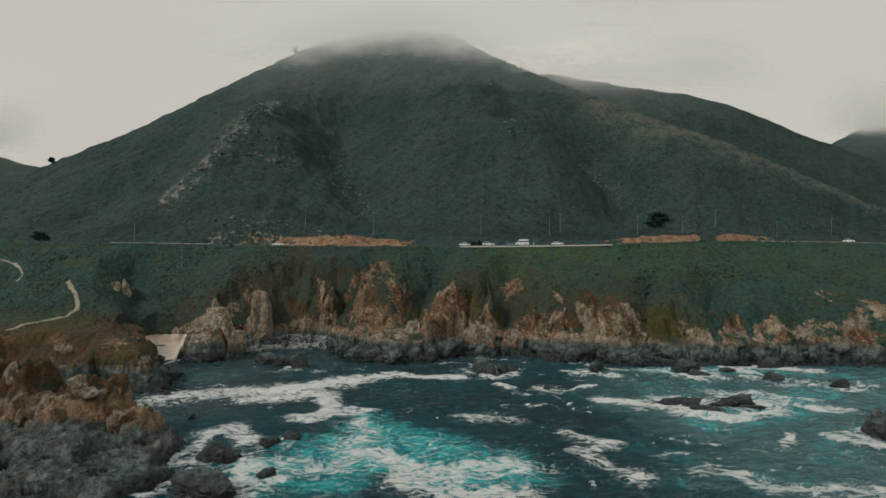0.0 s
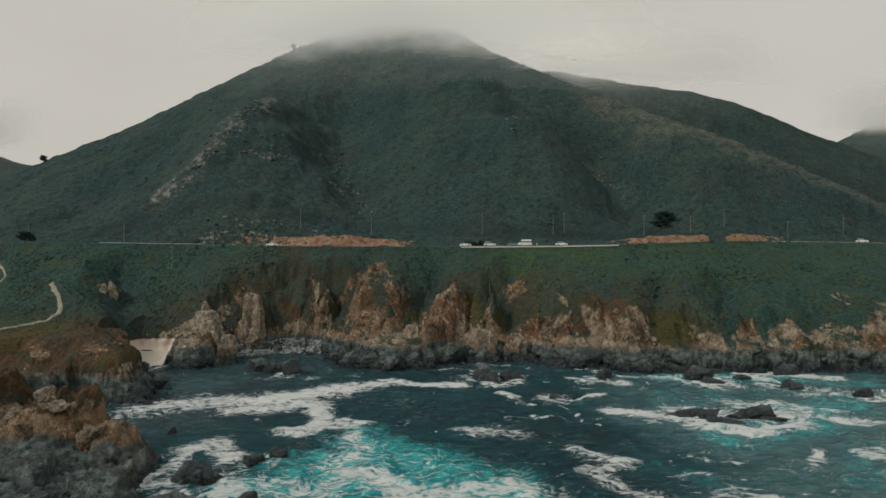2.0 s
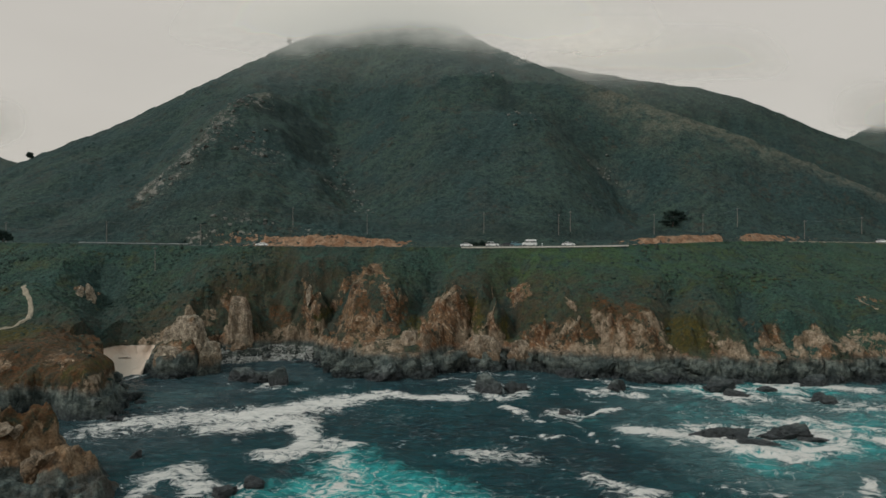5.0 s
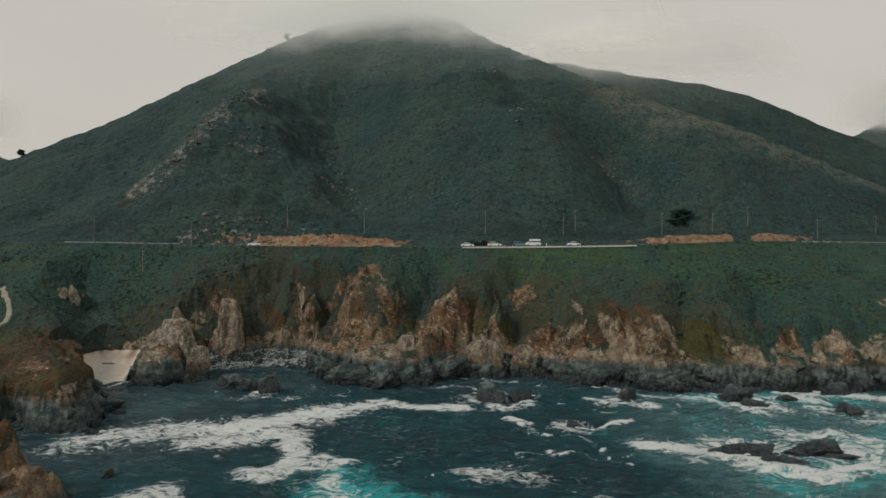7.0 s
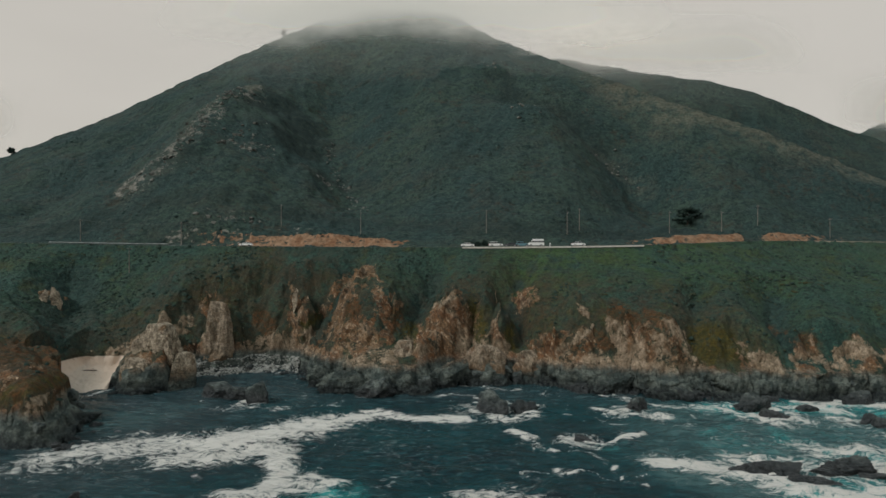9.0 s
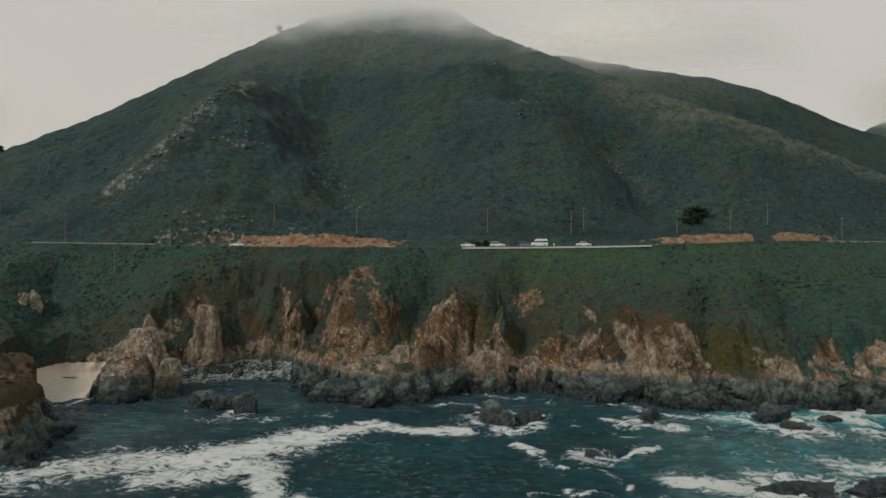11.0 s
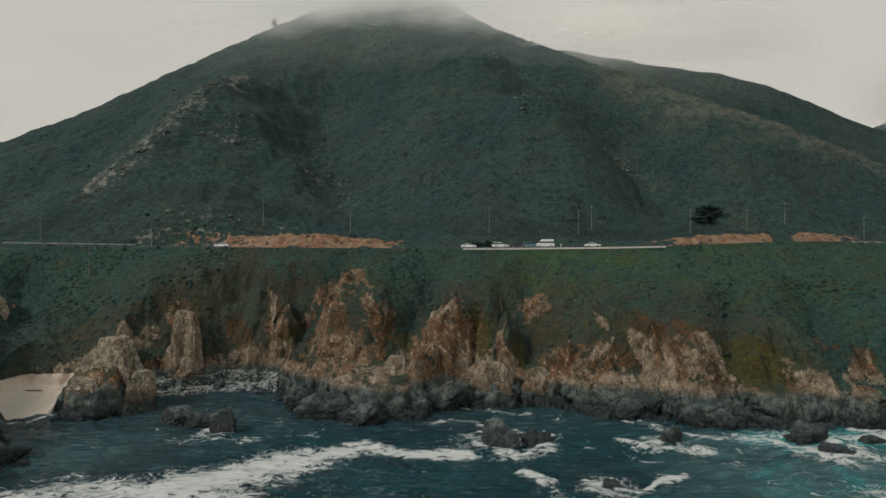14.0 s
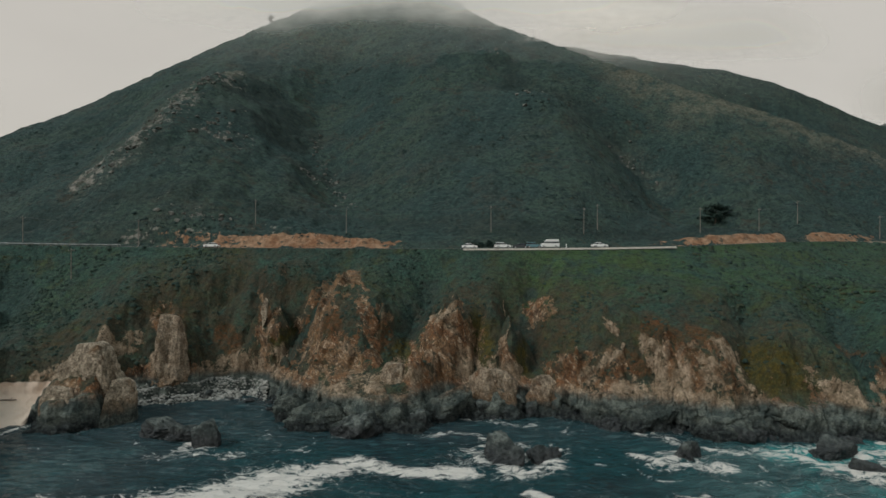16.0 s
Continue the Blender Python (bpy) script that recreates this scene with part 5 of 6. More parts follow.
BUSH = bush_material("scrub_bush", (0.024, 0.041, 0.034), (0.034, 0.055, 0.045), (0.05, 0.073, 0.058), (0.05, 0.052, 0.026))
HEATH = bush_material("hill_bush", (0.022, 0.04, 0.037), (0.034, 0.055, 0.05), (0.05, 0.072, 0.064), (0.042, 0.046, 0.034))


def scatter_shrubs():
    rng = np.random.default_rng(5)
    tv, tf = mound()
    n = 80000
    y = 150 + 120 * rng.random(n) ** 0.8
    u = rng.uniform(-0.86, 0.86, n)
    x = u * y
    yr = curve_of(u, ROAD)
    z, rock, sand, rust, green, brush = land(x, y)
    warm, pale, red, ochre = cliff_cover(x, y, z)
    d = coast_depth(x, y)
    e = 0.6
    fall = np.hypot((land(x + e, y)[0] - z) / e, (land(x, y + e)[0] - z) / e)
    path = np.minimum(line_distance(x, y, TRAIL)[0], line_distance(x, y, UPPER_TRAIL)[0])
    ok = (np.maximum(warm, pale) < 0.3) & (path > 2.0) & (z > 6) & (d > 3) & (y < yr - 6.5) & (rock < 0.5) & (sand < 0.1) & (fall < 2.3) & ~((x < -60) & (y < 182) & (rust > 0.4) & (rng.random(n) < 0.8)) & (rng.random(n) < (0.55 - 0.2 * smooth(0.05, 0.2, u)) * vnoise(x / 9, y / 9, 201) ** 1.5) & (rng.random(n) > 0.7 * green) & ~((u > -0.02) & (u < 0.3) & (rng.random(n) < smooth(22, 9, yr - y)))
    x, y, z, fall = x[ok], y[ok], z[ok], fall[ok]
    size = rng.uniform(0.25, 0.62, len(x)) * (0.75 + 0.9 * vnoise(x / 14, y / 14, 203) ** 2)
    many("coastal_scrub", tv, tf, np.stack([x, y, z - 0.2 * size], -1), size, rng.uniform(0, 6.28, len(x)), rng.uniform(0.55, 0.9, len(x)), 0.3, 7, BUSH, "low grey-green coastal scrub bushes on the terrace", "scrub", True)
    n = 22000
    s = rng.random(n) ** 1.1
    u = rng.uniform(-0.86, 0.86, n)
    y0, ym = curve_of(u, ROAD) + 6, curve_of(u, RIDGE)
    y = y0 + (ym - y0) * s
    x = u * y
    z, rock, bare, pale, brush = hill(x, y)
    ok = (bare < 0.25 + 0.2 * rng.random(n)) & (rng.random(n) < 0.03 + 1.3 * vnoise(x / 16, y / 22, 205) ** 2.8) & (rng.random(n) > pale * 0.9)
    x, y, z, s = x[ok], y[ok], z[ok], s[ok]
    size = rng.uniform(0.25, 0.7, len(x)) * (0.7 + 0.9 * vnoise(x / 25, y / 25, 207) ** 2)
    big = rng.random(len(x)) > 0.992
    size = np.where(big, size * 2.1, size)
    m = 210
    ub = np.concatenate([rng.uniform(-0.37, -0.06, 130), rng.uniform(0.24, 0.55, m - 130)])
    yb = curve_of(ub, ROAD) + 5 + np.where(rng.random(m) < np.where(ub > 0, 0.95, 0.8), rng.uniform(7, 12, m), rng.uniform(0, 7, m))
    x, y, size = np.concatenate([x, ub * yb]), np.concatenate([y, yb]), np.concatenate([size, rng.uniform(0.3, 0.8, m)])
    z = np.concatenate([z, hill(ub * yb, yb)[0]])
    many("hillside_bushes", tv, tf, np.stack([x, y, z - 0.3 * size], -1), size, rng.uniform(0, 6.28, len(x)), rng.uniform(0.5, 0.85, len(x)), 0.34, 9, HEATH, "dark green brush scattered over the mountainside", "scrub", True)


scatter_shrubs()


def pebble():
    v = np.array([(1, 0, 0), (-1, 0, 0), (0, 1, 0), (0, -1, 0), (0, 0, 1), (0, 0, -1)], float)
    v = np.concatenate([v, np.array([(a, b, c) for a in (-0.62, 0.62) for b in (-0.62, 0.62) for c in (-0.62, 0.62)])])
    f = []
    for cz, ax in ((4, 2), (5, 2), (0, 0), (1, 0), (2, 1), (3, 1)):
        sign = 1 if v[cz][ax] > 0 else -1
        ring = [i for i in range(6, 14) if v[i][ax] * sign > 0]
        o = [q for q in range(3) if q != ax]
        ring.sort(key=lambda i: math.atan2(v[i][o[1]], v[i][o[0]]))
        for k in range(4):
            tri = (cz, ring[k], ring[(k + 1) % 4])
            nrm = np.cross(v[tri[1]] - v[tri[0]], v[tri[2]] - v[tri[0]])
            f.append(tri if nrm.dot(v[cz]) > 0 else (tri[0], tri[2], tri[1]))
    return v, np.array(f)


def cobble_material():
    n = Nodes("cobbles")
    rnd = n.t.nodes.new("ShaderNodeNewGeometry").outputs["Random Per Island"]
    col = n.mix(rnd, (0.26, 0.27, 0.255), (0.6, 0.6, 0.56))
    return n.done(n.mix(n.noise(3, 4, 0.6), col, (0.2, 0.2, 0.18)), 0.8, n.noise(5, 4, 0.6), 0.4, 0.05)


COBBLE = cobble_material()
COBBLE_HILL = plain("hill_rock", (0.125, 0.126, 0.112), 0.95, 0.5, 0.4)


def scatter_stones():
    rng = np.random.default_rng(11)
    tv, tf = pebble()
    n = 15000
    x, y = rng.uniform(-84, -42, n), rng.uniform(198, 224, n)
    z = land(x, y)[0]
    d = coast_depth(x, y)
    ok = (d > -0.6) & (d < 10) & (z < 4.6)
    x, y, z = x[ok], y[ok], z[ok]
    many("cobbles", tv, tf, np.stack([x, y, z + 0.05], -1), rng.uniform(0.12, 0.36, len(x)) * (1 + 0.8 * (rng.random(len(x)) > 0.93)), rng.uniform(0, 6.28, len(x)), rng.uniform(0.5, 0.9, len(x)), 0.2, 13, COBBLE, "pale grey rounded cobbles on a narrow beach", "stones")


scatter_stones()


def scatter_hill_rocks():
    rng = np.random.default_rng(23)
    tv, tf = pebble()
    spots = []
    for line, wide, count in (([(-112, 388), (-120, 360), (-119, 325)], 7, 130), ([(-119, 325), (-124, 306), (-132, 296)], 6, 60), ([(-104, 340), (-89, 322)], 10, 60), ([(-62, 337), (-54, 330)], 3, 26), ([(-68, 385), (-60, 362), (-45, 332), (-34, 305)], 3, 60),
                              ([(84, 356), (98, 362), (102, 346)], 4, 30), ([(-100, 270), (-70, 272)], 3, 14), ([(36, 362), (46, 352)], 6, 12), ([(22, 432), (32, 424)], 4, 5)):
        for _ in range(count):
            k = int(rng.integers(len(line) - 1))
            t = rng.random()
            spots.append((line[k][0] + (line[k + 1][0] - line[k][0]) * t + rng.normal() * wide * 0.6, line[k][1] + (line[k + 1][1] - line[k][1]) * t + rng.normal() * wide * 0.6))
    p = np.array(spots)
    z = hill(p[:, 0], p[:, 1])[0]
    m = len(p)
    many("hillside_rocks", tv, tf, np.stack([p[:, 0], p[:, 1], z + 0.1], -1), 0.3 + 0.9 * rng.random(m) ** 2.5, rng.uniform(0, 6.28, m), rng.uniform(0.5, 0.9, m), 0.5, 29, COBBLE_HILL, "pale grey rocks breaking through the hillside scrub", "rocks")


scatter_hill_rocks()


def boulder_meshes():
    made = []
    for k in range(6):
        bm = bmesh.new()
        bmesh.ops.create_icosphere(bm, subdivisions=3, radius=1.0)
        hewn(bm, 60 + k, 18)
        me = bpy.data.meshes.new("boulder")
        bm.to_mesh(me)
        bm.free()
        me.materials.append(ROCK)
        made.append(me)
    return made


def scatter_boulders():
    rng = np.random.default_rng(17)
    shapes = boulder_meshes()
    line = [p for p in COAST if -100 < p[0] < 140]
    seg = [(a, b, math.dist(a, b)) for a, b in zip(line, line[1:])]
    for a, b, long in seg:
        for _ in range(int(long / 2.0) + 1):
            t = rng.random()
            x, y = a[0] + (b[0] - a[0]) * t + rng.normal() * 1.3, a[1] + (b[1] - a[1]) * t + rng.normal() * 1.3
            if (-97 < x < -84 and 184 < y < 204) or (-80 < x < -50 and y > 199 and rng.random() < 0.75):
                continue
            z = float(land(np.array([x]), np.array([y]))[0][0])
            if z > 4.5:
                continue
            r = 0.5 + 1.3 * rng.random() ** 2.2
            ob = new("boulder", shapes[int(rng.integers(6))])
            ob.matrix_world = Matrix.LocRotScale((x, y, max(z, -0.4) + 0.25 * r), Euler((rng.uniform(-0.4, 0.4), rng.uniform(-0.4, 0.4), rng.uniform(0, 6.28))), (r * 1.25, r, r * 0.8))
            tagged(ob, "dark wet boulder at the foot of the sea cliff", "boulder", "boulders along the waterline")


scatter_boulders()

# ---------------------------------------------------------------- bare rock masses of the sea cliff


def crag_material(name, lift=None, orange=0.0, mantle=0.5, cream=0.0):
    n = Nodes(name)
    col = rock_colours(n, lift, orange, mantle)
    dusty = n.mix(n.step(n.noise(0.6, 7, 0.72), 0.38, 0.62), (0.22, 0.18, 0.132), (0.5, 0.42, 0.32))
    col = n.mix(n.maths("MULTIPLY", n.step(n.height(), 2.5, 7.0), n.maths("MULTIPLY", n.step(n.noise(0.25, 6, 0.7), 0.68, 0.54), cream)), col, dusty)
    h = n.maths("ADD", n.noise(0.5, 9, 0.72, (1, 1, 0.5)), n.maths("MULTIPLY", n.voronoi(0.9, (1, 1, 0.4)), 0.5))
    return n.done(col, 0.92, h, 1.0, 1.8, grain=2.4)


CRAG_TAN = crag_material("tan_rock", 0.35, 0.0, 0.15, 0.6)
CRAG, CRAG_LOW, CRAG_PALE = crag_material("cliff_rock", None, 0.0, 0.85), crag_material("headland_rock", 0.8, -0.04, 0.15, 0.5), crag_material("pale_cliff_rock", 0.3, -0.14, 0.2, 0.95)


def crag_shapes():
    """Blocky masses split by upright cracks, each a unit in size."""
    made = []
    for k in range(9):
        bm = bmesh.new()
        bmesh.ops.create_icosphere(bm, subdivisions=5 if k < 3 else 4, radius=1.0)
        hewn(bm, 90 + k, 30)
        for v in bm.verts:
            v.co *= 1.25
            v.co.x += 0.3 * math.sin(k * 2.0) * v.co.z
            v.co.y += 0.2 * v.co.z
        me = bpy.data.meshes.new("rock_outcrop")
        bm.to_mesh(me)
        bm.free()
        me.materials.append(CRAG)
        made.append(me)
    return made


def hollow_rock(x, y, z, size, seed, dents, narrow=0.3, material=None, label="pale tan hollowed rock mass beside the sand"):
    """A rounded, weathered rock mass with hollows worn into its face: (direction, reach, depth)."""
    bm = bmesh.new()
    bmesh.ops.create_icosphere(bm, subdivisions=6 if size[0] > 8 else 5, radius=1.0)
    hewn(bm, seed, 13)
    off = Vector((seed, seed * 2.0, 0))
    for v in bm.verts:
        d = v.co.normalized()
        for way, reach, depth in dents:
            gap = (d - Vector(way).normalized()).length / reach + 0.35 * noise.noise(d * 5 + off)
            if gap < 1:
                v.co -= d * depth * (1 - gap * gap)
        v.co += d * (0.05 * math.sin(9 * v.co.z + 4 * v.co.x + 3 * noise.noise(d * 2 + off)) + 0.07 * (0.4 - abs(noise.noise(d * 7 + off))))
        taper = 1.08 - narrow * max(v.co.z, 0)
        v.co.z = 1 - (1 - min(v.co.z, 1.0)) ** 1.8 if v.co.z > 0 else v.co.z
        v.co = Vector((v.co.x * size[0] * taper, v.co.y * size[1] * taper, v.co.z * size[2] if v.co.z > 0 else v.co.z * 3))
    me = bpy.data.meshes.new("rock_mass")
    bm.to_mesh(me)
    bm.free()
    me.materials.append(material or CRAG_PALE)
    ob = new("rock_mass", me)
    ob.matrix_world = pose(x, y, z)
    tagged(ob, label, "rock", "rock masses of the cliff")


def build_crags():
    rng = np.random.default_rng(31)
    shapes = crag_shapes()

    def put(x, y, z, w, d, h, label, turn=None, big=False, back=(-0.15, 0.1)):
        ob = new("rock_outcrop", shapes[int(rng.integers(3)) if big else 3 + int(rng.integers(6))])
        ob.matrix_world = Matrix.LocRotScale((x, y, z), Euler((rng.uniform(*back), rng.uniform(-0.2, 0.2), rng.uniform(-0.6, 0.6) if turn is None else turn)), (w, d, h))
        tagged(ob, label, "rock", "rock masses of the cliff")

    line = [p for p in COAST if -84 < p[0] < 150 and not (-74 < p[0] < -40)]
    for a, b in zip(line, line[1:]):
        if math.dist(a, b) > 22:
            continue
        for k in range(max(1, round(math.dist(a, b) / 6.0))):
            t = rng.random()
            x, y = a[0] + (b[0] - a[0]) * t, a[1] + (b[1] - a[1]) * t + rng.uniform(0.6, 3.6)
            w = rng.uniform(2.2, 6.5)
            put(x, y, rng.uniform(-1.0, 0.3), w, w * rng.uniform(0.5, 0.8), rng.uniform(1.6, 4.2), "dark grey ledge of rock at the cliff foot", rng.normal() * 0.5)
    faint = {}
    for me in shapes[:3]:
        faint[me.name] = me.copy()
        faint[me.name].materials[0] = CRAG_PALE
    low = []
    for me in shapes:
        me = me.copy()
        me.materials[0] = CRAG_LOW
        low.append(me)
    for cx, cy, hw, hl, up, count in ((-64.5, 112.5, 6, 3, 8, 6), (-58, 111.5, 4, 3, 4.5, 4), (-72, 112, 5, 3, 6, 5), (-80, 114, 6, 4, 6, 5), (-90, 118, 8, 5, 10.5, 6), (-102, 119, 8, 5, 10, 5)):
        for _ in range(count):
            x, y = cx + hw * rng.uniform(-1, 1), cy + hl * rng.uniform(-1, 0.7)
            g = float(islet(np.array([x]), np.array([y]))[0][0])
            w = rng.uniform(1.1, 2.6)
            ob = new("rock_outcrop", low[int(rng.integers(9))])
            ob.matrix_world = Matrix.LocRotScale((x, y, g - 0.8), Euler((rng.uniform(-0.5, -0.1), rng.uniform(-0.3, 0.3), rng.uniform(0, 6.28))), (w, w * 0.9, rng.uniform(1.2, 2.4)))
            tagged(ob, "rugged orange rock on the low headland", "rock", "rocks of the headland")
    # the big hollowed mass beside the sand, the towers and the broad ledges
    for x, y, z, size, seed, dents in (
            (-76.5, 200, 2, (10.4, 6.8, 14.5), 42, [((0.45, -0.8, 0.1), 0.42, 0.3), ((-0.1, -0.85, 0.35), 0.3, 0.16), ((-0.55, -0.6, 0.5), 0.35, 0.12)]),
            (-78.5, 193.3, -0.5, (5.4, 4.4, 9.0), 44, [((0.1, -0.9, 0.15), 0.4, 0.16)]),
            (-69, 197.5, 0, (4.4, 4.2, 9.0), 47, [((-0.4, -0.8, 0.2), 0.45, 0.2)])):
        hollow_rock(x, y, z, size, seed, dents)
    hollow_rock(-66.8, 216, 6, (4.6, 3.0, 15.0), 54, [((0.2, -0.9, 0.1), 0.4, 0.14)], 0.1, CRAG_TAN, "tall flat-topped tan rock tower on the slope")
    bulge = "rounded tan bulge of rock at the cliff foot"
    for x, y, z, size, seed, material in ((-10, 203, 3, (6.4, 4.6, 8.6), 65, CRAG_TAN), (-20, 203.5, 3, (5.4, 3.6, 6.0), 71, CRAG_TAN), (12, 203.5, 3, (5.6, 3.4, 7.4), 67, CRAG_TAN), (25, 202.5, 2.5, (4.2, 3.0, 6.4), 73, CRAG_TAN)):
        hollow_rock(x, y, z, size, seed, [((0.3, -0.9, 0.2), 0.4, 0.12)], 0.35, material, bulge)
    tower = "tall tan rock tower standing out of the slope"
    foot = "broad dark ledge of rock sloping into the sea"
    for x, y, z, w, d, h, what, turn in (
            (-45.2, 224.5, 20.5, 1.1, 1.4, 3.0, tower, 0.6), (-116, 219.5, ground_at(-116, 219.5), 1.6, 1.6, 3.4, tower, 0.4), (-118.5, 217.5, ground_at(-118.5, 217.5), 1.4, 1.4, 2.6, tower, 1.4),
            (-22, 194.5, 0.2, 11.5, 4.6, 4.6, foot, 0.12), (-9, 193.5, 0.5, 8.5, 4.4, 5.4, foot, -0.1), (-31, 200, 1, 6, 3.6, 4.0, foot, 0.3), (1, 198.5, 1.5, 6, 3.2, 4.4, foot, 0.2), (58, 187, 0, 9, 3.6, 4.6, foot, 0.05), (42, 192.5, 0.5, 7, 3.2, 4.2, foot, -0.3)):
        put(x, y, z, w, d, h, what, turn, True)
        if what == tower:
            scene.collection.objects[-1].data = faint[scene.collection.objects[-1].data.name]


def ground_at(x, y):
    u = np.array([x / y])
    xs, ys = np.array([float(x)]), np.array([float(y)])
    return float(land(xs, ys)[0][0]) if y < float(curve_of(u, ROAD)[0]) else float(hill(xs, ys)[0][0])


build_crags()

# ---------------------------------------------------------------- the road


ASPHALT = plain("asphalt", (0.055, 0.056, 0.058), 0.9, 0.2, 0.8)
GRAVEL = plain("gravel", (0.36, 0.33, 0.285), 0.95, 0.2, 0.7)
PAINT_WHITE = plain("road_paint_white", (0.7, 0.7, 0.68), 0.7, 0.15, 3)
WORN_WHITE = plain("worn_white_steel", (0.27, 0.28, 0.275), 0.7, 0.45, 0.5)
PAINT_YELLOW = plain("road_paint_yellow", (0.6, 0.42, 0.08), 0.7, 0.15, 3)
STEEL = plain("weathered_steel", (0.24, 0.245, 0.245), 0.6, 0.15, 2, 0.4, 0.6)
POLE_WOOD = plain("pole_wood", (0.17, 0.155, 0.135), 0.9, 0.25, 1.2)
SANDY = plain("sandy_path", (0.29, 0.245, 0.18), 0.95, 0.16, 0.9)


def ribbon(name, u0, u1, offsets, material, parent=None, steps=240, lift=0.0, dashes=0):
    """A strip that follows the road; offsets: pairs of metres across (to seaward minus) and height over the road."""
    us = np.linspace(u0, u1, steps)
    yr, zr = curve_of(us, ROAD), curve_of(us, ROAD_Z)
    rows = []
    for off, up in offsets:
        y = yr + off
        rows.append(np.stack([us * yr, y, zr + up + lift], -1))
    bm = bmesh.new()
    vs = [[bm.verts.new(p) for p in row] for row in rows]
    for k in range(len(rows) - 1):
        for i in range(steps - 1):
            if dashes and (i // dashes) % 2:
                continue
            bm.faces.new((vs[k][i], vs[k][i + 1], vs[k + 1][i + 1], vs[k + 1][i]))
    return part(name, bm, material, parent)


def road_height(x):
    """Centre line of the road at this x: its y and z."""
    y = 255.0
    for _ in range(12):
        y = float(curve_of(np.array([x / y]), ROAD)[0])
    return y, float(curve_of(np.array([x / y]), ROAD_Z)[0])


def build_road():
    road = ribbon("road", -0.96, 0.96, [(-3.9, -0.25), (-3.85, 0.06), (0, 0.1), (3.85, 0.06), (3.9, -0.25)], ASPHALT)
    tagged(road, "narrow grey asphalt coast road along the slope", "road", kind="structure")
    ribbon("edge_line", -0.96, 0.96, [(-3.4, 0.075), (-3.25, 0.075)], PAINT_WHITE, road)
    ribbon("edge_line", -0.96, 0.96, [(3.25, 0.075), (3.4, 0.075)], PAINT_WHITE, road)
    ribbon("centre_line", -0.96, 0.96, [(-0.2, 0.108), (-0.08, 0.106)], PAINT_YELLOW, road)
    ribbon("centre_line", -0.96, 0.96, [(0.08, 0.106), (0.2, 0.108)], PAINT_YELLOW, road)
    edge = [(-3.8, 0.08), (-6.2, 0.12), (-6.6, -0.05), (-7.2, -0.4)]
    tagged(ribbon("gravel_shoulder", 0.028, 0.275, edge, GRAVEL), "pale gravel pull-out beside the coast road", "shoulder", kind="structure")
    thin = [(-3.8, 0.07), (-4.6, 0.12), (-4.9, 0.0), (-5.3, -0.4)]
    tagged(ribbon("road_edge", -0.8, -0.34, thin, plain("worn_concrete", (0.085, 0.09, 0.088), 0.9, 0.3, 0.6)), "grey worn edge of the coast road", "kerb", kind="structure")
    tagged(ribbon("road_edge", 0.52, 0.8, thin, plain("pale_earth", (0.24, 0.2, 0.15), 0.95, 0.25, 0.5)), "dusty earth edge of the coast road", "kerb", kind="structure")


build_road()


def box(bm, x0, x1, y0, y1, z0, z1):
    vs = [bm.verts.new((x, y, z)) for x in (x0, x1) for y in (y0, y1) for z in (z0, z1)]
    for f in ((0, 1, 3, 2), (4, 6, 7, 5), (0, 4, 5, 1), (2, 3, 7, 6), (0, 2, 6, 4), (1, 5, 7, 3)):
        bm.faces.new([vs[i] for i in f])
    return vs


def guard_rail(x0, x1):
    rail = tagged(new("guard_rail"), "worn pale steel guard rail along the road", "guard rail")
    y, z = road_height((x0 + x1) / 2)
    rail.location = ((x0 + x1) / 2, y - 4.3, z)
    n = int((x1 - x0) / 3.8)
    pts = []
    for k in range(n + 1):
        x = x0 + (x1 - x0) * k / n
        py, pz = road_height(x)
        pts.append(Vector((x, py - 4.3, pz)) - rail.location)
    bm = bmesh.new()
    prof = [(-0.05, 0.45), (0.04, 0.52), (-0.05, 0.6), (0.04, 0.68), (-0.05, 0.76), (-0.08, 0.76), (-0.08, 0.45)]
    rows = [[bm.verts.new(p + Vector((0, -b, c))) for b, c in prof] for p in pts]
    for r0, r1 in zip(rows, rows[1:]):
        for k in range(len(prof)):
            bm.faces.new((r0[k], r1[k], r1[(k + 1) % len(prof)], r0[(k + 1) % len(prof)]))
    part("rail", bm, WORN_WHITE, rail)
    bm = bmesh.new()
    box(bm, -0.06, 0.06, 0.06, 0.18, -0.3, 0.78)
    first = part("post", bm, POLE_WOOD, rail)
    first.location = pts[0]
    for p in pts[1:]:
        ob = new("post", first.data)
        ob.parent, ob.location = rail, p


guard_rail(-140, -96)

# ---------------------------------------------------------------- vehicles
GLASS_DARK = plain("car_glass", (0.02, 0.025, 0.03), 0.12, 0.1, 1, 0.6)
TYRE = plain("tyre", (0.02, 0.02, 0.02), 0.9, 0.1, 5)
RIM = plain("wheel_rim", (0.4, 0.4, 0.41), 0.35, 0.1, 5, 0.5, 0.8)
LAMP_RED = plain("tail_lamp", (0.3, 0.02, 0.02), 0.3, 0.1, 5)
LAMP_CLEAR = plain("head_lamp", (0.6, 0.6, 0.58), 0.15, 0.1, 5, 0.6)
CAR_WHITE = plain("white_car_paint", (0.78, 0.78, 0.76), 0.3, 0.04, 1.5, 0.5)
CAR_BLUE = plain("teal_car_paint", (0.10, 0.22, 0.26), 0.3, 0.06, 1.5, 0.5)
CAR_DARK = plain("dark_car_paint", (0.03, 0.035, 0.04), 0.3, 0.06, 1.5, 0.5)


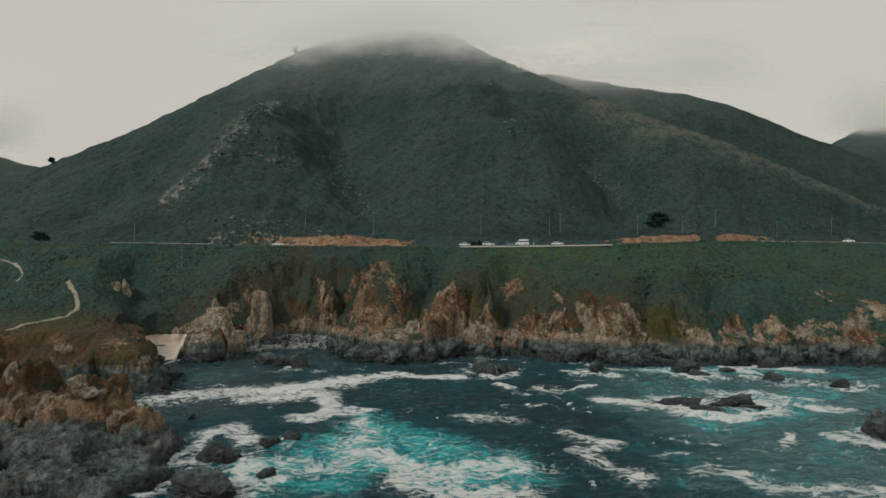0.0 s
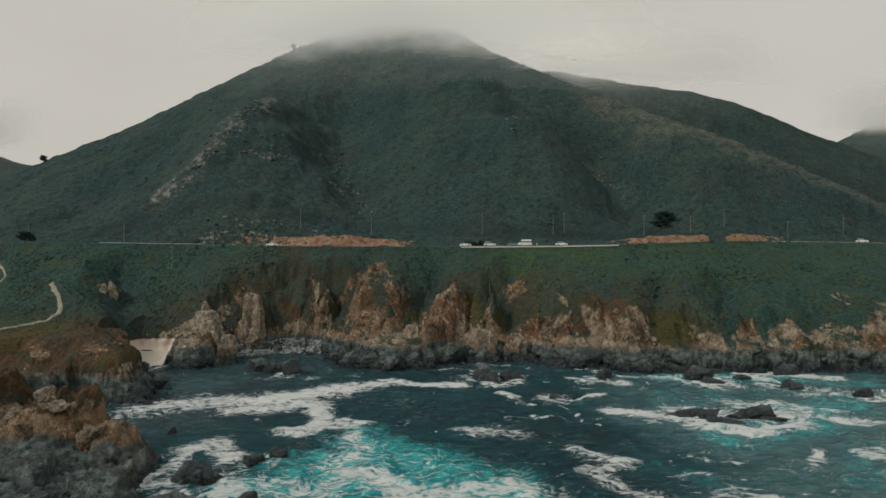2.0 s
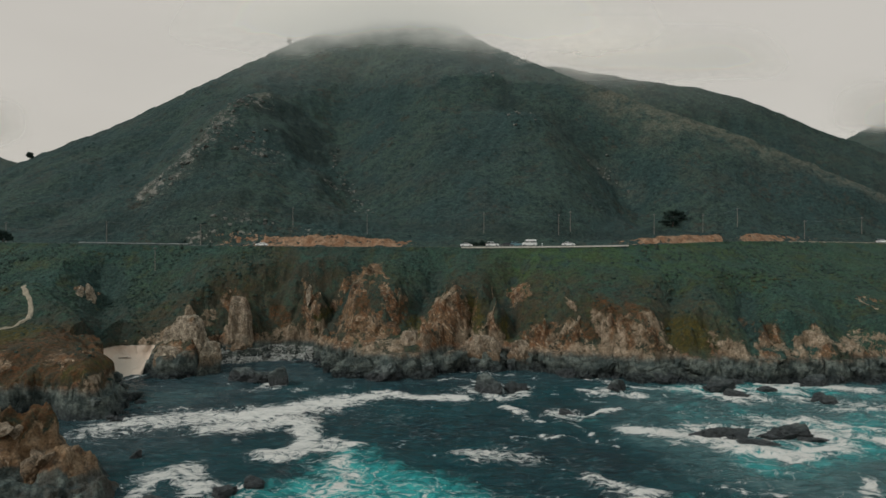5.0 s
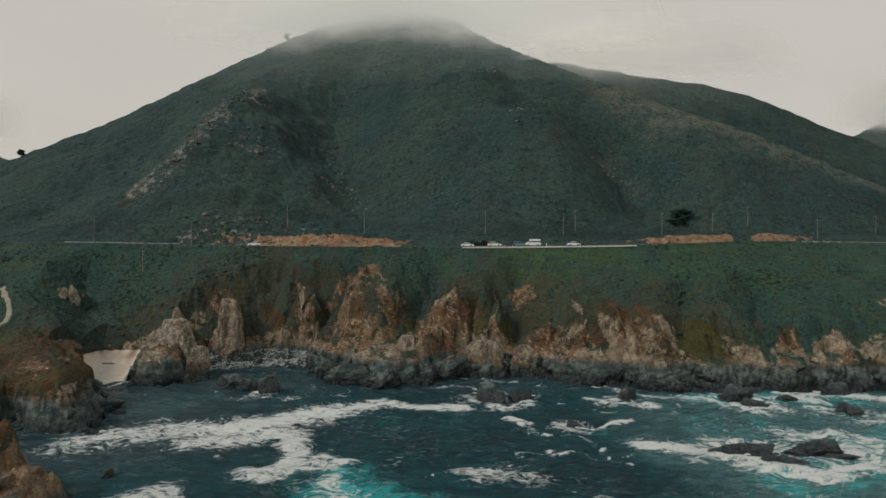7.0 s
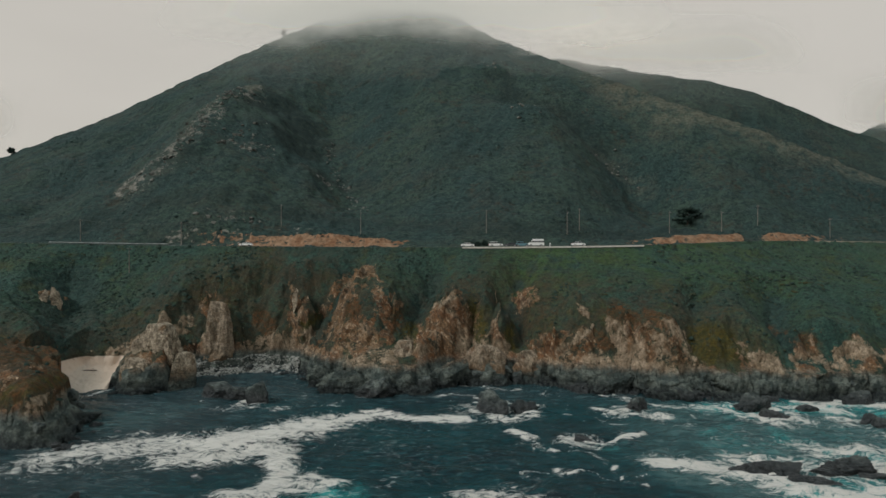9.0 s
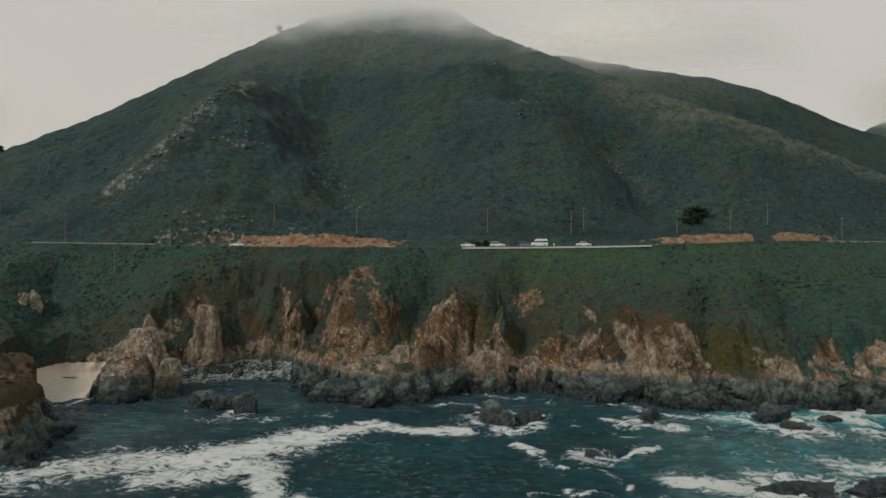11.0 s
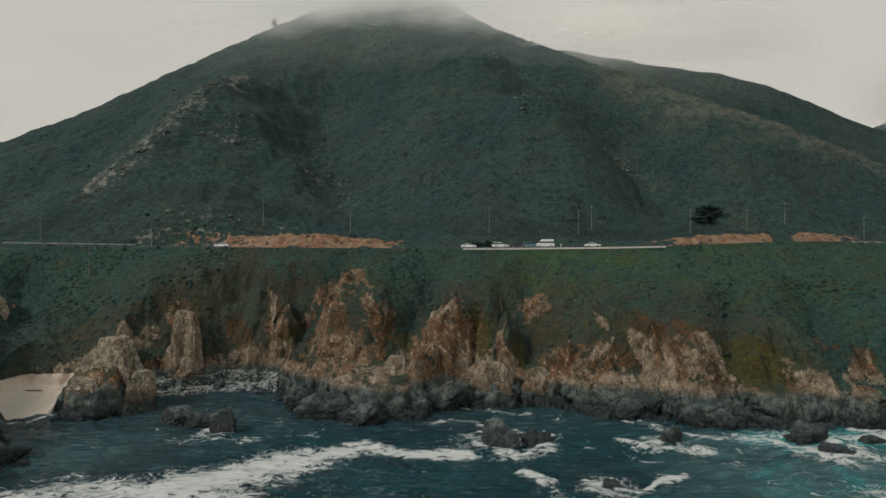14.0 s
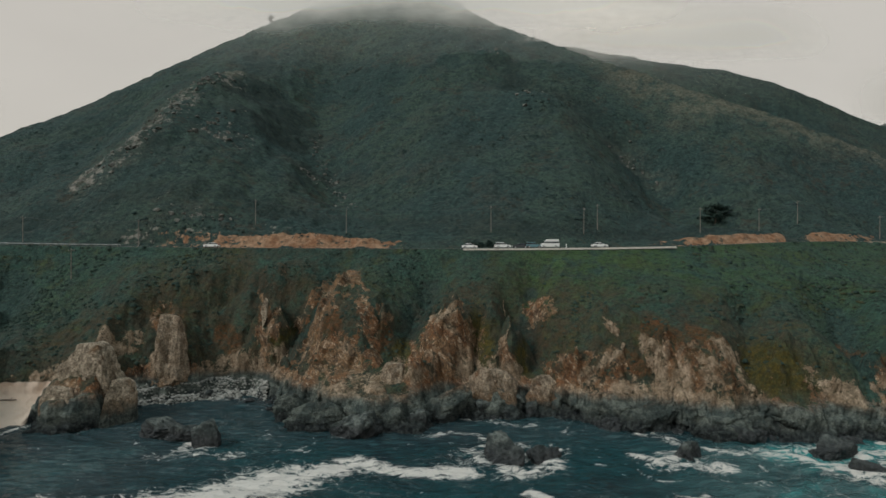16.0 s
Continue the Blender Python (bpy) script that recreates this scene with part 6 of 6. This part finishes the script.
def slab(bm, outline, half, inset=0.0):
    """A side outline (x, z) drawn out to both sides; inset narrows its upper points."""
    top = max(z for _, z in outline)
    low = min(z for _, z in outline)
    rings = []
    for sgn in (-1, 1):
        rings.append([bm.verts.new((x, sgn * (half - inset * (z - low) / (top - low)), z)) for x, z in outline])
    n = len(outline)
    for k in range(n):
        bm.faces.new((rings[0][k], rings[0][(k + 1) % n], rings[1][(k + 1) % n], rings[1][k]))
    bm.faces.new(list(reversed(rings[0])))
    bm.faces.new(rings[1])


def disc(bm, x, y, z, r, thick, sides=16):
    a = [bm.verts.new((x + r * math.cos(k * math.tau / sides), y - thick / 2, z + r * math.sin(k * math.tau / sides))) for k in range(sides)]
    b = [bm.verts.new((v.co.x, y + thick / 2, v.co.z)) for v in a]
    for k in range(sides):
        bm.faces.new((a[k], a[(k + 1) % sides], b[(k + 1) % sides], b[k]))
    bm.faces.new(list(reversed(a)))
    bm.faces.new(b)


def vehicle(name, label, body, cabin, roof, half, wheels, paint, x, y, z, turn):
    """A car from its side outlines: body, glazed cabin, roof, wheels with rims, lamps and bumpers."""
    car = tagged(new(name), label, "camper van" if name == "camper_van" else "car", "parked cars")
    bm = bmesh.new()
    slab(bm, body, half, 0.08)
    bmesh.ops.bevel(bm, geom=bm.edges[:], offset=0.05, segments=2, affect="EDGES")
    part("body", bm, paint, car)
    bm = bmesh.new()
    slab(bm, cabin, half - 0.13, 0.16)
    part("cabin", bm, paint, car)
    low, tall = min(q[1] for q in cabin), max(q[1] for q in cabin)
    front, rear = max(q[0] for q in cabin), min(q[0] for q in cabin)
    for s in (-1, 1):
        bm = bmesh.new()
        slab(bm, cabin, 0.02, 0.0)
        for v in bm.verts:
            k = (v.co.z - low) / (tall - low)
            v.co.y += s * (half - 0.11 - 0.13 * k)
            v.co.z = low + 0.05 + (tall - low - 0.12) * k
        part("side_window", bm, GLASS_DARK, car, "dark tinted window glass")
    for name_of, edge, top in (("windscreen", front, max(q[0] for q in cabin if q[1] > tall - 0.05)), ("rear_window", rear, min(q[0] for q in cabin if q[1] > tall - 0.05))):
        bm = bmesh.new()
        sign = 1 if name_of == "windscreen" else -1
        box(bm, -0.03, 0.03, 0.22 - half, half - 0.22, low + 0.05, tall - 0.06)
        for v in bm.verts:
            k = (v.co.z - low) / (tall - low)
            v.co.x += edge + (top - edge) * k + sign * 0.01
        part(name_of, bm, GLASS_DARK, car, "dark tinted window glass")
    bm = bmesh.new()
    slab(bm, roof, half - 0.2, 0.06)
    bmesh.ops.bevel(bm, geom=bm.edges[:], offset=0.025, segments=2, affect="EDGES")
    part("roof", bm, paint, car)
    for s in (-1, 1):
        xs = [p[0] for p in cabin if p[1] < min(q[1] for q in cabin) + 0.05]
        mid, zt = (min(xs) + max(xs)) / 2, max(q[1] for q in cabin)
        zb = min(q[1] for q in cabin)
        for px in (mid - 0.05, mid + 0.9):
            if px < max(xs):
                bm = bmesh.new()
                box(bm, px - 0.05, px + 0.05, s * (half - 0.2) - 0.09, s * (half - 0.2) + 0.09, zb, zt)
                part("door_pillar", bm, paint, car)
    for wx, r in wheels:
        for s in (-1, 1):
            bm = bmesh.new()
            disc(bm, wx, s * (half - 0.08), r, r, 0.22)
            w = part("wheel", bm, TYRE, car)
            bm = bmesh.new()
            disc(bm, wx, s * (half + 0.035), r, r * 0.62, 0.02, 12)
            part("rim", bm, RIM, w)
    lo, hi = min(p[0] for p in body), max(p[0] for p in body)
    for s in (-1, 1):
        bm = bmesh.new()
        box(bm, hi - 0.12, hi + 0.02, s * (half - 0.32) - 0.16, s * (half - 0.32) + 0.16, 0.62, 0.78)
        part("headlight", bm, LAMP_CLEAR, car)
        bm = bmesh.new()
        box(bm, lo - 0.02, lo + 0.1, s * (half - 0.3) - 0.13, s * (half - 0.3) + 0.13, 0.68, 0.9)
        part("tail_light", bm, LAMP_RED, car)
        bm = bmesh.new()
        fx = max(q[0] for q in cabin) - 0.25
        box(bm, fx - 0.08, fx + 0.08, s * (half + 0.1) - 0.09, s * (half + 0.1) + 0.09, min(q[1] for q in cabin) + 0.02, min(q[1] for q in cabin) + 0.17)
        part("mirror", bm, paint, car)
    car.matrix_world = pose(x, y, z, 0, 0, turn)
    return car


SALOON = dict(body=[(-2.25, 0.3), (-2.3, 0.85), (-1.6, 0.98), (1.0, 0.98), (2.1, 0.8), (2.25, 0.5), (2.2, 0.28)],
              cabin=[(-1.75, 0.95), (-1.1, 1.38), (0.35, 1.38), (1.15, 0.95)], roof=[(-1.15, 1.37), (-1.0, 1.45), (0.25, 1.45), (0.42, 1.37)], half=0.9, wheels=[(-1.35, 0.33), (1.38, 0.33)])
ESTATE = dict(body=[(-2.3, 0.34), (-2.35, 1.05), (1.0, 1.08), (2.15, 0.95), (2.3, 0.6), (2.25, 0.32)],
              cabin=[(-2.25, 1.04), (-1.95, 1.62), (0.3, 1.64), (1.1, 1.06)], roof=[(-2.0, 1.61), (-1.85, 1.72), (0.2, 1.72), (0.38, 1.63)], half=0.95, wheels=[(-1.4, 0.37), (1.42, 0.37)])
CAMPER = dict(body=[(-2.7, 0.36), (-2.75, 1.35), (1.9, 1.35), (2.5, 1.05), (2.65, 0.6), (2.6, 0.34)],
              cabin=[(-2.68, 1.33), (-2.6, 1.9), (1.2, 1.92), (1.95, 1.33)], roof=[(-2.66, 1.88), (-2.5, 2.5), (0.7, 2.5), (1.35, 1.9)], half=1.02, wheels=[(-1.7, 0.36), (1.75, 0.36)])


def park(name, label, kind, paint, x, across, turn):
    y, z = road_height(x)
    lift = 0.08 if across > -3.8 else 0.1
    return vehicle(name, label, paint=paint, x=x, y=y + across, z=z + lift, turn=turn, **kind)


park("car", "white sport utility car parked on the gravel pull-out", ESTATE, CAR_WHITE, 18.2, -5.0, 4)
park("car", "dark car parked on the gravel pull-out", SALOON, CAR_DARK, 23.2, -5.2, 176)
park("car", "teal estate car parked in front of the camper", ESTATE, CAR_BLUE, 27.0, -5.1, 2)
park("camper_van", "white camper van with a high roof on the pull-out", CAMPER, CAR_WHITE, 31.5, -4.9, 183)
park("car", "white pickup-like saloon car parked at the roadside", SALOON, CAR_WHITE, 45.8, -5.1, 1)
park("car", "low white car half hidden behind roadside bushes", SALOON, CAR_WHITE, 8.8, -5.2, -3)
park("car", "white car on the road below the earth bank", SALOON, CAR_WHITE, -69.0, -1.9, 180)
park("car", "white car far along the coast road", ESTATE, CAR_WHITE, 192.0, -1.9, -18)


def marker_post(x):
    """A short white roadside marker."""
    y, z = road_height(x)
    m = tagged(new("marker_post"), "short white roadside marker post on gravel", "post")
    m.location = (x, y - 5.6, z + 0.13)
    bm = bmesh.new()
    box(bm, -0.09, 0.09, -0.05, 0.05, 0, 1.05)
    bmesh.ops.bevel(bm, geom=bm.edges[:], offset=0.02, segments=1, affect="EDGES")
    part("post", bm, PAINT_WHITE, m)
    bm = bmesh.new()
    box(bm, -0.16, 0.16, -0.08, -0.052, 0.72, 1.02)
    part("plate", bm, PAINT_WHITE, m)


marker_post(36.2)

# ---------------------------------------------------------------- utility poles and wires


def tube(bm, a, b, r0, r1, sides=8):
    a, b = Vector(a), Vector(b)
    q = (b - a).to_track_quat("Z", "Y")
    rings = []
    for c, r in ((a, r0), (b, r1)):
        rings.append([bm.verts.new(c + q @ Vector((r * math.cos(k * math.tau / sides), r * math.sin(k * math.tau / sides), 0))) for k in range(sides)])
    for k in range(sides):
        bm.faces.new((rings[0][k], rings[0][(k + 1) % sides], rings[1][(k + 1) % sides], rings[1][k]))
    bm.faces.new(list(reversed(rings[0])))
    bm.faces.new(rings[1])


def utility_pole(high):
    pole = tagged(new("utility_pole"), "weathered grey wooden utility pole with one crossarm", "utility pole", "poles along the road")
    bm = bmesh.new()
    tube(bm, (0, 0, -0.5), (0, 0, high), 0.15, 0.1, 10)
    part("pole", bm, POLE_WOOD, pole)
    bm = bmesh.new()
    box(bm, -1.1, 1.1, -0.2, -0.08, high - 0.75, high - 0.6)
    part("crossarm", bm, POLE_WOOD, pole)
    for x in (-1.0, -0.4, 0.4, 1.0):
        bm = bmesh.new()
        tube(bm, (x, -0.14, high - 0.6), (x, -0.14, high - 0.38), 0.05, 0.035, 6)
        part("insulator", bm, STEEL, pole)
    return pole


def build_poles():
    first = utility_pole(8.6)
    inland = [(-178, 266), (-137, 266), (-97, 262), (-63, 274), (-31, 268), (16.6, 262), (46.6, 262), (88, 271), (110, 275), (131, 288), (159, 285), (196, 302)]
    heads = []
    for k, (x, y) in enumerate(inland):
        m = pose(x, y, ground_at(x, y), 0, 0, 90 + 4 * math.sin(k * 2.1))
        if k == 0:
            first.matrix_world = m
        else:
            copy_thing(first, m)
        heads.append(Vector((x, y, ground_at(x, y) + 8.25)))
    copy_thing(first, pose(-103.5, 237.5, ground_at(-103.5, 237.5), 0, 0, 80))
    copy_thing(first, pose(-184, 247, ground_at(-184, 247), 0, 0, 80))
    copy_thing(first, pose(52.5, 268, ground_at(52.5, 268), 0, 0, 100))
    for a, b in zip(heads, heads[1:]):
        for off in (-1.0, 1.0):
            bm = bmesh.new()
            pts = [a.lerp(b, t / 10) + Vector((0, off, -1.1 * (1 - (t / 5 - 1) ** 2))) for t in range(11)]
            for p, q in zip(pts, pts[1:]):
                tube(bm, p, q, 0.018, 0.018, 4)
            bmesh.ops.remove_doubles(bm, verts=bm.verts, dist=0.004)
            wire = part("power_line", bm, CAR_DARK, None)
            tagged(wire, "thin dark sagging wire between utility poles", "cable", "wires along the road")


build_poles()

# ---------------------------------------------------------------- trails


def trail(line, wide, label):
    pts = [Vector((x, y)) for x, y in line]
    fine = []
    for k in range(len(pts) - 1):
        p0, p1, p2, p3 = pts[max(k - 1, 0)], pts[k], pts[k + 1], pts[min(k + 2, len(pts) - 1)]
        for i in range(14):
            t = i / 14
            fine.append(0.5 * (2 * p1 + (p2 - p0) * t + (2 * p0 - 5 * p1 + 4 * p2 - p3) * t * t + (3 * p1 - p0 - 3 * p2 + p3) * t ** 3))
    bm = bmesh.new()
    rows = []
    for k, p in enumerate(fine):
        d = (fine[min(k + 1, len(fine) - 1)] - fine[max(k - 1, 0)]).normalized()
        side = Vector((-d.y, d.x))
        w = wide * (0.8 + 0.5 * noise.noise(Vector((k * 0.17, wide, 0))))
        row = []
        for a in (-1, -0.5, 0, 0.5, 1):
            q = p + side * a * w
            row.append(bm.verts.new((q.x, q.y, ground_at(q.x, q.y) + (0.16 if abs(a) < 0.9 else -0.1))))
        rows.append(row)
    for r0, r1 in zip(rows, rows[1:]):
        for k in range(4):
            bm.faces.new((r0[k], r1[k], r1[k + 1], r0[k + 1]))
    ob = part("footpath", bm, SANDY, None)
    tagged(ob, label, "path", kind="structure")


trail(TRAIL, 0.95, "pale sandy footpath winding through the headland scrub")
trail(UPPER_TRAIL, 0.55, "narrow pale footpath below the road")

# ---------------------------------------------------------------- trees
BARK = plain("bark", (0.09, 0.075, 0.06), 0.95, 0.3, 1.5)
NEEDLES = bush_material("cypress_needles", (0.022, 0.04, 0.035), (0.036, 0.06, 0.05), (0.06, 0.085, 0.065), (0.03, 0.04, 0.03))


def tree(label, x, y, z, high, wide, lean, seed, flat=0.5):
    """A wind-shaped tree: tapered trunk, limbs, and a crown of many small sprays with gaps."""
    rng = random.Random(seed)
    t = tagged(new("tree"), label, "tree")
    bm = bmesh.new()
    tube(bm, (0, 0, -0.4), (lean * 0.25, 0, high * 0.4), 0.045 * high, 0.03 * high, 9)
    tube(bm, (lean * 0.25, 0, high * 0.4), (lean * 0.6, 0, high * 0.8), 0.03 * high, 0.012 * high, 8)
    part("trunk", bm, BARK, t)
    ends = []
    for k in range(13):
        bm = bmesh.new()
        h = high * (0.18 + 0.62 * k / 12)
        a = k * 2.4 + rng.uniform(-0.4, 0.4)
        r = wide * (0.5 if k < 9 else 0.32) * rng.uniform(0.6, 1.0)
        base = Vector((lean * h / high * 0.7, 0, h))
        tip = base + Vector((r * math.cos(a), r * math.sin(a), high * rng.uniform(0.05, 0.16)))
        tube(bm, base, tip, 0.012 * high, 0.004 * high, 6)
        part("limb", bm, BARK, t)
        ends += [tip, base.lerp(tip, 0.6)]
    ends.append(Vector((lean * 0.65, 0, high * 0.86)))
    bm = bmesh.new()
    for c in ends:
        rad = wide * rng.uniform(0.12, 0.2)
        for _ in range(85):
            o = Vector((rng.gauss(0, 1), rng.gauss(0, 1), rng.gauss(0, flat))).normalized() * rad * rng.random() ** 0.4
            o.z *= flat
            p = c + o
            s = high * rng.uniform(0.03, 0.06)
            q = Euler((rng.uniform(0, 6.3), rng.uniform(0, 6.3), rng.uniform(0, 6.3))).to_quaternion()
            bm.faces.new([bm.verts.new(p + q @ Vector(v) * s) for v in ((-1, -0.5, 0), (1, -0.5, 0.2), (0.7, 0.6, 0), (-0.6, 0.7, 0.3))])
    part("crown", bm, NEEDLES, t)
    t.matrix_world = pose(x, y, z, 0, 0, 0)
    return t


tree("dark spreading cypress tree alone on the slope", 109.7, 307.5, ground_at(109.7, 307.5), 8.2, 11.0, 1.0, 3, 0.45)
tree("dark rounded tree beside the coast road", -173, 257.5, ground_at(-173, 257.5), 4.6, 6.0, 0.2, 5, 0.8)
tree("small wind-bent tree on the mountain ridge", -126, 512, ground_at(-126, 512), 6.5, 4.0, 0.8, 7, 0.7)
tree("small dark tree on the lower ridge", -274, 419, ground_at(-274, 419), 4.5, 5.0, 0.6, 9, 0.7)
for k, (x, y) in enumerate([(12.5, 251.5), (15.3, 252), (10, 250.5)]):
    tree("dark roadside bush with dense small leaves", x, y, ground_at(x, y), 2.0 + 0.5 * (k % 2), 2.6, 0.2, 20 + k, 0.8)


def driftwood():
    bm = bmesh.new()
    pts = [Vector((-1.7, 0, 0.16)), Vector((-0.5, 0.12, 0.2)), Vector((0.8, -0.06, 0.17)), Vector((1.8, 0.1, 0.13))]
    for k in range(3):
        tube(bm, pts[k], pts[k + 1], 0.2 - 0.03 * k, 0.17 - 0.03 * k, 9)
    tube(bm, (0.5, 0, 0.25), (0.9, 0.5, 0.6), 0.07, 0.03, 6)
    ob = part("driftwood_log", bm, plain("driftwood", (0.13, 0.1, 0.075), 0.95, 0.3, 1.5), None)
    ob.matrix_world = pose(-95, 201.0, ground_at(-95, 201.0), 0, 0, 12)
    tagged(ob, "dark driftwood log lying on the sand", "log")


driftwood()

# ---------------------------------------------------------------- low cloud on the summits


def cloud_material():
    """Thin mist lit by the sky: see-through below, thick above."""
    n = Nodes("mist")
    n.t.nodes.remove(n.bsdf)
    up = n.node("ShaderNodeBsdfDiffuse", Color=(0.735, 0.695, 0.645))
    down = n.node("ShaderNodeBsdfTranslucent", Color=(0.735, 0.695, 0.645))
    for b, v in ((up, (0, 0, 1)), (down, (0, 0, -1))):
        c = n.node("ShaderNodeCombineXYZ", X=v[0], Y=v[1], Z=v[2])
        n.t.links.new(c.outputs[0], b.inputs["Normal"])
    both = n.t.nodes.new("ShaderNodeAddShader")
    n.t.links.new(up.outputs[0], both.inputs[0])
    n.t.links.new(down.outputs[0], both.inputs[1])
    clear = n.t.nodes.new("ShaderNodeBsdfTransparent")
    thick, fade, _, _ = n.cover()
    wisp = n.maths("MULTIPLY", n.maths("SUBTRACT", n.noise(0.02, 4, 0.5, (1, 1, 1.8)), 0.5), 0.5)
    fine = n.maths("MULTIPLY", n.maths("SUBTRACT", n.noise(0.07, 4, 0.6, (1, 1, 1.6)), 0.5), 0.14)
    h = n.maths("ADD", thick, n.maths("ADD", wisp, fine))
    a = n.maths("ADD", n.maths("MULTIPLY", n.step(h, 0.12, 1.05), 0.96), n.maths("MULTIPLY", n.step(thick, -1.0, 0.6), 0.08))
    a = n.maths("MULTIPLY", n.maths("MINIMUM", a, 1.0), fade)
    m = n.t.nodes.new("ShaderNodeMixShader")
    n.t.links.new(a, m.inputs[0])
    n.t.links.new(clear.outputs[0], m.inputs[1])
    n.t.links.new(both.outputs[0], m.inputs[2])
    n.t.links.new(m.outputs[0], n.out.inputs["Surface"])
    return n.mat


MIST = cloud_material()


def mist_bank(y, x0, x1, z0, z1, back, base, top, label, hump=0.0, centre=0.0):
    """A curved bank of mist hanging before a slope; it thickens from the height base to the height top."""
    X, Z = np.meshgrid(np.linspace(x0, x1, 60), np.linspace(z0, z1, 40))
    a, b = (X - x0) / (x1 - x0), (Z - z0) / (z1 - z0)
    Y = y + back * (Z - z0)
    fade = smooth(0, 0.3, a) * smooth(1, 0.7, a) * smooth(0, 0.12, b) * smooth(1, 0.5, b)
    over = hump * np.exp(-((X - centre) / 42) ** 2)
    me = grid_mesh("low_cloud", X, Y, Z, ((Z - base - over) / (top - base), fade))
    me.materials.append(MIST)
    ob = tagged(new("low_cloud", me), label, "cloud")
    ob.visible_shadow = False
    return ob


mist_bank(405, -240, 200, 130, 310, 0.85, 158, 204, "pale grey mist hanging over the mountain top", 10.0, -38.0)
mist_bank(428, 40, 270, 118, 220, 0.5, 147, 176, "thin grey mist clinging to the ridge behind")
mist_bank(700, 430, 760, 110, 260, 0.3, 165, 185, "grey mist over the far hill")
mist_bank(590, -600, -390, 100, 200, 0.3, 128, 150, "pale mist over the distant hills")
